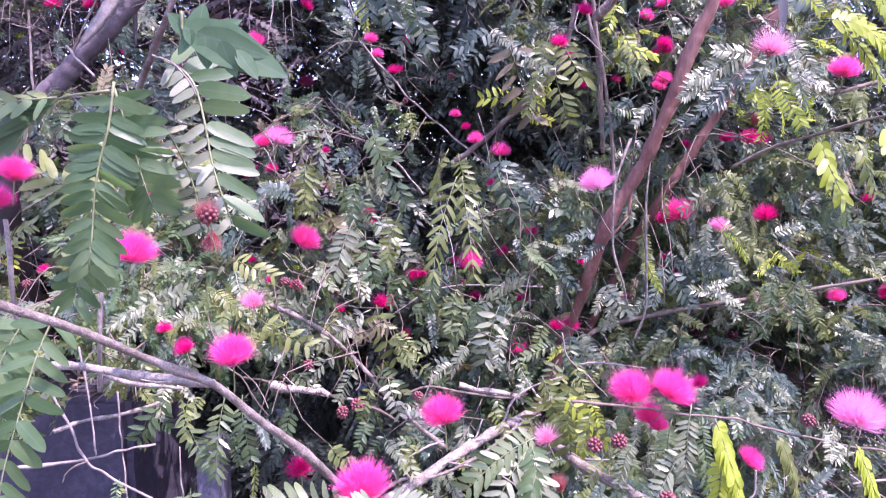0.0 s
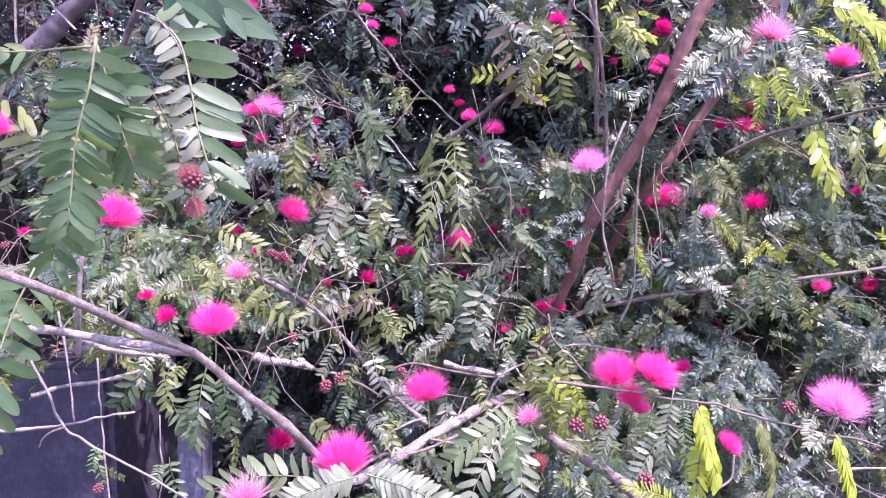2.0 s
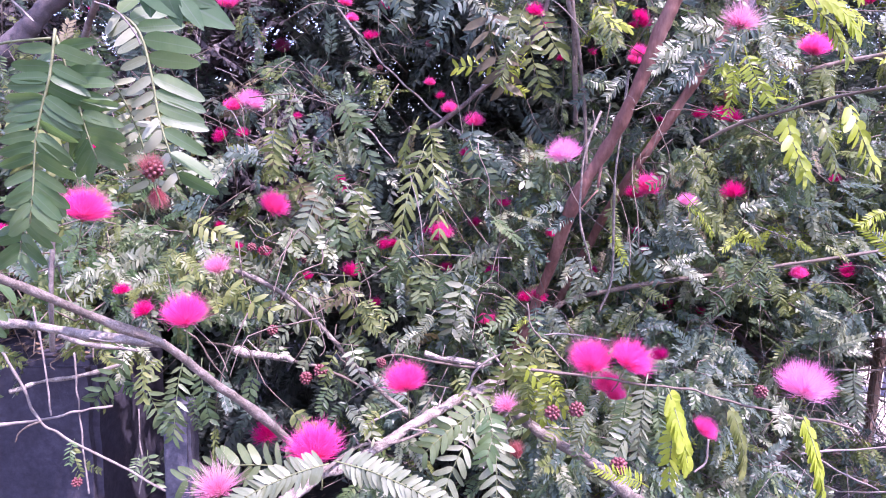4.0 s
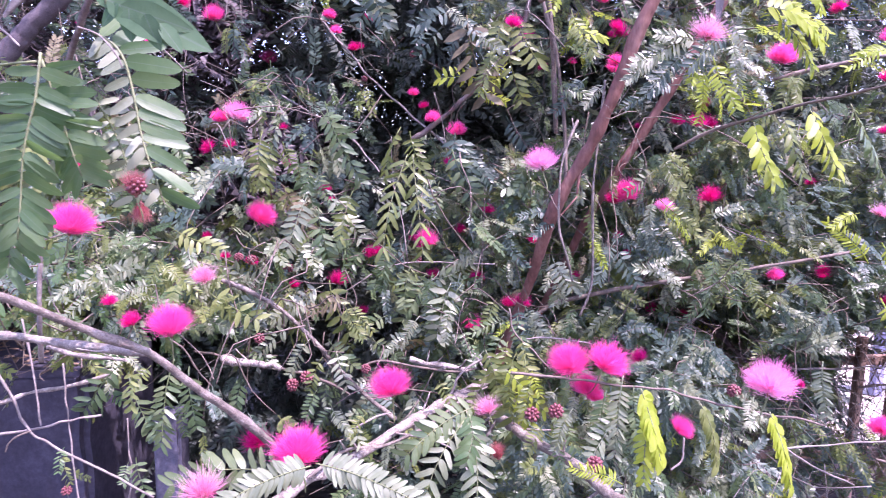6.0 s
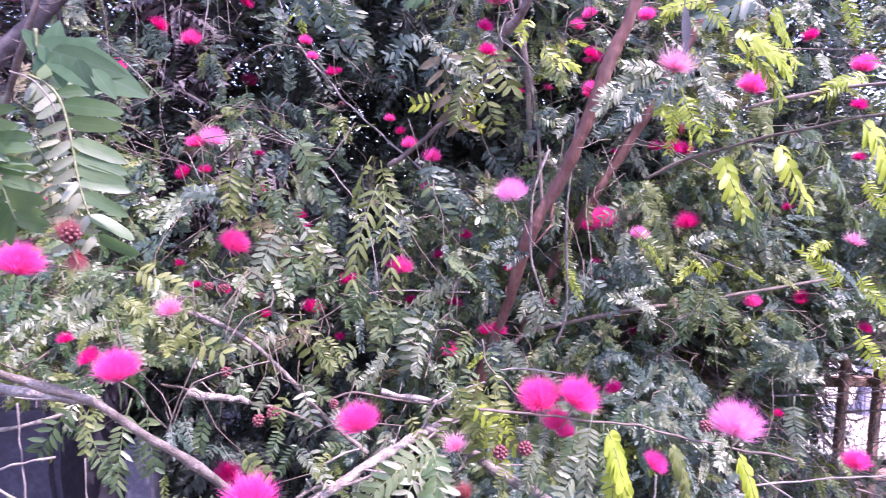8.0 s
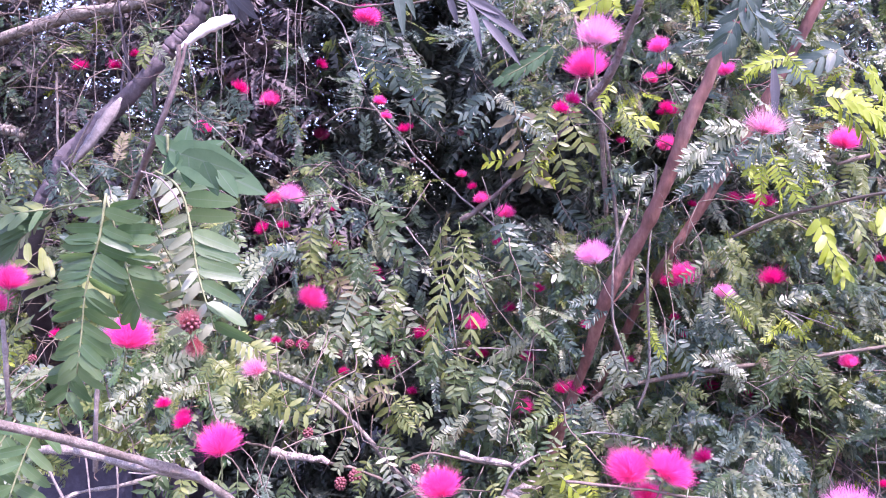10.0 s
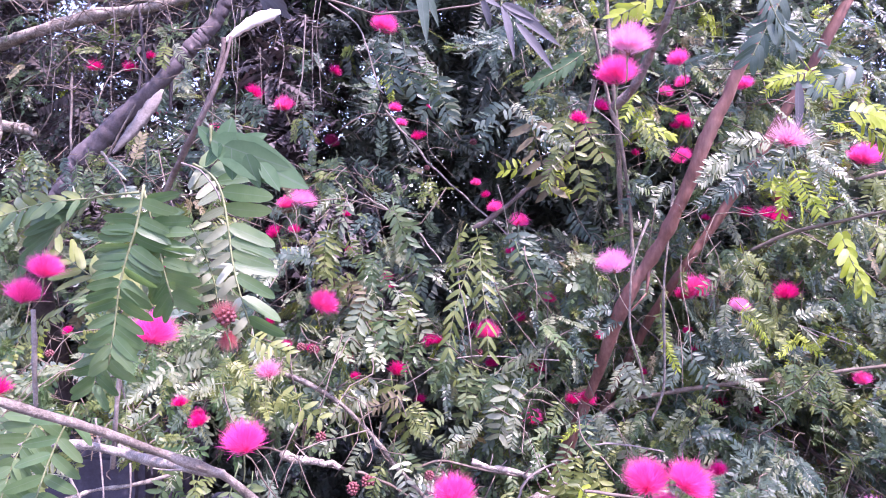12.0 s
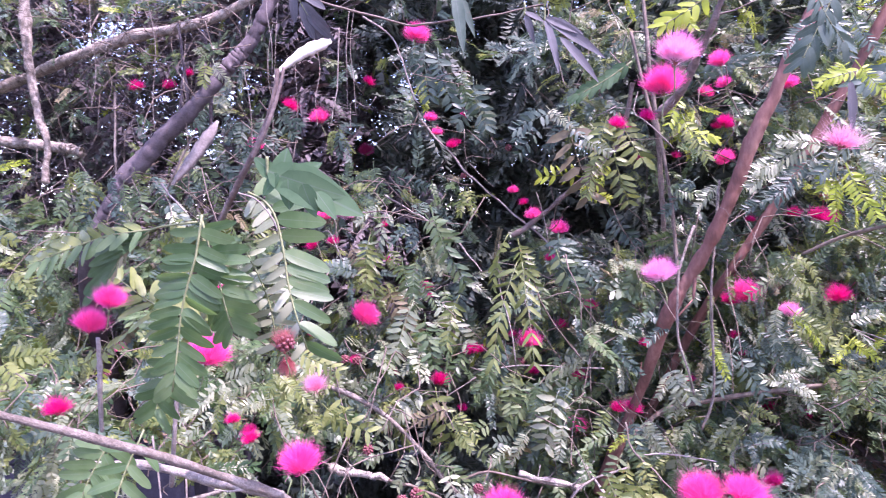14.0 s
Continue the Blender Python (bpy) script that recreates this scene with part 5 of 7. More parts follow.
feather("pale", (-0.135, 1.315, 1.420), (-0.074, 1.284, 1.353), (-0.16, -0.69, 0.70), 1.0)
feather("green", (-0.230, 1.429, 1.501), (-0.200, 1.396, 1.408), (-0.06, -0.95, 0.30), 1.0)
feather("olive", (-0.288, 1.435, 1.531), (-0.307, 1.402, 1.444), (-0.10, -0.93, 0.35), 1.0)
feather("olive", (-0.266, 1.455, 1.533), (-0.223, 1.423, 1.457), (-0.10, -0.84, 0.53), 1.0)
feather("green", (-0.185, 1.424, 1.470), (-0.143, 1.393, 1.397), (0.10, -0.92, 0.39), 1.0)
feather("yellow", (0.187, 1.552, 1.708), (0.103, 1.534, 1.712), (0.29, -0.94, 0.16), 1.0)
feather("yellow", (0.187, 1.548, 1.678), (0.257, 1.522, 1.648), (-0.09, -0.99, 0.05), 1.0)
feather("olive", (0.274, 1.467, 1.832), (0.316, 1.430, 1.716), (-0.01, -0.88, 0.47), 1.0)
feather("yellow", (0.253, 1.504, 1.732), (0.217, 1.476, 1.677), (-0.02, -0.99, 0.15), 1.0)
feather("olive", (0.242, 1.468, 1.831), (0.215, 1.434, 1.733), (-0.09, -0.99, 0.13), 1.0)
feather("dusk", (0.134, 1.482, 1.560), (0.147, 1.448, 1.470), (-0.21, -0.95, 0.24), 1.0)
feather("dusk", (0.151, 1.491, 1.555), (0.183, 1.459, 1.477), (0.27, -0.84, 0.47), 1.0)
feather("dusk", (0.298, 1.740, 1.621), (0.373, 1.705, 1.530), (0.08, -0.92, 0.39), 1.2)
feather("dusk", (0.094, 1.683, 1.905), (0.030, 1.653, 1.827), (-0.01, -0.74, 0.67), 1.0)
feather("dusk", (0.197, 1.677, 1.878), (0.116, 1.649, 1.812), (-0.52, -0.85, 0.11), 1.0)
feather("dusk", (-0.015, 1.785, 1.898), (-0.075, 1.756, 1.832), (0.11, -0.97, 0.20), 1.0)
feather("pale", (0.517, 1.093, 1.720), (0.419, 1.068, 1.672), (0.05, -0.90, 0.44), 1.0)
feather("dusk", (0.526, 1.090, 1.701), (0.443, 1.062, 1.635), (-0.15, -0.87, 0.47), 1.0)
feather("pale", (0.536, 1.092, 1.715), (0.460, 1.075, 1.728), (-0.00, -0.92, 0.39), 1.0)
feather("dusk", (0.565, 1.042, 1.724), (0.492, 1.015, 1.665), (0.12, -0.92, 0.37), 1.0)
feather("pale", (0.574, 1.040, 1.706), (0.590, 1.010, 1.640), (0.15, -0.91, 0.39), 1.0)
feather("dusk", (0.536, 1.184, 1.653), (0.445, 1.163, 1.633), (-0.12, -0.78, 0.61), 1.0)
feather("yellow", (0.543, 1.036, 1.674), (0.569, 1.004, 1.596), (-0.17, -0.91, 0.37), 1.0)
feather("yellow", (0.535, 1.054, 1.659), (0.535, 1.023, 1.583), (0.34, -0.93, 0.11), 1.0)
feather("yellow", (0.565, 1.035, 1.670), (0.599, 1.007, 1.623), (0.09, -0.66, 0.75), 1.0)
feather("yellow", (0.530, 1.059, 1.691), (0.502, 1.032, 1.641), (-0.30, -0.80, 0.52), 1.0)
feather("yellow", (0.697, 1.100, 1.794), (0.759, 1.071, 1.734), (0.19, -0.89, 0.41), 1.0)
feather("olive", (0.737, 1.132, 1.665), (0.710, 1.106, 1.622), (0.04, -0.84, 0.54), 1.0)
feather("yellow", (0.929, 1.118, 1.723), (0.832, 1.102, 1.702), (-0.18, -0.80, 0.57), 1.0)
feather("olive", (0.746, 1.123, 1.666), (0.730, 1.098, 1.616), (-0.02, -0.95, 0.31), 1.0)
feather("yellow", (0.782, 0.989, 1.821), (0.786, 0.961, 1.762), (-0.37, -0.84, 0.40), 1.0)
feather("yellow", (0.774, 0.903, 1.532), (0.789, 0.876, 1.484), (-0.26, -0.96, 0.07), 1.0)
feather("yellow", (0.957, 1.228, 1.406), (0.897, 1.209, 1.385), (-0.10, -0.78, 0.62), 1.0)
feather("pale", (0.598, 1.093, 1.749), (0.623, 1.064, 1.687), (-0.35, -0.75, 0.56), 1.0)
feather("olive", (0.556, 1.265, 1.514), (0.599, 1.234, 1.443), (0.13, -0.97, 0.21), 1.0)
feather("pale", (0.535, 1.253, 1.424), (0.516, 1.225, 1.369), (-0.57, -0.81, 0.10), 1.0)
feather("olive", (0.597, 1.254, 1.436), (0.617, 1.224, 1.371), (-0.06, -0.89, 0.46), 1.0)
feather("olive", (0.558, 1.249, 1.402), (0.628, 1.221, 1.349), (0.16, -0.87, 0.46), 1.0)
feather("yellow", (0.739, 1.335, 1.318), (0.770, 1.318, 1.345), (0.03, -0.93, 0.37), 1.0)
feather("yellow", (0.720, 1.338, 1.336), (0.674, 1.316, 1.313), (-0.05, -0.87, 0.49), 1.0)
feather("yellow", (0.843, 1.335, 1.332), (0.867, 1.312, 1.311), (-0.11, -0.94, 0.31), 1.0)
feather("olive", (0.905, 1.333, 1.321), (0.952, 1.309, 1.300), (0.06, -0.76, 0.65), 1.0)
feather("pale", (0.577, 1.231, 1.272), (0.501, 1.215, 1.297), (-0.17, -0.77, 0.61), 1.0)
feather("pale", (0.568, 1.233, 1.286), (0.585, 1.206, 1.238), (-0.04, -0.91, 0.42), 1.0)
feather("dusk", (0.551, 1.295, 1.368), (0.585, 1.265, 1.302), (0.01, -1.00, 0.09), 1.0)
feather("dusk", (0.536, 1.345, 1.363), (0.577, 1.318, 1.318), (-0.10, -0.86, 0.50), 1.0)
feather("green", (0.715, 1.333, 1.299), (0.712, 1.296, 1.176), (0.35, -0.79, 0.50), 1.0)
feather("green", (0.764, 1.331, 1.288), (0.754, 1.298, 1.201), (-0.09, -0.84, 0.53), 1.0)
feather("green", (0.712, 1.360, 1.276), (0.666, 1.329, 1.193), (0.54, -0.78, 0.33), 1.0)
feather("olive", (0.824, 1.375, 1.249), (0.839, 1.342, 1.166), (0.01, -0.98, 0.18), 1.0)
feather("pale", (0.357, 0.867, 1.171), (0.345, 0.832, 1.067), (-0.04, -0.74, 0.67), 0.8)
feather("green", (0.382, 0.884, 1.152), (0.386, 0.854, 1.082), (0.01, -0.62, 0.79), 1.0)
feather("green", (0.347, 0.913, 1.135), (0.333, 0.881, 1.051), (0.02, -0.72, 0.70), 1.0)
feather("pale", (0.354, 0.878, 1.106), (0.306, 0.852, 1.057), (-0.10, -0.91, 0.40), 1.0)
feather("yellow", (0.303, 0.706, 1.100), (0.249, 0.691, 1.126), (-0.05, -0.92, 0.38), 1.0)
feather("olive", (0.201, 1.066, 1.130), (0.228, 1.030, 1.025), (0.08, -0.95, 0.31), 1.0)
feather("yellow", (0.212, 1.043, 1.112), (0.243, 1.013, 1.044), (-0.33, -0.81, 0.48), 1.0)
feather("olive", (0.189, 1.085, 1.118), (0.147, 1.058, 1.064), (0.04, -0.86, 0.51), 1.0)
feather("olive", (0.399, 1.354, 1.479), (0.412, 1.334, 1.451), (-0.43, -0.60, 0.47), 1.0)
feather("olive", (0.453, 1.379, 1.436), (0.443, 1.359, 1.396), (0.03, -0.75, 0.57), 1.0)
feather("olive", (0.493, 1.386, 1.479), (0.488, 1.366, 1.430), (-0.33, -0.82, 0.49), 1.0)
feather("olive", (0.522, 1.399, 1.416), (0.537, 1.379, 1.387), (-0.56, -0.79, 0.43), 1.0)
feather("green", (0.560, 1.394, 1.454), (0.550, 1.374, 1.424), (-0.55, -0.61, 0.57), 1.0)
feather("green", (0.434, 1.352, 1.376), (0.435, 1.332, 1.340), (-0.21, -0.64, 0.55), 1.0)
feather("green", (0.380, 1.349, 1.320), (0.394, 1.329, 1.279), (0.06, -0.64, 0.58), 1.0)
feather("brown", (0.424, 1.352, 1.295), (0.410, 1.332, 1.255), (-0.03, -0.64, 0.72), 1.0)
feather("pale", (0.463, 1.373, 1.343), (0.437, 1.353, 1.309), (-0.41, -0.74, 0.53), 1.0)
feather("olive", (0.402, 1.390, 1.238), (0.399, 1.370, 1.209), (-0.14, -0.61, 0.47), 1.0)
feather("pale", (0.527, 1.386, 1.367), (0.545, 1.366, 1.332), (-0.01, -0.71, 0.72), 1.0)
feather("green", (0.353, 1.348, 1.208), (0.346, 1.328, 1.170), (-0.40, -0.83, 0.43), 1.0)
feather("green", (0.406, 1.346, 1.176), (0.382, 1.326, 1.130), (-0.26, -0.81, 0.61), 1.0)
feather("brown", (0.561, 1.351, 1.474), (0.566, 1.331, 1.445), (-0.39, -0.77, 0.53), 1.0)
feather("green", (-1.070, 1.500, 1.729), (-1.033, 1.480, 1.673), (0.30, -0.90, 0.42), 1.0)
feather("green", (-1.037, 1.502, 1.704), (-1.079, 1.482, 1.654), (-0.24, -0.75, 0.38), 1.0)
feather("dusk", (-0.957, 1.455, 1.710), (-0.938, 1.435, 1.650), (-0.19, -0.95, 0.31), 1.0)
feather("green", (-0.925, 1.457, 1.694), (-0.910, 1.437, 1.627), (-0.07, -0.80, 0.18), 1.0)
feather("olive", (-0.909, 1.476, 1.726), (-0.879, 1.456, 1.671), (-0.11, -0.70, 0.50), 1.0)
feather("olive", (-1.093, 1.542, 1.668), (-1.108, 1.522, 1.618), (-0.25, -0.76, 0.26), 1.0)
feather("dusk", (-1.054, 1.543, 1.660), (-1.089, 1.523, 1.593), (-0.15, -0.72, 0.12), 1.0)
feather("dusk", (-0.973, 1.491, 1.650), (-0.951, 1.471, 1.606), (0.17, -0.87, 0.22), 1.0)
feather("dusk", (-0.904, 1.452, 1.662), (-0.941, 1.432, 1.617), (-0.23, -0.94, 0.42), 1.0)
feather("green", (-0.892, 1.470, 1.677), (-0.873, 1.450, 1.601), (0.24, -0.85, 0.25), 1.0)
feather("green", (-1.096, 1.493, 1.622), (-1.028, 1.473, 1.546), (0.11, -0.70, 0.11), 1.0)
feather("green", (-1.013, 1.471, 1.608), (-1.050, 1.451, 1.531), (-0.15, -0.89, 0.41), 1.0)
feather("olive", (-0.986, 1.486, 1.601), (-1.021, 1.466, 1.557), (0.15, -0.95, 0.25), 1.0)
feather("green", (-0.956, 1.518, 1.609), (-0.958, 1.498, 1.548), (0.31, -0.90, 0.16), 1.0)
feather("green", (-1.138, 1.550, 1.690), (-1.156, 1.530, 1.620), (0.36, -0.90, 0.48), 1.0)
feather("green", (-0.957, 1.547, 1.632), (-0.990, 1.527, 1.590), (0.06, -0.89, 0.40), 1.0)
feather("dusk", (-0.869, 1.493, 1.714), (-0.854, 1.473, 1.665), (-0.18, -0.77, 0.13), 1.0)
feather("green", (-1.111, 1.475, 1.657), (-1.086, 1.455, 1.618), (-0.15, -0.72, 0.40), 1.0)
feather("olive", (0.210, 1.060, 1.174), (0.201, 1.040, 1.119), (0.24, -0.67, 0.55), 1.0)
feather("olive", (0.226, 1.040, 1.155), (0.236, 1.020, 1.099), (0.01, -0.64, 0.64), 1.0)
feather("green", (0.206, 1.100, 1.177), (0.182, 1.080, 1.131), (0.16, -0.70, 0.74), 1.0)
feather("olive", (0.247, 1.120, 1.165), (0.264, 1.100, 1.119), (-0.10, -0.73, 0.57), 1.0)
feather("olive", (0.207, 0.980, 1.147), (0.200, 0.960, 1.088), (-0.07, -0.64, 0.68), 1.0)
feather("yellow", (0.240, 0.970, 1.152), (0.250, 0.950, 1.121), (0.02, -0.79, 0.57), 1.0)
feather("olive", (0.233, 0.950, 1.139), (0.219, 0.930, 1.087), (0.27, -0.62, 0.80), 1.0)
feather("green", (0.251, 1.200, 1.187), (0.255, 1.180, 1.135), (-0.08, -0.73, 0.68), 1.0)
feather("green", (0.277, 1.220, 1.152), (0.263, 1.200, 1.099), (-0.04, -0.61, 0.65), 1.0)
feather("olive", (0.307, 0.980, 1.125), (0.280, 0.960, 1.078), (-0.02, -0.64, 0.61), 1.0)
feather("pale", (0.312, 0.960, 1.121), (0.307, 0.940, 1.063), (0.36, -0.71, 0.54), 1.0)
feather("olive", (0.326, 0.980, 1.120), (0.347, 0.960, 1.069), (0.07, -0.70, 0.67), 1.0)
feather("pale", (0.287, 1.000, 1.110), (0.257, 0.980, 1.073), (-0.08, -0.63, 0.56), 1.0)
feather("olive", (0.292, 0.930, 1.089), (0.278, 0.910, 1.045), (0.29, -0.76, 0.57), 1.0)
feather("pale", (0.320, 0.930, 1.088), (0.333, 0.910, 1.045), (0.35, -0.65, 0.79), 1.0)
feather("olive", (0.255, 0.950, 1.067), (0.229, 0.930, 1.033), (0.19, -0.65, 0.73), 1.0)
feather("green", (0.277, 0.940, 1.056), (0.283, 0.920, 1.022), (0.14, -0.63, 0.54), 1.0)
feather("pale", (0.047, 1.150, 1.198), (0.016, 1.130, 1.147), (0.36, -0.62, 0.56), 1.0)
feather("pale", (0.111, 1.120, 1.227), (0.098, 1.100, 1.168), (0.08, -0.71, 0.62), 1.0)
feather("green", (0.138, 1.140, 1.177), (0.161, 1.120, 1.139), (0.40, -0.72, 0.62), 1.0)
feather("olive", (0.090, 1.080, 1.096), (0.110, 1.060, 1.066), (-0.05, -0.66, 0.51), 1.0)
feather("olive", (-0.124, 1.050, 1.148), (-0.144, 1.030, 1.103), (0.15, -0.70, 0.80), 1.0)
feather("pale", (-0.093, 1.040, 1.161), (-0.072, 1.020, 1.112), (0.27, -0.76, 0.67), 1.0)
feather("olive", (-0.042, 1.000, 1.066), (-0.067, 0.980, 1.037), (0.18, -0.68, 0.68), 1.0)
feather("pale", (-0.094, 0.980, 1.086), (-0.066, 0.960, 1.053), (-0.01, -0.73, 0.55), 1.0)
feather("green", (-0.125, 1.000, 1.107), (-0.139, 0.980, 1.068), (0.07, -0.68, 0.78), 1.0)
feather("dusk", (-0.979, 1.909, 1.954), (-0.937, 1.879, 1.898), (0.07, -0.90, 0.18), 1.0)
feather("dusk", (-0.913, 1.855, 1.721), (-0.958, 1.825, 1.663), (0.01, -0.90, 0.07), 1.0)
feather("dusk", (-0.670, 1.853, 1.952), (-0.599, 1.823, 1.885), (-0.16, -0.90, 0.06), 1.0)
feather("dusk", (-0.828, 1.959, 1.931), (-0.826, 1.929, 1.846), (0.37, -0.90, 0.24), 1.0)
feather("dusk", (-0.909, 1.975, 1.944), (-0.823, 1.945, 1.894), (0.07, -0.90, 0.08), 1.0)
feather("dusk", (-0.747, 1.915, 1.934), (-0.753, 1.885, 1.868), (0.04, -0.90, 0.01), 1.0)
feather("dusk", (-0.901, 1.922, 1.837), (-0.865, 1.892, 1.773), (0.38, -0.90, 0.30), 1.0)
feather("dusk", (-0.737, 1.876, 1.901), (-0.708, 1.846, 1.826), (-0.09, -0.90, -0.03), 1.0)
feather("green", (-0.971, 1.906, 1.774), (-0.891, 1.876, 1.695), (0.34, -0.90, 0.16), 1.0)
feather("dusk", (-0.695, 1.918, 1.938), (-0.641, 1.888, 1.867), (0.09, -0.90, -0.05), 1.0)
feather("dusk", (-0.931, 1.868, 1.722), (-0.958, 1.838, 1.659), (0.39, -0.90, -0.04), 1.0)
feather("green", (-0.974, 1.927, 1.825), (-0.906, 1.897, 1.727), (0.15, -0.90, -0.08), 1.0)
feather("dusk", (-0.975, 1.959, 1.958), (-0.931, 1.929, 1.856), (-0.12, -0.90, 0.21), 1.0)
feather("dusk", (-0.672, 1.852, 1.887), (-0.677, 1.822, 1.825), (0.40, -0.90, -0.05), 1.0)
feather("green", (-0.849, 1.989, 1.836), (-0.778, 1.959, 1.746), (0.18, -0.90, 0.12), 1.0)
feather("dusk", (-0.838, 1.956, 1.859), (-0.824, 1.926, 1.798), (0.20, -0.90, 0.08), 1.0)
feather("dusk", (-0.755, 1.870, 1.858), (-0.794, 1.840, 1.771), (-0.17, -0.90, 0.02), 1.0)
feather("dusk", (-0.845, 1.856, 1.776), (-0.808, 1.826, 1.694), (-0.20, -0.90, 0.05), 1.0)
feather("green", (-0.914, 1.957, 1.881), (-0.893, 1.927, 1.819), (0.21, -0.90, 0.23), 1.0)
feather("dusk", (-1.010, 1.984, 1.832), (-1.030, 1.954, 1.772), (-0.05, -0.90, 0.06), 1.0)
feather("dusk", (-0.730, 1.880, 1.882), (-0.757, 1.850, 1.816), (0.37, -0.90, -0.06), 1.0)
feather("green", (-0.952, 1.983, 1.736), (-0.909, 1.953, 1.642), (0.35, -0.90, 0.01), 1.0)
feather("dusk", (-0.936, 1.922, 1.978), (-0.950, 1.892, 1.903), (0.39, -0.90, 0.01), 1.0)
feather("dusk", (-0.938, 1.983, 1.924), (-0.960, 1.953, 1.856), (-0.13, -0.90, -0.04), 1.0)
feather("dusk", (-0.823, 1.977, 1.793), (-0.785, 1.947, 1.708), (-0.04, -0.90, 0.12), 1.0)
feather("green", (-0.712, 1.928, 1.814), (-0.649, 1.898, 1.752), (-0.02, -0.90, -0.01), 1.0)
feather("dusk", (-0.701, 1.857, 1.781), (-0.678, 1.827, 1.687), (-0.27, -0.90, 0.28), 1.0)
feather("dusk", (-0.818, 1.997, 1.918), (-0.761, 1.967, 1.865), (0.21, -0.90, 0.20), 1.0)
feather("dusk", (-0.849, 1.896, 1.783), (-0.793, 1.866, 1.689), (0.08, -0.90, 0.08), 1.0)
feather("green", (-0.972, 1.970, 1.991), (-0.965, 1.940, 1.914), (0.17, -0.90, -0.10), 1.0)
feather("green", (-0.796, 1.947, 1.734), (-0.821, 1.917, 1.634), (0.30, -0.90, -0.08), 1.0)
feather("dusk", (-0.808, 1.898, 1.746), (-0.810, 1.868, 1.679), (0.18, -0.90, 0.24), 1.0)
feather("dusk", (-0.974, 1.918, 1.793), (-0.972, 1.888, 1.703), (0.25, -0.90, 0.28), 1.0)
feather("dusk", (-0.820, 1.886, 1.898), (-0.840, 1.856, 1.845), (-0.20, -0.90, 0.13), 1.0)
feather("yellow", (0.243, 1.223, 1.174), (0.208, 1.210, 1.152), (-0.14, -0.89, 0.44), 1.0)
feather("green", (0.241, 1.272, 1.163), (0.168, 1.251, 1.150), (0.18, -0.64, 0.74), 1.0)
feather("dusk", (0.265, 1.275, 1.187), (0.279, 1.247, 1.135), (-0.02, -0.72, 0.69), 1.0)
feather("pale", (0.282, 1.275, 1.188), (0.320, 1.246, 1.135), (-0.03, -1.00, 0.09), 1.0)
feather("dusk", (0.093, 1.387, 1.242), (0.068, 1.355, 1.158), (0.05, -0.84, 0.54), 1.0)
feather("dusk", (0.142, 1.366, 1.240), (0.129, 1.332, 1.146), (0.04, -0.90, 0.44), 1.0)
feather("green", (0.107, 1.407, 1.245), (0.176, 1.383, 1.225), (-0.46, -0.81, 0.35), 1.0)
feather("green", (-0.080, 1.398, 1.296), (-0.122, 1.370, 1.236), (-0.60, -0.80, 0.09), 1.0)
feather("green", (-0.325, 0.901, 1.184), (-0.337, 0.866, 1.077), (-0.18, -0.87, 0.45), 0.9)
feather("green", (-0.310, 0.929, 1.166), (-0.294, 0.898, 1.089), (-0.22, -0.82, 0.54), 1.0)
feather("green", (-0.401, 0.929, 1.156), (-0.361, 0.897, 1.080), (0.05, -0.98, 0.18), 1.0)
feather("green", (-0.422, 0.932, 1.173), (-0.467, 0.904, 1.111), (0.30, -0.94, 0.14), 1.0)
feather("olive", (-0.351, 0.883, 1.190), (-0.367, 0.859, 1.165), (-0.04, -0.86, 0.50), 1.0)
feather("green", (-0.026, 1.327, 1.158), (-0.085, 1.303, 1.126), (0.13, -0.89, 0.44), 1.0)
feather("pale", (0.024, 1.319, 1.110), (-0.024, 1.296, 1.085), (0.09, -0.87, 0.49), 1.0)
feather("olive", (-0.238, 1.288, 1.213), (-0.188, 1.264, 1.195), (0.41, -0.86, 0.30), 1.0)
feather("olive", (-0.281, 1.092, 1.255), (-0.315, 1.070, 1.234), (0.25, -0.97, -0.07), 1.0)
feather("pale", (-0.392, 0.999, 1.292), (-0.455, 0.978, 1.277), (-0.27, -0.94, 0.21), 1.0)
feather("pale", (-0.420, 1.003, 1.318), (-0.465, 0.981, 1.303), (0.16, -0.98, 0.09), 1.0)
feather("olive", (-0.394, 1.053, 1.320), (-0.329, 1.027, 1.287), (0.16, -0.60, 0.79), 1.0)
feather("pale", (-0.465, 1.004, 1.318), (-0.509, 0.981, 1.294), (0.20, -0.82, 0.53), 1.0)
feather("pale", (-0.459, 0.948, 1.283), (-0.499, 0.924, 1.253), (-0.26, -0.88, 0.41), 1.0)
feather("pale", (-0.320, 1.243, 1.245), (-0.260, 1.226, 1.272), (0.30, -0.94, 0.14), 1.0)
feather("olive", (0.048, 1.388, 1.248), (-0.003, 1.366, 1.225), (0.05, -0.98, 0.17), 1.0)
feather("pale", (0.124, 1.389, 1.262), (0.178, 1.371, 1.285), (-0.12, -0.99, 0.02), 1.0)
feather("olive", (-0.100, 1.331, 1.181), (-0.049, 1.304, 1.138), (0.26, -0.72, 0.64), 1.0)
feather("olive", (-0.321, 1.093, 1.254), (-0.246, 1.067, 1.221), (0.05, -0.91, 0.41), 1.0)
feather("olive", (-0.309, 0.910, 1.390), (-0.250, 0.886, 1.373), (-0.18, -0.75, 0.64), 1.0)
feather("pale", (0.363, 1.287, 1.283), (0.348, 1.256, 1.205), (0.19, -0.92, 0.34), 1.0)
feather("pale", (0.340, 1.289, 1.294), (0.376, 1.259, 1.229), (-0.06, -0.78, 0.63), 1.0)
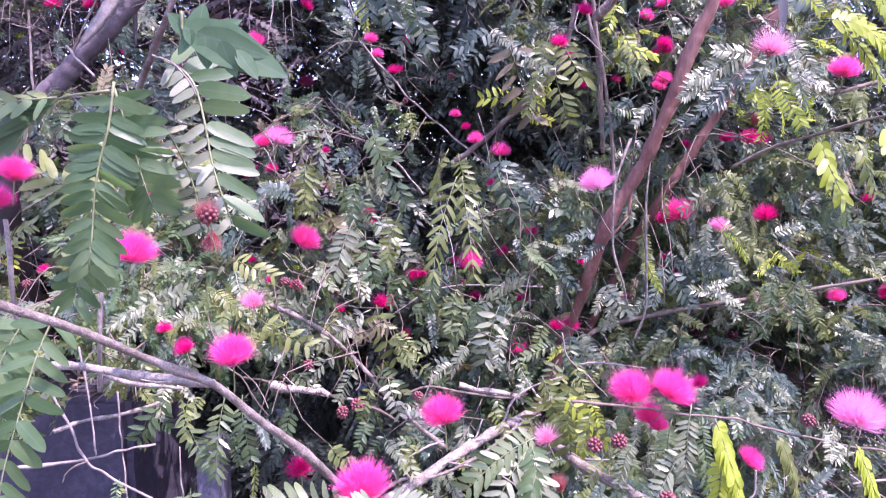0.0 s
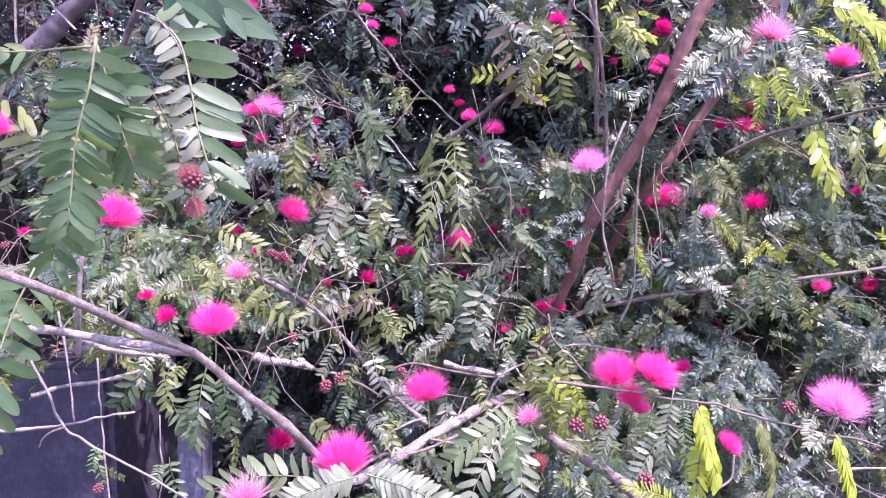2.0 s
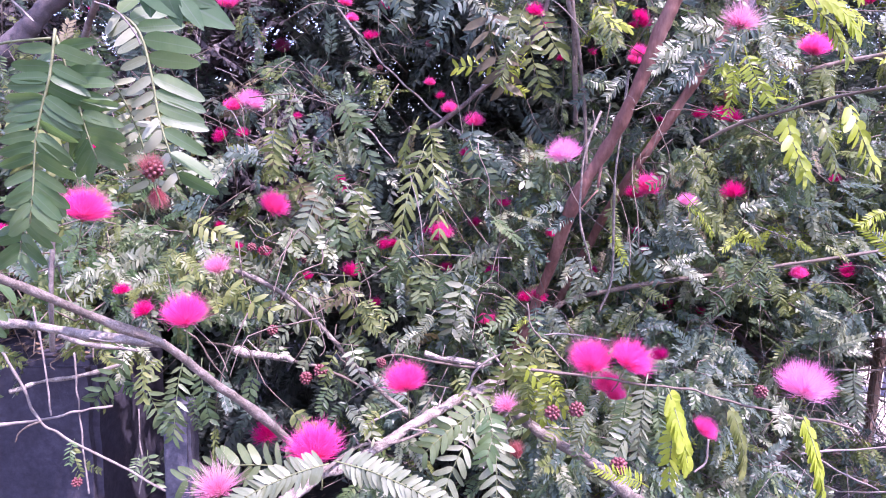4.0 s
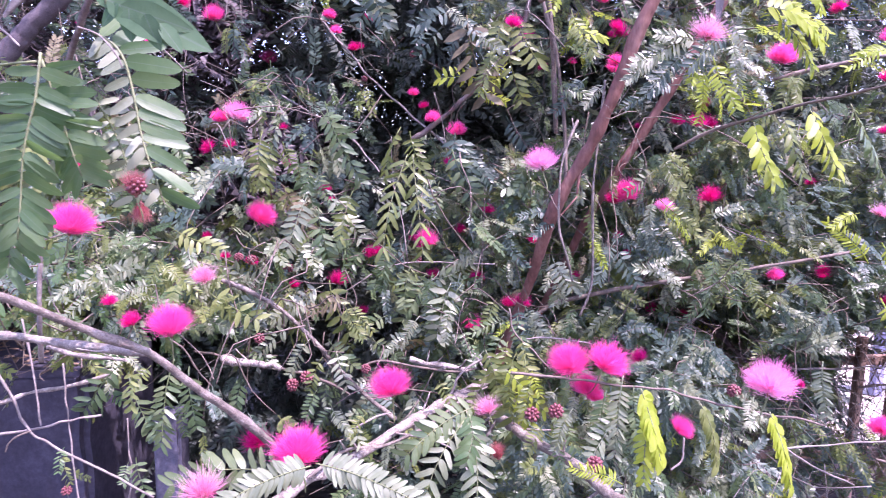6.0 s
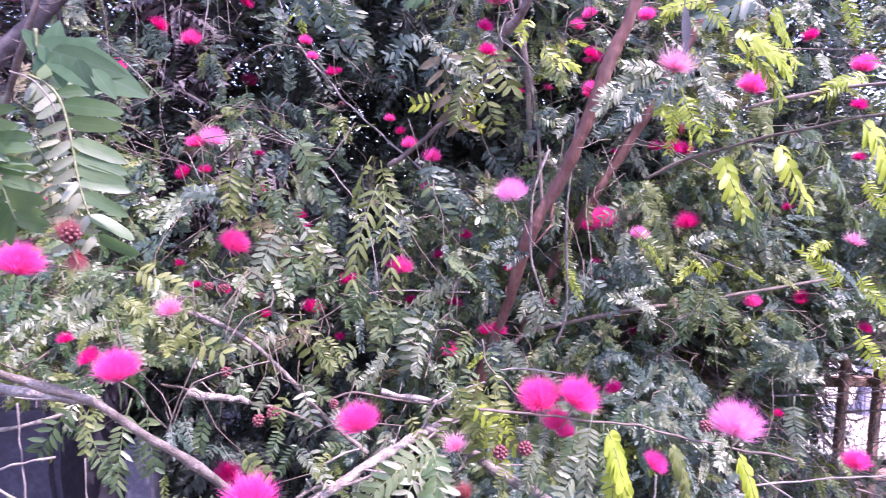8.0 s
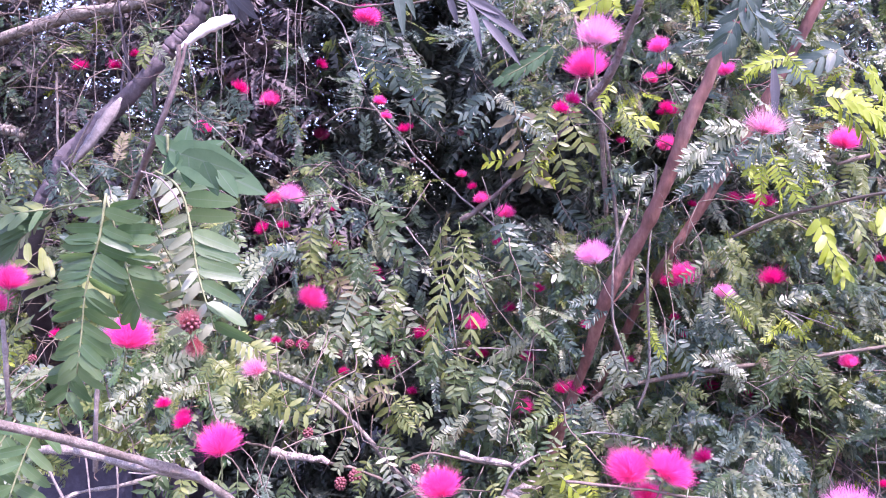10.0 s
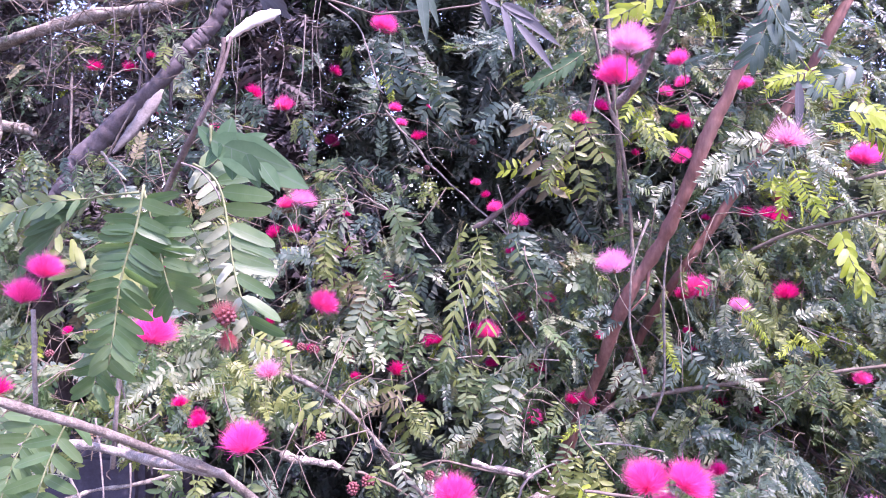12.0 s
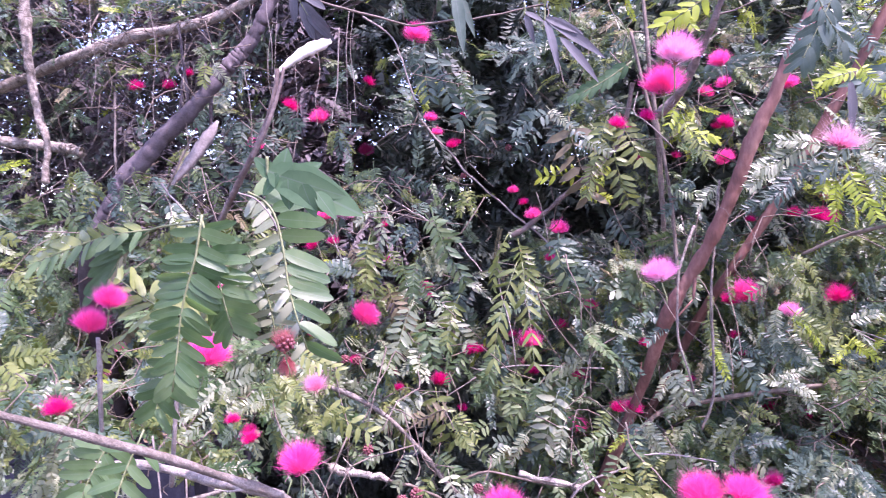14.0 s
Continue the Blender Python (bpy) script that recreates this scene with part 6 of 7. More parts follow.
feather("green", (0.345, 1.342, 1.669), (0.422, 1.317, 1.644), (-0.35, -0.67, 0.65), 1.0)
feather("dusk", (0.404, 1.342, 1.681), (0.341, 1.315, 1.620), (0.19, -0.87, 0.46), 1.0)
feather("pale", (0.445, 1.319, 1.668), (0.393, 1.294, 1.625), (-0.32, -0.95, 0.06), 1.0)
feather("dusk", (-0.198, 1.607, 2.044), (-0.187, 1.583, 1.924), (-0.03, -0.85, 0.53), 1.0)
feather("dusk", (-0.162, 1.609, 2.030), (-0.129, 1.585, 1.896), (-0.10, -0.91, 0.40), 1.0)
feather("green", (-0.096, 1.510, 1.961), (-0.080, 1.487, 1.862), (-0.21, -0.95, 0.21), 1.0)
feather("dusk", (-0.068, 1.510, 1.934), (-0.046, 1.487, 1.822), (-0.46, -0.84, 0.28), 1.0)
feather("dusk", (-0.227, 1.606, 2.058), (-0.223, 1.583, 1.966), (-0.56, -0.79, 0.23), 1.0)
feather("pale", (0.174, 1.367, 1.778), (0.226, 1.349, 1.739), (-0.25, -0.95, 0.20), 1.0)
feather("olive", (0.211, 1.368, 1.741), (0.173, 1.342, 1.654), (-0.16, -0.80, 0.58), 1.0)
feather("olive", (0.242, 1.370, 1.742), (0.264, 1.347, 1.643), (-0.28, -0.87, 0.41), 1.0)
feather("dusk", (0.117, 1.517, 1.855), (0.035, 1.492, 1.823), (0.42, -0.80, 0.42), 1.0)
feather("dusk", (0.153, 1.469, 1.832), (0.203, 1.449, 1.777), (0.40, -0.87, 0.28), 1.0)
feather("yellow", (0.237, 0.874, 1.879), (0.247, 0.853, 1.842), (-0.23, -0.75, 0.62), 1.0)
feather("yellow", (0.280, 1.023, 1.784), (0.257, 1.000, 1.748), (-0.34, -0.94, 0.05), 1.0)
feather("olive", (0.345, 1.227, 1.789), (0.384, 1.206, 1.711), (0.04, -0.92, 0.40), 1.0)
feather("olive", (0.442, 1.237, 1.889), (0.478, 1.217, 1.841), (0.19, -0.83, 0.52), 1.0)
feather("yellow", (0.596, 1.144, 1.864), (0.546, 1.119, 1.819), (0.44, -0.83, 0.33), 1.0)
feather("yellow", (0.588, 1.093, 1.851), (0.634, 1.073, 1.790), (-0.13, -0.91, 0.39), 1.0)
feather("olive", (0.569, 1.090, 1.813), (0.606, 1.071, 1.771), (-0.04, -0.80, 0.60), 1.0)
feather("dusk", (0.471, 0.937, 1.884), (0.478, 0.915, 1.821), (-0.34, -0.81, 0.47), 1.0)
feather("dusk", (0.496, 0.938, 1.876), (0.518, 0.917, 1.821), (-0.19, -0.95, 0.26), 1.0)
feather("dusk", (0.463, 0.987, 1.892), (0.412, 0.962, 1.843), (0.15, -0.88, 0.45), 1.0)
feather("olive", (-0.716, 1.475, 1.981), (-0.719, 1.453, 1.922), (0.12, -0.82, 0.56), 1.0)
feather("pale", (-0.702, 1.476, 1.988), (-0.665, 1.456, 1.929), (-0.13, -0.99, -0.03), 1.0)
feather("olive", (-0.455, 0.617, 1.432), (-0.401, 0.601, 1.460), (-0.29, -0.83, 0.48), 1.0)
feather("yellow", (-0.426, 0.619, 1.444), (-0.421, 0.598, 1.425), (0.04, -0.99, 0.11), 1.0)
feather("green", (-0.455, 0.617, 1.444), (-0.481, 0.595, 1.425), (-0.12, -0.97, 0.23), 1.0)
feather("pale", (-0.428, 0.865, 1.325), (-0.466, 0.842, 1.306), (-0.27, -0.83, 0.49), 1.0)
feather("olive", (-0.402, 0.847, 1.339), (-0.408, 0.825, 1.297), (-0.45, -0.88, -0.11), 1.0)
feather("olive", (-0.365, 1.068, 1.313), (-0.397, 1.045, 1.278), (0.04, -0.99, -0.10), 1.0)
feather("olive", (-0.377, 1.018, 1.334), (-0.406, 0.994, 1.282), (0.04, -0.79, 0.62), 1.0)
feather("pale", (-0.489, 0.659, 1.288), (-0.499, 0.638, 1.265), (0.27, -0.95, -0.13), 1.0)
feather("pale", (-0.425, 0.662, 1.270), (-0.474, 0.640, 1.284), (0.11, -0.99, 0.03), 1.0)
feather("olive", (0.839, 1.301, 1.119), (0.791, 1.277, 1.050), (0.20, -0.94, 0.27), 1.0)
feather("green", (1.070, 1.393, 1.201), (1.110, 1.364, 1.152), (0.16, -0.90, 0.41), 1.0)
feather("yellow", (0.939, 1.105, 1.243), (0.989, 1.072, 1.163), (-0.26, -0.96, 0.14), 1.0)
feather("yellow", (1.004, 1.093, 1.179), (1.010, 1.066, 1.121), (0.30, -0.74, 0.60), 1.0)
feather("pale", (0.538, 0.825, 1.164), (0.520, 0.803, 1.132), (-0.16, -0.87, 0.47), 1.0)
feather("pale", (0.667, 0.869, 1.197), (0.663, 0.842, 1.128), (-0.43, -0.80, 0.42), 1.0)
feather("olive", (0.838, 0.992, 1.057), (0.844, 0.968, 1.027), (0.14, -0.91, 0.39), 1.0)
feather("dusk", (1.080, 1.168, 0.998), (1.134, 1.142, 0.983), (0.12, -0.99, 0.05), 1.0)
feather("yellow", (0.974, 1.164, 1.345), (1.016, 1.134, 1.281), (-0.34, -0.92, 0.21), 1.0)
feather("yellow", (0.974, 1.211, 1.314), (0.902, 1.205, 1.386), (-0.08, -1.00, -0.05), 1.0)
feather("green", (0.130, 1.451, 1.518), (0.181, 1.416, 1.415), (-0.14, -0.96, 0.26), 1.0)
feather("green", (-0.008, 1.339, 1.322), (-0.042, 1.312, 1.228), (-0.12, -0.86, 0.49), 1.0)
feather("green", (0.078, 1.325, 1.249), (0.066, 1.295, 1.157), (-0.27, -0.57, 0.78), 1.0)
feather("green", (0.139, 1.317, 1.226), (0.090, 1.291, 1.133), (0.06, -0.93, 0.35), 1.0)
feather("olive", (-0.093, 1.289, 1.430), (-0.119, 1.264, 1.345), (-0.27, -0.88, 0.38), 1.0)
feather("pale", (-0.161, 1.277, 1.234), (-0.234, 1.251, 1.190), (0.12, -0.67, 0.73), 1.0)
feather("olive", (-0.135, 1.259, 1.240), (-0.103, 1.237, 1.142), (-0.13, -0.96, 0.26), 1.0)
feather("pale", (-0.173, 1.276, 1.211), (-0.251, 1.250, 1.174), (-0.19, -0.97, 0.13), 1.0)
feather("green", (0.099, 1.392, 1.231), (0.099, 1.367, 1.098), (0.23, -0.71, 0.66), 1.1)
feather("green", (0.061, 1.410, 1.232), (0.011, 1.384, 1.141), (-0.01, -0.96, 0.26), 1.0)
feather("green", (0.132, 1.414, 1.240), (0.164, 1.392, 1.130), (-0.28, -0.85, 0.45), 1.0)
feather("pale", (-0.285, 1.270, 1.221), (-0.333, 1.249, 1.267), (-0.31, -0.95, -0.04), 1.0)
feather("green", (-0.321, 1.247, 1.214), (-0.298, 1.226, 1.146), (-0.04, -0.97, 0.23), 1.0)
feather("olive", (-0.324, 1.118, 1.250), (-0.297, 1.098, 1.209), (-0.28, -0.78, 0.56), 1.0)
feather("olive", (-0.300, 1.382, 1.551), (-0.303, 1.358, 1.457), (0.29, -0.95, 0.07), 1.0)
feather("green", (-0.191, 1.386, 1.507), (-0.200, 1.363, 1.433), (-0.07, -0.93, 0.37), 1.0)
feather("dusk", (0.155, 1.508, 1.548), (0.208, 1.487, 1.455), (0.30, -0.92, 0.25), 1.0)
feather("pale", (-0.207, 1.172, 1.172), (-0.256, 1.148, 1.135), (-0.10, -0.99, 0.04), 1.0)
feather("pale", (-0.168, 1.173, 1.145), (-0.202, 1.149, 1.088), (0.03, -0.96, 0.26), 1.0)
feather("green", (-0.130, 1.225, 1.128), (-0.077, 1.206, 1.080), (-0.11, -0.97, 0.19), 1.0)
feather("green", (-0.052, 1.378, 1.089), (0.006, 1.360, 1.050), (-0.22, -0.85, 0.47), 1.0)
feather("pale", (0.540, 1.277, 1.485), (0.498, 1.253, 1.448), (0.31, -0.95, -0.04), 1.0)
feather("pale", (0.562, 1.279, 1.511), (0.588, 1.258, 1.457), (0.28, -0.93, 0.25), 1.0)
feather("olive", (0.547, 1.224, 1.423), (0.619, 1.206, 1.369), (-0.06, -0.98, 0.21), 1.0)
feather("dusk", (0.472, 1.318, 1.351), (0.532, 1.300, 1.315), (-0.38, -0.75, 0.54), 1.0)
feather("dusk", (0.557, 1.304, 1.390), (0.615, 1.284, 1.313), (-0.09, -0.96, 0.27), 1.0)
feather("dusk", (0.528, 1.320, 1.343), (0.578, 1.302, 1.312), (-0.15, -0.89, 0.42), 1.0)
feather("yellow", (0.708, 1.331, 1.353), (0.764, 1.313, 1.311), (-0.04, -0.99, 0.16), 1.0)
feather("olive", (0.689, 1.377, 1.275), (0.759, 1.358, 1.187), (-0.05, -0.80, 0.60), 1.0)
feather("olive", (0.751, 1.381, 1.281), (0.783, 1.359, 1.187), (0.35, -0.93, 0.08), 1.0)
feather("pale", (0.365, 1.358, 1.267), (0.328, 1.335, 1.223), (-0.50, -0.76, 0.41), 1.0)
feather("pale", (0.383, 1.359, 1.267), (0.415, 1.339, 1.215), (-0.16, -0.96, -0.24), 1.0)
feather("pale", (0.369, 1.357, 1.234), (0.379, 1.336, 1.185), (-0.44, -0.76, 0.48), 1.0)
feather("dusk", (0.274, 1.349, 1.156), (0.274, 1.327, 1.105), (0.02, -0.92, 0.39), 1.0)
feather("pale", (0.293, 1.350, 1.153), (0.326, 1.330, 1.106), (0.30, -0.91, 0.27), 1.0)
feather("olive", (0.408, 1.266, 1.404), (0.422, 1.244, 1.324), (-0.12, -0.91, 0.39), 1.0)
feather("yellow", (0.415, 1.264, 1.347), (0.441, 1.243, 1.287), (-0.04, -0.95, 0.30), 1.0)
feather("dusk", (0.480, 1.414, 1.248), (0.430, 1.390, 1.206), (-0.15, -0.93, 0.33), 1.0)
feather("green", (-0.009, 1.386, 1.283), (-0.054, 1.362, 1.215), (0.12, -0.96, 0.25), 1.0)
feather("green", (0.028, 1.360, 1.258), (0.016, 1.332, 1.179), (0.22, -0.93, 0.28), 1.0)
feather("green", (0.078, 1.334, 1.245), (0.023, 1.310, 1.172), (0.19, -0.90, 0.39), 1.0)
feather("pale", (0.117, 1.310, 1.230), (0.088, 1.281, 1.130), (0.03, -0.93, 0.35), 1.0)
feather("pale", (0.090, 1.373, 1.237), (0.163, 1.349, 1.259), (0.34, -0.94, -0.00), 1.0)
feather("brown", (-0.103, 1.234, 1.214), (-0.172, 1.218, 1.199), (0.05, -0.96, 0.26), 1.0)
feather("olive", (-0.099, 1.223, 1.205), (-0.063, 1.193, 1.147), (0.01, -0.88, 0.48), 1.0)
feather("pale", (0.301, 1.300, 1.181), (0.337, 1.271, 1.129), (-0.03, -0.83, 0.56), 1.0)
feather("pale", (0.311, 1.299, 1.181), (0.286, 1.275, 1.125), (0.42, -0.91, 0.03), 1.0)
feather("pale", (0.126, 0.902, 1.111), (0.144, 0.875, 1.060), (0.00, -0.98, 0.18), 1.0)
feather("olive", (0.215, 1.003, 1.170), (0.191, 0.977, 1.105), (0.16, -0.73, 0.67), 1.0)
feather("olive", (0.233, 1.000, 1.161), (0.253, 0.970, 1.087), (-0.10, -0.91, 0.41), 1.0)
feather("green", (-0.096, 1.017, 1.075), (-0.127, 0.995, 1.037), (0.41, -0.82, 0.40), 1.0)
feather("pale", (-0.082, 1.014, 1.066), (-0.046, 0.987, 1.028), (0.67, -0.72, 0.21), 1.0)
feather("dusk", (0.472, 1.303, 1.328), (0.437, 1.277, 1.250), (0.14, -0.83, 0.54), 1.0)
feather("dusk", (0.482, 1.301, 1.316), (0.518, 1.270, 1.251), (-0.22, -0.82, 0.52), 1.0)
feather("dusk", (0.543, 1.301, 1.366), (0.563, 1.272, 1.300), (0.50, -0.86, 0.10), 1.0)
feather("pale", (0.577, 1.298, 1.366), (0.615, 1.269, 1.312), (-0.18, -0.92, 0.34), 1.0)
feather("green", (0.365, 0.914, 1.117), (0.338, 0.890, 1.056), (0.01, -0.98, 0.20), 1.0)
feather("pale", (0.362, 0.935, 1.115), (0.316, 0.913, 1.067), (0.15, -0.98, 0.09), 1.0)
feather("green", (0.377, 0.893, 1.114), (0.390, 0.865, 1.049), (-0.05, -0.93, 0.36), 1.0)
feather("pale", (0.294, 0.919, 1.105), (0.262, 0.895, 1.055), (-0.06, -0.62, 0.79), 1.0)
feather("green", (0.276, 0.941, 1.113), (0.303, 0.911, 1.042), (0.13, -0.77, 0.62), 1.0)
feather("olive", (0.727, 1.280, 1.306), (0.703, 1.253, 1.229), (0.07, -0.96, 0.26), 1.0)
feather("olive", (0.741, 1.279, 1.306), (0.771, 1.250, 1.245), (-0.19, -0.71, 0.67), 1.0)
feather("brown", (0.672, 1.331, 1.272), (0.697, 1.305, 1.234), (0.01, -0.94, 0.35), 1.0)
feather("green", (0.724, 1.371, 1.211), (0.671, 1.349, 1.155), (-0.19, -0.90, 0.39), 1.0)
feather("green", (-0.364, 1.769, 1.763), (-0.333, 1.736, 1.666), (-0.21, -0.74, 0.63), 1.0)
feather("dusk", (-0.325, 1.816, 1.755), (-0.231, 1.781, 1.695), (-0.40, -0.92, 0.00), 1.0)
feather("dusk", (0.098, 1.640, 1.839), (0.050, 1.618, 1.782), (-0.02, -1.00, 0.07), 1.0)
feather("pale", (0.115, 1.542, 1.873), (0.178, 1.511, 1.820), (0.38, -0.92, 0.09), 1.0)
feather("brown", (0.159, 1.482, 1.823), (0.197, 1.442, 1.667), (-0.04, -1.00, 0.06), 1.0)
feather("dusk", (0.148, 1.502, 1.535), (0.174, 1.471, 1.458), (-0.00, -0.89, 0.46), 1.0)
feather("dusk", (0.186, 1.496, 1.505), (0.225, 1.467, 1.452), (0.03, -0.86, 0.51), 1.0)
feather("brown", (-0.279, 1.521, 1.427), (-0.220, 1.487, 1.335), (-0.23, -0.77, 0.60), 1.0)
feather("brown", (-0.376, 1.538, 1.533), (-0.330, 1.507, 1.467), (-0.04, -0.83, 0.55), 1.0)
feather("dusk", (-0.063, 1.769, 1.977), (-0.123, 1.741, 1.865), (-0.16, -0.92, 0.36), 1.0)
feather("pale", (-0.066, 1.719, 1.979), (-0.039, 1.685, 1.870), (-0.09, -0.98, 0.16), 1.0)
feather("olive", (-0.091, 1.671, 1.979), (-0.081, 1.642, 1.909), (-0.32, -0.84, 0.43), 1.0)
feather("pale", (0.469, 1.090, 1.690), (0.413, 1.073, 1.672), (0.27, -0.79, 0.55), 1.0)
feather("pale", (0.464, 1.090, 1.685), (0.408, 1.070, 1.648), (0.16, -0.85, 0.50), 1.0)
feather("dusk", (0.479, 1.088, 1.675), (0.442, 1.067, 1.638), (0.39, -0.55, 0.74), 1.0)
feather("pale", (0.501, 1.067, 1.688), (0.546, 1.044, 1.694), (0.50, -0.55, 0.67), 1.0)
feather("dusk", (0.501, 1.066, 1.678), (0.551, 1.040, 1.661), (-0.26, -0.77, 0.59), 1.0)
feather("pale", (0.496, 1.066, 1.668), (0.522, 1.039, 1.632), (0.10, -0.56, 0.82), 1.0)
feather("pale", (0.547, 1.039, 1.740), (0.501, 1.025, 1.764), (0.45, -0.51, 0.74), 1.0)
feather("pale", (0.551, 1.038, 1.736), (0.519, 1.017, 1.699), (0.43, -0.81, 0.40), 1.0)
feather("pale", (0.566, 1.037, 1.731), (0.585, 1.018, 1.755), (0.29, -0.70, 0.66), 1.0)
feather("pale", (0.580, 1.031, 1.684), (0.613, 1.004, 1.653), (-0.09, -0.87, 0.49), 1.0)
feather("pale", (0.575, 1.030, 1.679), (0.580, 1.003, 1.620), (0.17, -0.91, 0.37), 1.0)
feather("pale", (0.604, 1.024, 1.646), (0.627, 0.999, 1.611), (0.33, -0.89, 0.32), 1.0)
feather("yellow", (0.558, 1.079, 1.651), (0.540, 1.055, 1.605), (0.43, -0.47, 0.77), 1.0)
feather("yellow", (0.568, 1.077, 1.641), (0.584, 1.050, 1.591), (0.65, -0.34, 0.68), 1.0)
feather("yellow", (0.549, 1.081, 1.661), (0.521, 1.059, 1.629), (0.02, -0.76, 0.65), 1.0)
feather("pale", (0.624, 0.991, 1.816), (0.649, 0.966, 1.789), (0.28, -0.44, 0.85), 1.0)
feather("pale", (0.815, 0.965, 1.714), (0.854, 0.940, 1.697), (0.16, -0.92, 0.36), 1.0)
feather("pale", (0.806, 0.966, 1.719), (0.836, 0.944, 1.719), (0.65, -0.41, 0.64), 1.0)
feather("pale", (0.467, 1.127, 1.683), (0.420, 1.103, 1.660), (0.14, -0.82, 0.56), 1.0)
feather("pale", (0.477, 1.127, 1.688), (0.508, 1.108, 1.662), (0.09, -0.91, 0.41), 1.0)
feather("pale", (0.542, 1.080, 1.679), (0.578, 1.061, 1.668), (0.13, -0.69, 0.71), 1.0)
feather("pale", (0.541, 1.080, 1.688), (0.573, 1.062, 1.701), (0.37, -0.62, 0.69), 1.0)
feather("pale", (0.532, 1.079, 1.669), (0.542, 1.058, 1.625), (-0.28, -0.66, 0.69), 1.0)
feather("pale", (0.527, 1.215, 1.301), (0.572, 1.198, 1.317), (-0.08, -0.71, 0.70), 1.0)
feather("pale", (0.538, 1.215, 1.290), (0.583, 1.196, 1.264), (-0.01, -0.90, 0.43), 1.0)
feather("olive", (0.463, 1.209, 1.245), (0.509, 1.191, 1.219), (-0.24, -0.95, 0.18), 1.0)
feather("pale", (0.645, 1.225, 1.401), (0.698, 1.208, 1.426), (0.20, -0.74, 0.64), 1.0)
feather("pale", (0.656, 1.225, 1.390), (0.699, 1.206, 1.362), (-0.07, -0.15, 0.99), 1.0)
feather("yellow", (0.623, 1.029, 1.539), (0.634, 1.007, 1.487), (0.24, -0.72, 0.65), 1.0)
feather("dusk", (0.344, 1.309, 1.381), (0.293, 1.285, 1.348), (0.05, -0.64, 0.77), 1.0)
feather("dusk", (0.332, 1.309, 1.393), (0.269, 1.286, 1.400), (0.49, -0.62, 0.61), 1.0)
feather("pale", (0.205, 1.295, 1.213), (0.155, 1.274, 1.241), (0.04, -0.37, 0.93), 1.0)
feather("olive", (0.217, 1.296, 1.202), (0.192, 1.272, 1.149), (0.29, -0.46, 0.84), 1.0)
feather("green", (0.088, 1.400, 1.464), (0.037, 1.376, 1.440), (-0.12, -0.85, 0.51), 1.0)
feather("green", (0.094, 1.399, 1.451), (0.088, 1.377, 1.390), (0.10, -0.91, 0.41), 1.0)
feather("pale", (0.501, 0.762, 1.162), (0.509, 0.742, 1.166), (-0.45, -0.58, 0.67), 1.0)
feather("pale", (0.504, 0.761, 1.158), (0.506, 0.740, 1.153), (0.27, -0.74, 0.62), 1.0)
feather("pale", (0.520, 0.782, 1.165), (0.492, 0.766, 1.190), (0.00, -0.94, 0.34), 1.0)
feather("pale", (0.515, 0.762, 1.166), (0.488, 0.741, 1.160), (0.01, -0.64, 0.77), 1.0)
feather("olive", (-0.445, 0.819, 1.086), (-0.438, 0.795, 1.059), (-0.38, -0.81, 0.45), 1.0)
feather("olive", (-0.432, 0.816, 1.065), (-0.409, 0.795, 1.059), (0.06, -1.00, 0.03), 1.0)
feather("fresh", (-0.447, 0.820, 1.093), (-0.445, 0.798, 1.076), (0.16, -0.94, 0.30), 1.0)
feather("green", (-0.380, 0.863, 1.049), (-0.379, 0.840, 1.027), (0.41, -0.65, 0.64), 1.0)
feather("green", (-0.368, 0.864, 1.053), (-0.350, 0.839, 1.020), (0.18, -0.96, 0.23), 1.0)
feather("green", (-0.353, 0.910, 1.119), (-0.350, 0.884, 1.077), (0.26, -0.90, 0.33), 1.0)
feather("olive", (-0.368, 0.870, 1.188), (-0.370, 0.844, 1.147), (-0.30, -0.82, 0.48), 1.0)
feather("green", (-0.327, 0.938, 1.116), (-0.320, 0.912, 1.072), (-0.14, -0.81, 0.57), 1.0)


# ---- foliage that nobody could count ----
def lump(x, y, z, s, seed):
    return noise.noise((x * s + seed, y * s, z * s))


HOLLOWS = [(-0.50, 1.97, 1.75, 0.13), (0.30, 2.25, 1.65, 0.16), (-0.01, 2.04, 1.56, 0.10), (-0.28, 1.90, 1.22, 0.09), (1.02, 1.94, 1.71, 0.12), (-0.06, 2.30, 2.00, 0.16), (1.03, 2.01, 1.47, 0.10), (-1.34, 2.32, 1.95, 0.25), (0.01, 2.31, 1.80, 0.18), (-0.52, 2.30, 2.23, 0.20), (-0.45, 1.85, 1.31, 0.06), (-0.38, 1.8, 1.12, 0.07), (-0.13, 1.8, 1.29, 0.05), (-0.55, 1.95, 1.37, 0.08)]


def in_hollow(p):
    return any((p[0] - h[0]) ** 2 + (p[2] - h[2]) ** 2 < h[3] ** 2 and p[1] < h[1] for h in HOLLOWS)


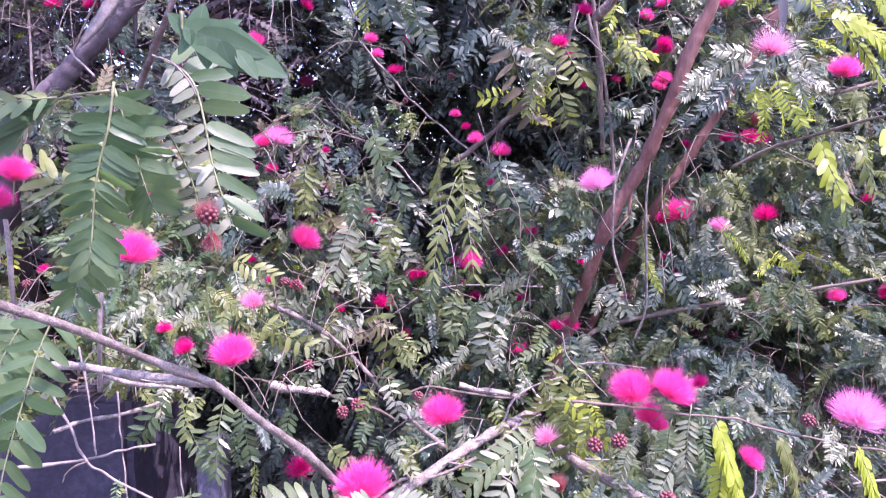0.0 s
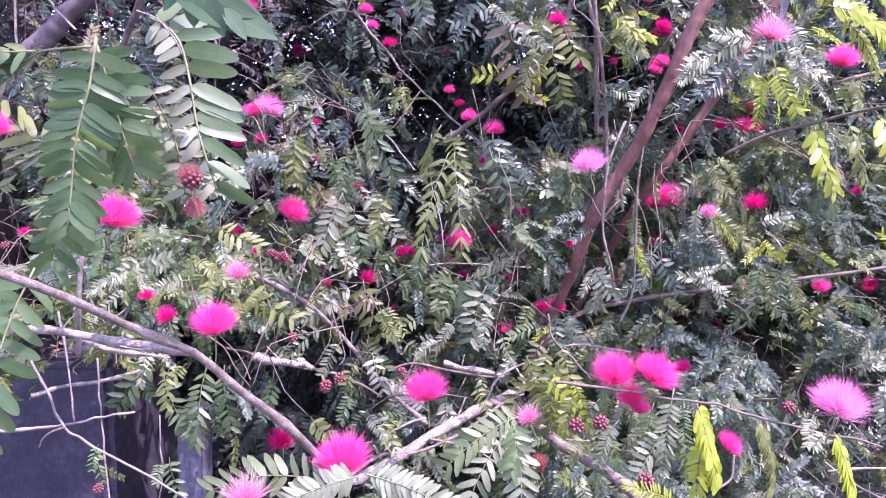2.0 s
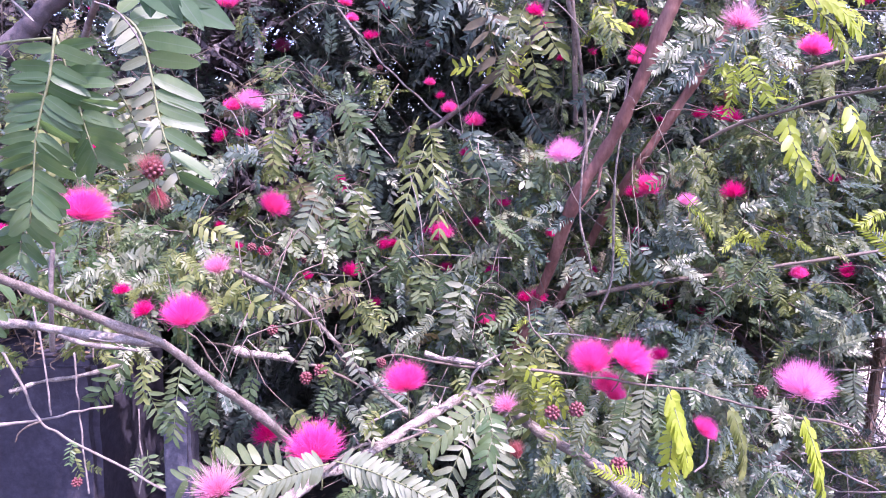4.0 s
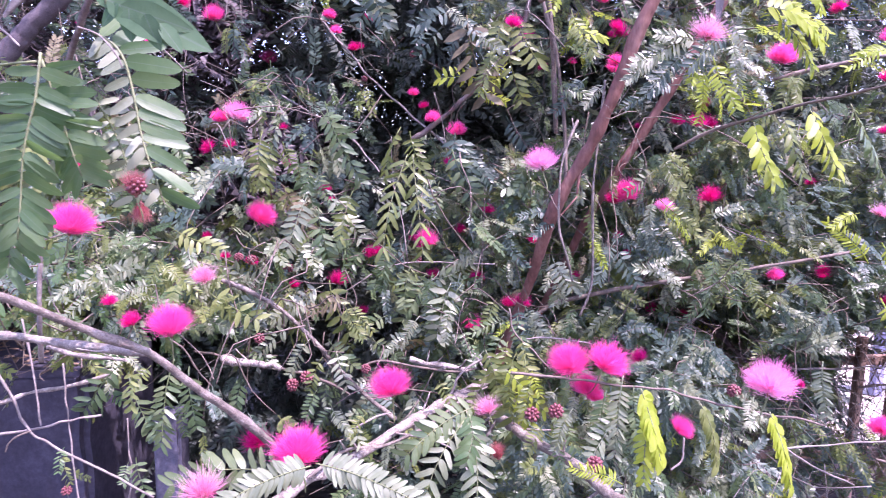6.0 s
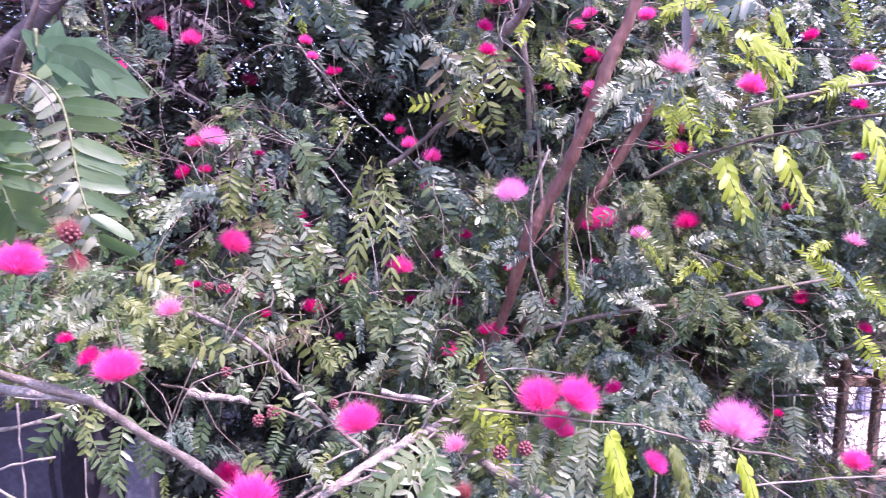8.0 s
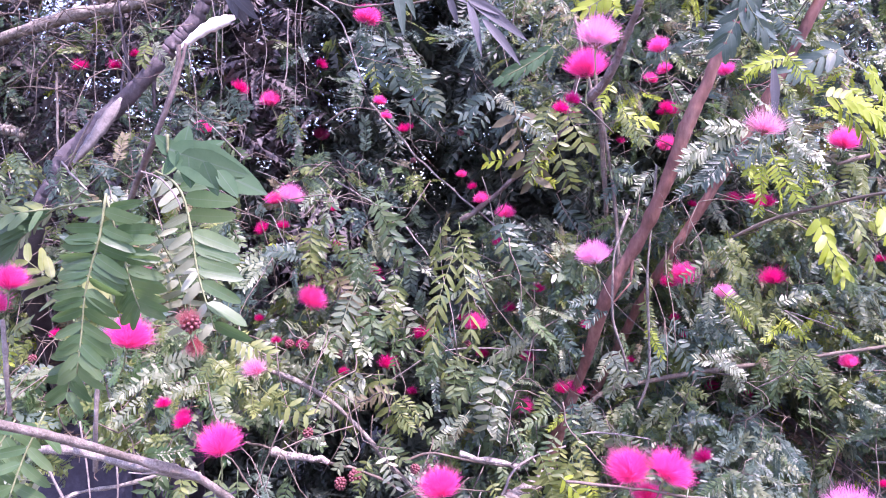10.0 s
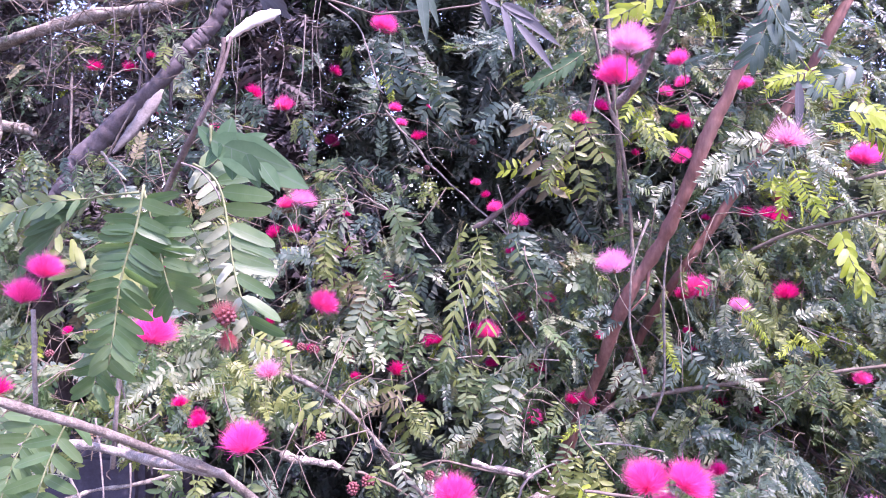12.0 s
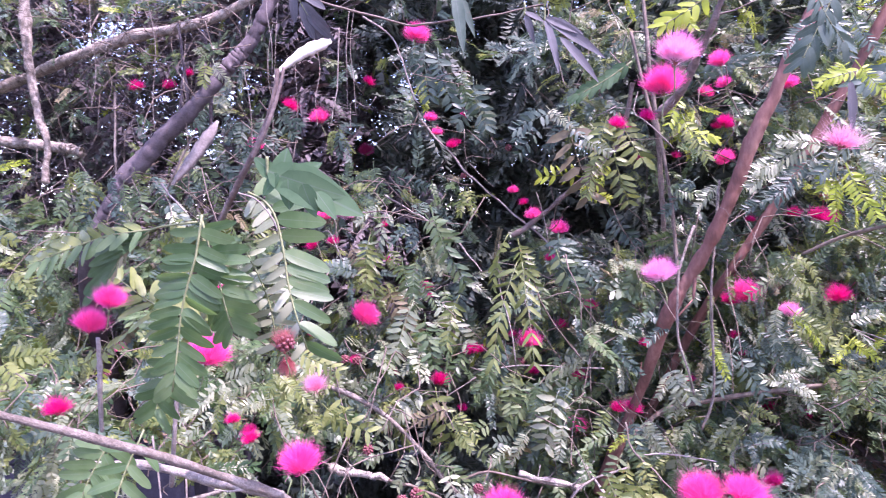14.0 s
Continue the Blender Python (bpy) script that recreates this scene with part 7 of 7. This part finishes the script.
def twig_with_leaves(rng, root, way, length, leaves, size, out, stems, pick):
    """A thin arching twig with pairs of feathers, appended to the lists."""
    way = way / np.linalg.norm(way)
    sag = np.array([0, 0, -1.0]) * rng.uniform(0.1, 0.5) * length
    pts = [root + way * length * u + sag * u * u + rng.normal(0, 0.012, 3) for u in (0, 0.35, 0.7, 1.0)]
    stems.append(tube(pts, 0.0015, 0.0008, 4, 7))
    line = smooth_line(pts, 20)
    for k in range(leaves):
        i = int(19 * (0.15 + 0.85 * k / max(1, leaves - 1)))
        at = line[i]
        tangent = line[min(19, i + 1)] - line[max(0, i - 1)]
        tangent /= np.linalg.norm(tangent) + 1e-9
        out_way = np.cross(tangent, rng.normal(0, 1, 3))
        out_way /= np.linalg.norm(out_way) + 1e-9
        kind = pick(at, rng)
        lead = out_way + 0.6 * tangent + np.array([0, -0.35, -0.15])
        lead /= np.linalg.norm(lead)
        normal = np.array([rng.normal(0, 0.45), -0.55 + rng.normal(0, 0.4), 0.75 + rng.normal(0, 0.3)])
        for side in (-1, 1):
            spread = np.cross(lead, normal)
            spread /= np.linalg.norm(spread) + 1e-9
            d = lead + side * rng.uniform(0.35, 0.7) * spread + np.array([0, 0, -rng.uniform(0.1, 0.6)])
            d /= np.linalg.norm(d)
            L = size * rng.uniform(0.7, 1.2)
            out.append((kind, at + d * 0.012, at + d * (0.012 + L), normal + rng.normal(0, 0.2, 3)))


def grow(rng, count, place, size, pick, leaves=(4, 8), reach=(0.12, 0.3)):
    out, stems = [], []
    made = 0
    while made < count:
        root = place(rng)
        if root is None:
            continue
        way = np.array([rng.normal(0, 0.7), -0.7 + rng.normal(0, 0.5), rng.normal(0.15, 0.6)])
        twig_with_leaves(rng, root, way, rng.uniform(*reach), int(rng.integers(*leaves)), size, out, stems, pick)
        made += 1
    return out, stems


def fineness(p):
    """The share of finely divided feathers: most of them towards the sunny side and deep in the shrub."""
    return 0.3 + 0.6 * min(1.0, max(0.0, (p[0] + 0.1) / 0.5)) + 0.35 * min(1.0, max(0.0, (p[1] - 1.6) / 0.5)) + (0.4 if p[2] > 1.72 else 0.25 if p[1] < 1.3 else 0.0)


def leaves_mesh(name, entries, mat, rng, forms, fine_forms=None):
    """Many feathers as one mesh."""
    vs, fs, at = [], [], 0
    for base, tip, normal in entries:
        finely = fine_forms is not None and rng.random() < fineness(base)
        v, f = (fine_forms if finely else forms)[int(rng.integers(0, len(forms)))]
        y = tip - base
        L = np.linalg.norm(y) * (1.15 if finely else 1.0)
        y = y / np.linalg.norm(y)
        z = normal - y * (normal @ y)
        z /= np.linalg.norm(z) + 1e-9
        x = np.cross(y, z)
        w = rng.uniform(0.85, 1.2)
        vs.append(base + L * (v[:, :1] * x * w + v[:, 1:2] * y + v[:, 2:] * z))
        fs.append(f + at)
        at += len(v)
    return mesh_of(name, np.concatenate(vs), np.concatenate(fs), mat)


def pick_front(p, rng):
    r = rng.random()
    right = min(1.0, max(0.0, (p[0] - 0.35) / 0.8))
    if r < 0.012 + 0.045 * right:
        return "yellow"
    if r < 0.17 and r > 0.135:
        return "brown"
    # upper middle: dusk leaves stand in for the shade there
    if r > 0.2 and -0.5 < p[0] < 0.15 and p[2] > 1.7:
        return "dusk" if r < 0.75 else "green"
    if r < (0.23 if p[0] < 0.05 else 0.28):
        return "olive"
    if r < (0.34 if p[0] < 0.1 else 0.4):
        return "pale"
    if r < 0.62 + 0.1 * right:
        return "dusk"
    return "green"


def place_front(rng):
    x, z = rng.uniform(-1.9, 2.3), rng.uniform(0.25, 2.35)
    front = 1.42 - 0.22 * min(1.0, max(0.0, (1.3 - z) / 0.4)) + 0.3 * lump(x, 0, z, 2.2, 4) + 0.12 * abs(x - 0.2)
    if z > 1.72 and -0.75 < x < 0.22:
        front += 0.3
        if rng.random() < 0.68:
            return None
    y = front + rng.exponential(0.3)
    p = np.array([x, y, z])
    if y > 2.6 or in_hollow(p) or x > 0.52 * y and z > 1.6 and rng.random() < 0.45:
        return None
    if x < -0.1 and z < 1.16 - 0.12 * (y - 1.4) and y < 2.3 and rng.random() < 0.97:
        return None
    if x > 0.7 * y + 0.05 and z < 0.95 and rng.random() < 0.86:
        return None
    return p


def place_back(rng):
    x, z = rng.uniform(-3.1, 3.3), 3.4 * rng.random() ** 0.8
    y = rng.uniform(2.2, 3.5)
    if x > 0.7 * y + 0.05 and z < 0.95 and rng.random() < 0.98:
        return None
    if x > 0.5 * y and z > 1.7 and rng.random() < 0.4 or x > 0.78 * y and rng.random() < 0.7:
        return None
    if lump(x, y, z, 2.6, 9) < (-0.55 if z < 2.3 else -0.4) and z > 1.3:
        return None
    if x < -0.9 and z > 1.3 and rng.random() < (0.42 if x < -1.1 and z > 2.05 else 0.2):
        return None
    return np.array([x, y, z])


def place_far(rng):
    x, y, z = rng.uniform(-4.2, 3.6), rng.uniform(3.4, 4.3), rng.uniform(0.4, 4.0)
    if x > 0.5 * y and z > 1.7 and rng.random() < 0.6 or x > 0.7 * y and rng.random() < 0.6:
        return None
    if x < -1.3 and z > 2.2 and rng.random() < 0.15 or x > 0.66 * y and z < 1.25 or z > 1.8 and lump(x, 0, z, 3.0, 19) < -0.3:
        return None
    return np.array([x, y, z])


def place_top(rng):
    x, y, z = rng.uniform(-2.2, 2.6), rng.uniform(1.35, 2.9), rng.uniform(2.25, 2.9)
    # mostly unseen leaf roof, kept dense at one patch to shade leaves below
    if y < 2.0 and not (-0.3 < x < 0.35 and z > 2.45) and lump(x, y, z, 1.8, 15) < -0.02 or in_hollow((x, y, z)):
        return None
    return np.array([x, y, z])


def place_low(rng):
    x, y, z = rng.uniform(-1.1, -0.05), rng.uniform(0.98, 1.4), rng.uniform(1.14, 1.36)
    return np.array([x, y, z])


def place_mid(rng):
    x, y, z = rng.uniform(0.1, 1.5), rng.uniform(1.45, 2.1), rng.uniform(0.95, 1.6)
    return None if in_hollow((x, y, z)) else np.array([x, y, z])


def place_side(rng):
    x, y, z = rng.uniform(0.5, 1.45), rng.uniform(1.25, 1.85), rng.uniform(0.72, 1.25)
    if x > 0.66 * y + 0.05 and z < 0.98 or x > 0.78 and z < 0.88:
        return None
    return np.array([x, y, z])


def place_fence(rng):
    return np.array([rng.uniform(1.15, 1.85), rng.uniform(1.55, 2.15), rng.uniform(0.5, 1.0)])


def pick_low(p, rng):
    return ("pale", "olive", "green", "green", "fresh", "olive", "dusk")[int(rng.integers(0, 7)) if rng.random() < 0.9 else 0]


# unseen twigs overhead, added to throw dappled shade on the near leaves
def place_unseen_overhang(rng):
    return np.array([rng.uniform(-0.32, -0.1), rng.uniform(0.25, 0.5), rng.uniform(2.2, 2.35)])


FILL = np.random.default_rng(77)
front_leaves, front_stems = grow(FILL, 1120, place_front, 0.067, pick_front)
top_leaves, top_stems = grow(FILL, 150, place_top, 0.07, pick_front)
low_leaves, low_stems = grow(FILL, 100, place_low, 0.055, pick_low, (4, 8), (0.08, 0.2))
mid_leaves, mid_stems = grow(FILL, 380, place_mid, 0.06, lambda p, rng: ("green", "dusk", "pale", "green", "dusk", "olive")[int(rng.integers(0, 6))], (4, 8), (0.1, 0.22))
side_leaves, side_stems = grow(FILL, 230, place_side, 0.06, lambda p, rng: ("pale", "dusk", "pale", "dusk", "green", "dusk", "dusk")[int(rng.integers(0, 7))], (4, 8), (0.1, 0.22))
fence_leaves, fence_stems = grow(FILL, 60, place_fence, 0.05, lambda p, rng: ("olive", "green", "dusk", "pale", "olive")[int(rng.integers(0, 5))], (2, 5), (0.08, 0.2))
over_leaves, over_stems = grow(FILL, 7, place_unseen_overhang, 0.09, pick_front, (4, 7), (0.08, 0.18))
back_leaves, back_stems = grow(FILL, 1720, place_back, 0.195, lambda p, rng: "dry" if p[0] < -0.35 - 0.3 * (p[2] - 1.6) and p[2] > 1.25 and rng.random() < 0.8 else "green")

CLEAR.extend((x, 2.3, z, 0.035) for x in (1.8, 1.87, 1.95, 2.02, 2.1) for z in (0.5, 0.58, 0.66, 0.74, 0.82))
# mean position of the camera; sightlines to the cleared places start here
VIEWPOINT = np.array([0.03, 0.0, 1.53])


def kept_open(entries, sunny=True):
    """Leaves out the feathers between the camera's mean viewpoint and flowers, stems and leaves that stand free, or
    between the sun and a lit flower.
    """
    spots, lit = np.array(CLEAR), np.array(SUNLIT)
    ways = VIEWPOINT - spots[:, :3]
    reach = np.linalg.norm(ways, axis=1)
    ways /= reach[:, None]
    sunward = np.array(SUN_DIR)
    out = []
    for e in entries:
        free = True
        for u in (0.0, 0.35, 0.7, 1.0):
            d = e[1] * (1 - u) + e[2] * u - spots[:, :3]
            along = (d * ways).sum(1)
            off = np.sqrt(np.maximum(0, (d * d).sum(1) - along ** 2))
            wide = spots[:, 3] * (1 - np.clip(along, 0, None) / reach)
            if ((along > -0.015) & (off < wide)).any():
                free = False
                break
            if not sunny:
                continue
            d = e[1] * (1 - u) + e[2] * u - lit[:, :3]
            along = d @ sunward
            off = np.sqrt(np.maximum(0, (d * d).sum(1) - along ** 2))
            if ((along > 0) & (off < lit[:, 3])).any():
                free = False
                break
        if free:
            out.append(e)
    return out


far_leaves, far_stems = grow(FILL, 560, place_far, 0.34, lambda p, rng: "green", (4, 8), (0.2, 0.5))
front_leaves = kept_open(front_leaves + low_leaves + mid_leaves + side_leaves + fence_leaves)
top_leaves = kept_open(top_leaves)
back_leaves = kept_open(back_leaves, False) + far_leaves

rest = [e for e in front_leaves if e[0] != "yellow" or e[1][1] > 1.3] + top_leaves + over_leaves
for kind in LEAF:
    some = [(b, t, n) for k, b, t, n in rest if k == kind]
    if some:
        ob = child("foliage", leaves_mesh("foliage", some, LEAF[kind], FILL, MASS, FINELY), shrub, Matrix())
        tagged(ob, {"green": "dense mid-green feathered leaves", "olive": "olive-green feathered leaves", "yellow": "young yellow-green leaves", "pale": "pale glossy leaves", "dusk": "blue-green leaves with shade put into their colour", "fresh": "fresh green leaves", "brown": "withered brownish leaves", "broad": "broad green leaves", "violet": "violet-grey leaves"}[kind], kind="stuff")
ob = child("twig_growth", mesh_of("twig_growth", *join(front_stems + low_stems + mid_stems + side_stems + fence_stems + top_stems + over_stems), BARK["twig"]), shrub, Matrix())
tagged(ob, "thin brown leaf-bearing twigs", kind="stuff")
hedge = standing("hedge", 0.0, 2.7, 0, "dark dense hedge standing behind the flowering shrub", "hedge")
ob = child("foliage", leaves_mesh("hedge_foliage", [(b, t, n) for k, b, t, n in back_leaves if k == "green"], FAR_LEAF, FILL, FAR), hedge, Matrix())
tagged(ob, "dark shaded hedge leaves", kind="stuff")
ob = child("foliage", leaves_mesh("hedge_backing_foliage", [(b, t, n) for k, b, t, n in back_leaves if k == "dry"], BACKING_LEAF, FILL, FAR), hedge, Matrix())
tagged(ob, "dark brown-violet leaves added as shade behind the bare twigs", kind="stuff")
ob = child("twig_growth", mesh_of("hedge_twigs", *join(back_stems[::4]), BARK["shaded"]), hedge, Matrix())
tagged(ob, "tangled thin hedge twigs", kind="stuff")


# ---- things behind and below ----
def tangle(rng, owner, count, lo, hi, kind, label, length=(0.15, 0.5)):
    """Dry criss-crossing twigs."""
    pieces = []
    for _ in range(count):
        p = np.array([rng.uniform(lo[k], hi[k]) for k in range(3)])
        d = rng.normal(0, 1, 3) * np.array([1, 0.6, 0.9])
        d /= np.linalg.norm(d)
        L = rng.uniform(*length)
        pts = [p + d * L * u + rng.normal(0, 0.012 + 0.06 * L, 3) for u in (0, 0.4, 0.7, 1)]
        r = rng.uniform(0.0005, 0.0017)
        pieces.append(tube(pts, r, r * 0.5, 4, 8))
    ob = child("twig_growth", mesh_of("twig_tangle", *join(pieces), BARK[kind]), owner, Matrix())
    return tagged(ob, label, kind="stuff")


TANGLE = np.random.default_rng(55)
tangle(TANGLE, shrub, 380, (0.75, 1.3, 0.35), (2.15, 2.2, 1.0), "twig", "criss-crossing thin brown twigs low in the shrub")
tangle(TANGLE, shrub, 150, (0.65, 1.05, 0.4), (1.8, 1.8, 0.92), "dead", "dry pale twigs low in the shrub")
tangle(TANGLE, limb_tree, 260, (-2.6, 1.9, 1.35), (-0.75, 2.6, 2.5), "shaded", "fine bare twigs of the tree")
tangle(TANGLE, limb_tree, 130, (-2.2, 1.7, 1.4), (-0.6, 2.4, 2.4), "dead", "dry pale twigs of the tree")
tangle(TANGLE, shrub, 60, (-0.9, 1.2, 0.95), (1.3, 2.0, 2.2), "dead", "dry pale twigs inside the shrub", (0.05, 0.2))
tangle(TANGLE, shrub, 150, (-0.9, 1.2, 0.75), (1.3, 1.9, 2.15), "twig", "thin brown twigs inside the shrub", (0.06, 0.26))

block = tagged(new("concrete_block"), "low weathered concrete block beside the shrub, darkened to violet-grey for shade", "concrete block")
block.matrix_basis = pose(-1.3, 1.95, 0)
child("body", slab("block_body", (-1.75, 1.72, 0.3), (-0.9, 2.2, 0.89), SHADE_CONCRETE, 0.02, 5, 0.012), block, Matrix())
child("plinth", slab("block_plinth", (-1.85, 1.64, -0.05), (-0.84, 2.28, 0.3), SHADE_CONCRETE, 0.02, 5, 0.012), block, Matrix())
stone_post = tagged(new("concrete_post", slab("concrete_post", (-0.69, 1.66, -0.05), (-0.615, 1.735, 0.79), POST_CONCRETE, 0.008, 3, 0.003)), "square grey concrete post under the branches", "post")

fence = standing("wooden_fence", 1.95, 2.32, 0, "dark wooden fence behind the shrub", "fence")
for x, top in ((1.835, 0.835), (1.98, 0.785), (2.6, 0.9), (1.0, 0.84), (1.43, 0.82)):
    child("post", slab("fence_post", (x - 0.0145, 2.31, -0.05), (x + 0.0145, 2.345, top), WOOD, 0.004, 2, 0.004), fence, Matrix())
for z0, z1 in ((0.705, 0.743), (0.3, 0.338)):
    child("rail", slab("fence_rail", (0.9, 2.35, z0), (3.4, 2.395, z1), WOOD, 0.006, 3, 0.004), fence, Matrix())
for part_of in fence.children:
    part_of.matrix_basis = fence.matrix_basis.inverted()

screen = standing("slatted_screen", 3.9, 3.72, 0, "blue-grey painted slatted screen beyond the path", "screen")
for k in range(4):
    child("slat", slab("screen_slat", (3.0, 3.7, 0.46 + 0.068 * k), (4.8, 3.73, 0.508 + 0.068 * k), SLAT_PAINT, 0.004), screen, Matrix.Identity(4))
for x in (3.05, 4.0, 4.75):
    child("post", slab("screen_post", (x - 0.03, 3.735, -0.05), (x + 0.03, 3.795, 0.76), SLAT_PAINT, 0.005), screen, Matrix.Identity(4))


def litter(rng, count, span=(-2, 2.5, 0.6, 3.2), top=None):
    vs, fs, at = [], [], 0
    for _ in range(count):
        v = leaflet(rng.uniform(0.02, 0.05), rng.uniform(0.01, 0.02), rng.uniform(-0.4, 0.4), rng.uniform(-0.3, 0.3))
        a = rng.uniform(0, 6.283)
        c, s = math.cos(a), math.sin(a)
        x, y = rng.uniform(*span[:2]), rng.uniform(*span[2:])
        h = 0.05 * noise.noise((x * 1.7, y * 1.7, 0)) + 0.02 * noise.noise((x * 7, y * 7, 3)) + 0.012 if top is None else top + rng.uniform(0.004, 0.016)
        vs.append(np.stack([c * v[:, 0] - s * v[:, 1] + x, s * v[:, 0] + c * v[:, 1] + y, v[:, 2] + h], 1))
        fs.append(LEAFLET_TRIS + at)
        at += 8
    return mesh_of("leaf_litter", np.concatenate(vs), np.concatenate(fs), LITTER)


tagged(new("leaf_litter", litter(TANGLE, 2500)), "dry brown fallen leaves on the soil", "leaf litter", kind="stuff")
tagged(new("leaf_litter", litter(TANGLE, 260, (-1.7, -0.93, 1.75, 2.15), 0.89)), "dry leaves lying on the concrete block", "leaf litter", kind="stuff")
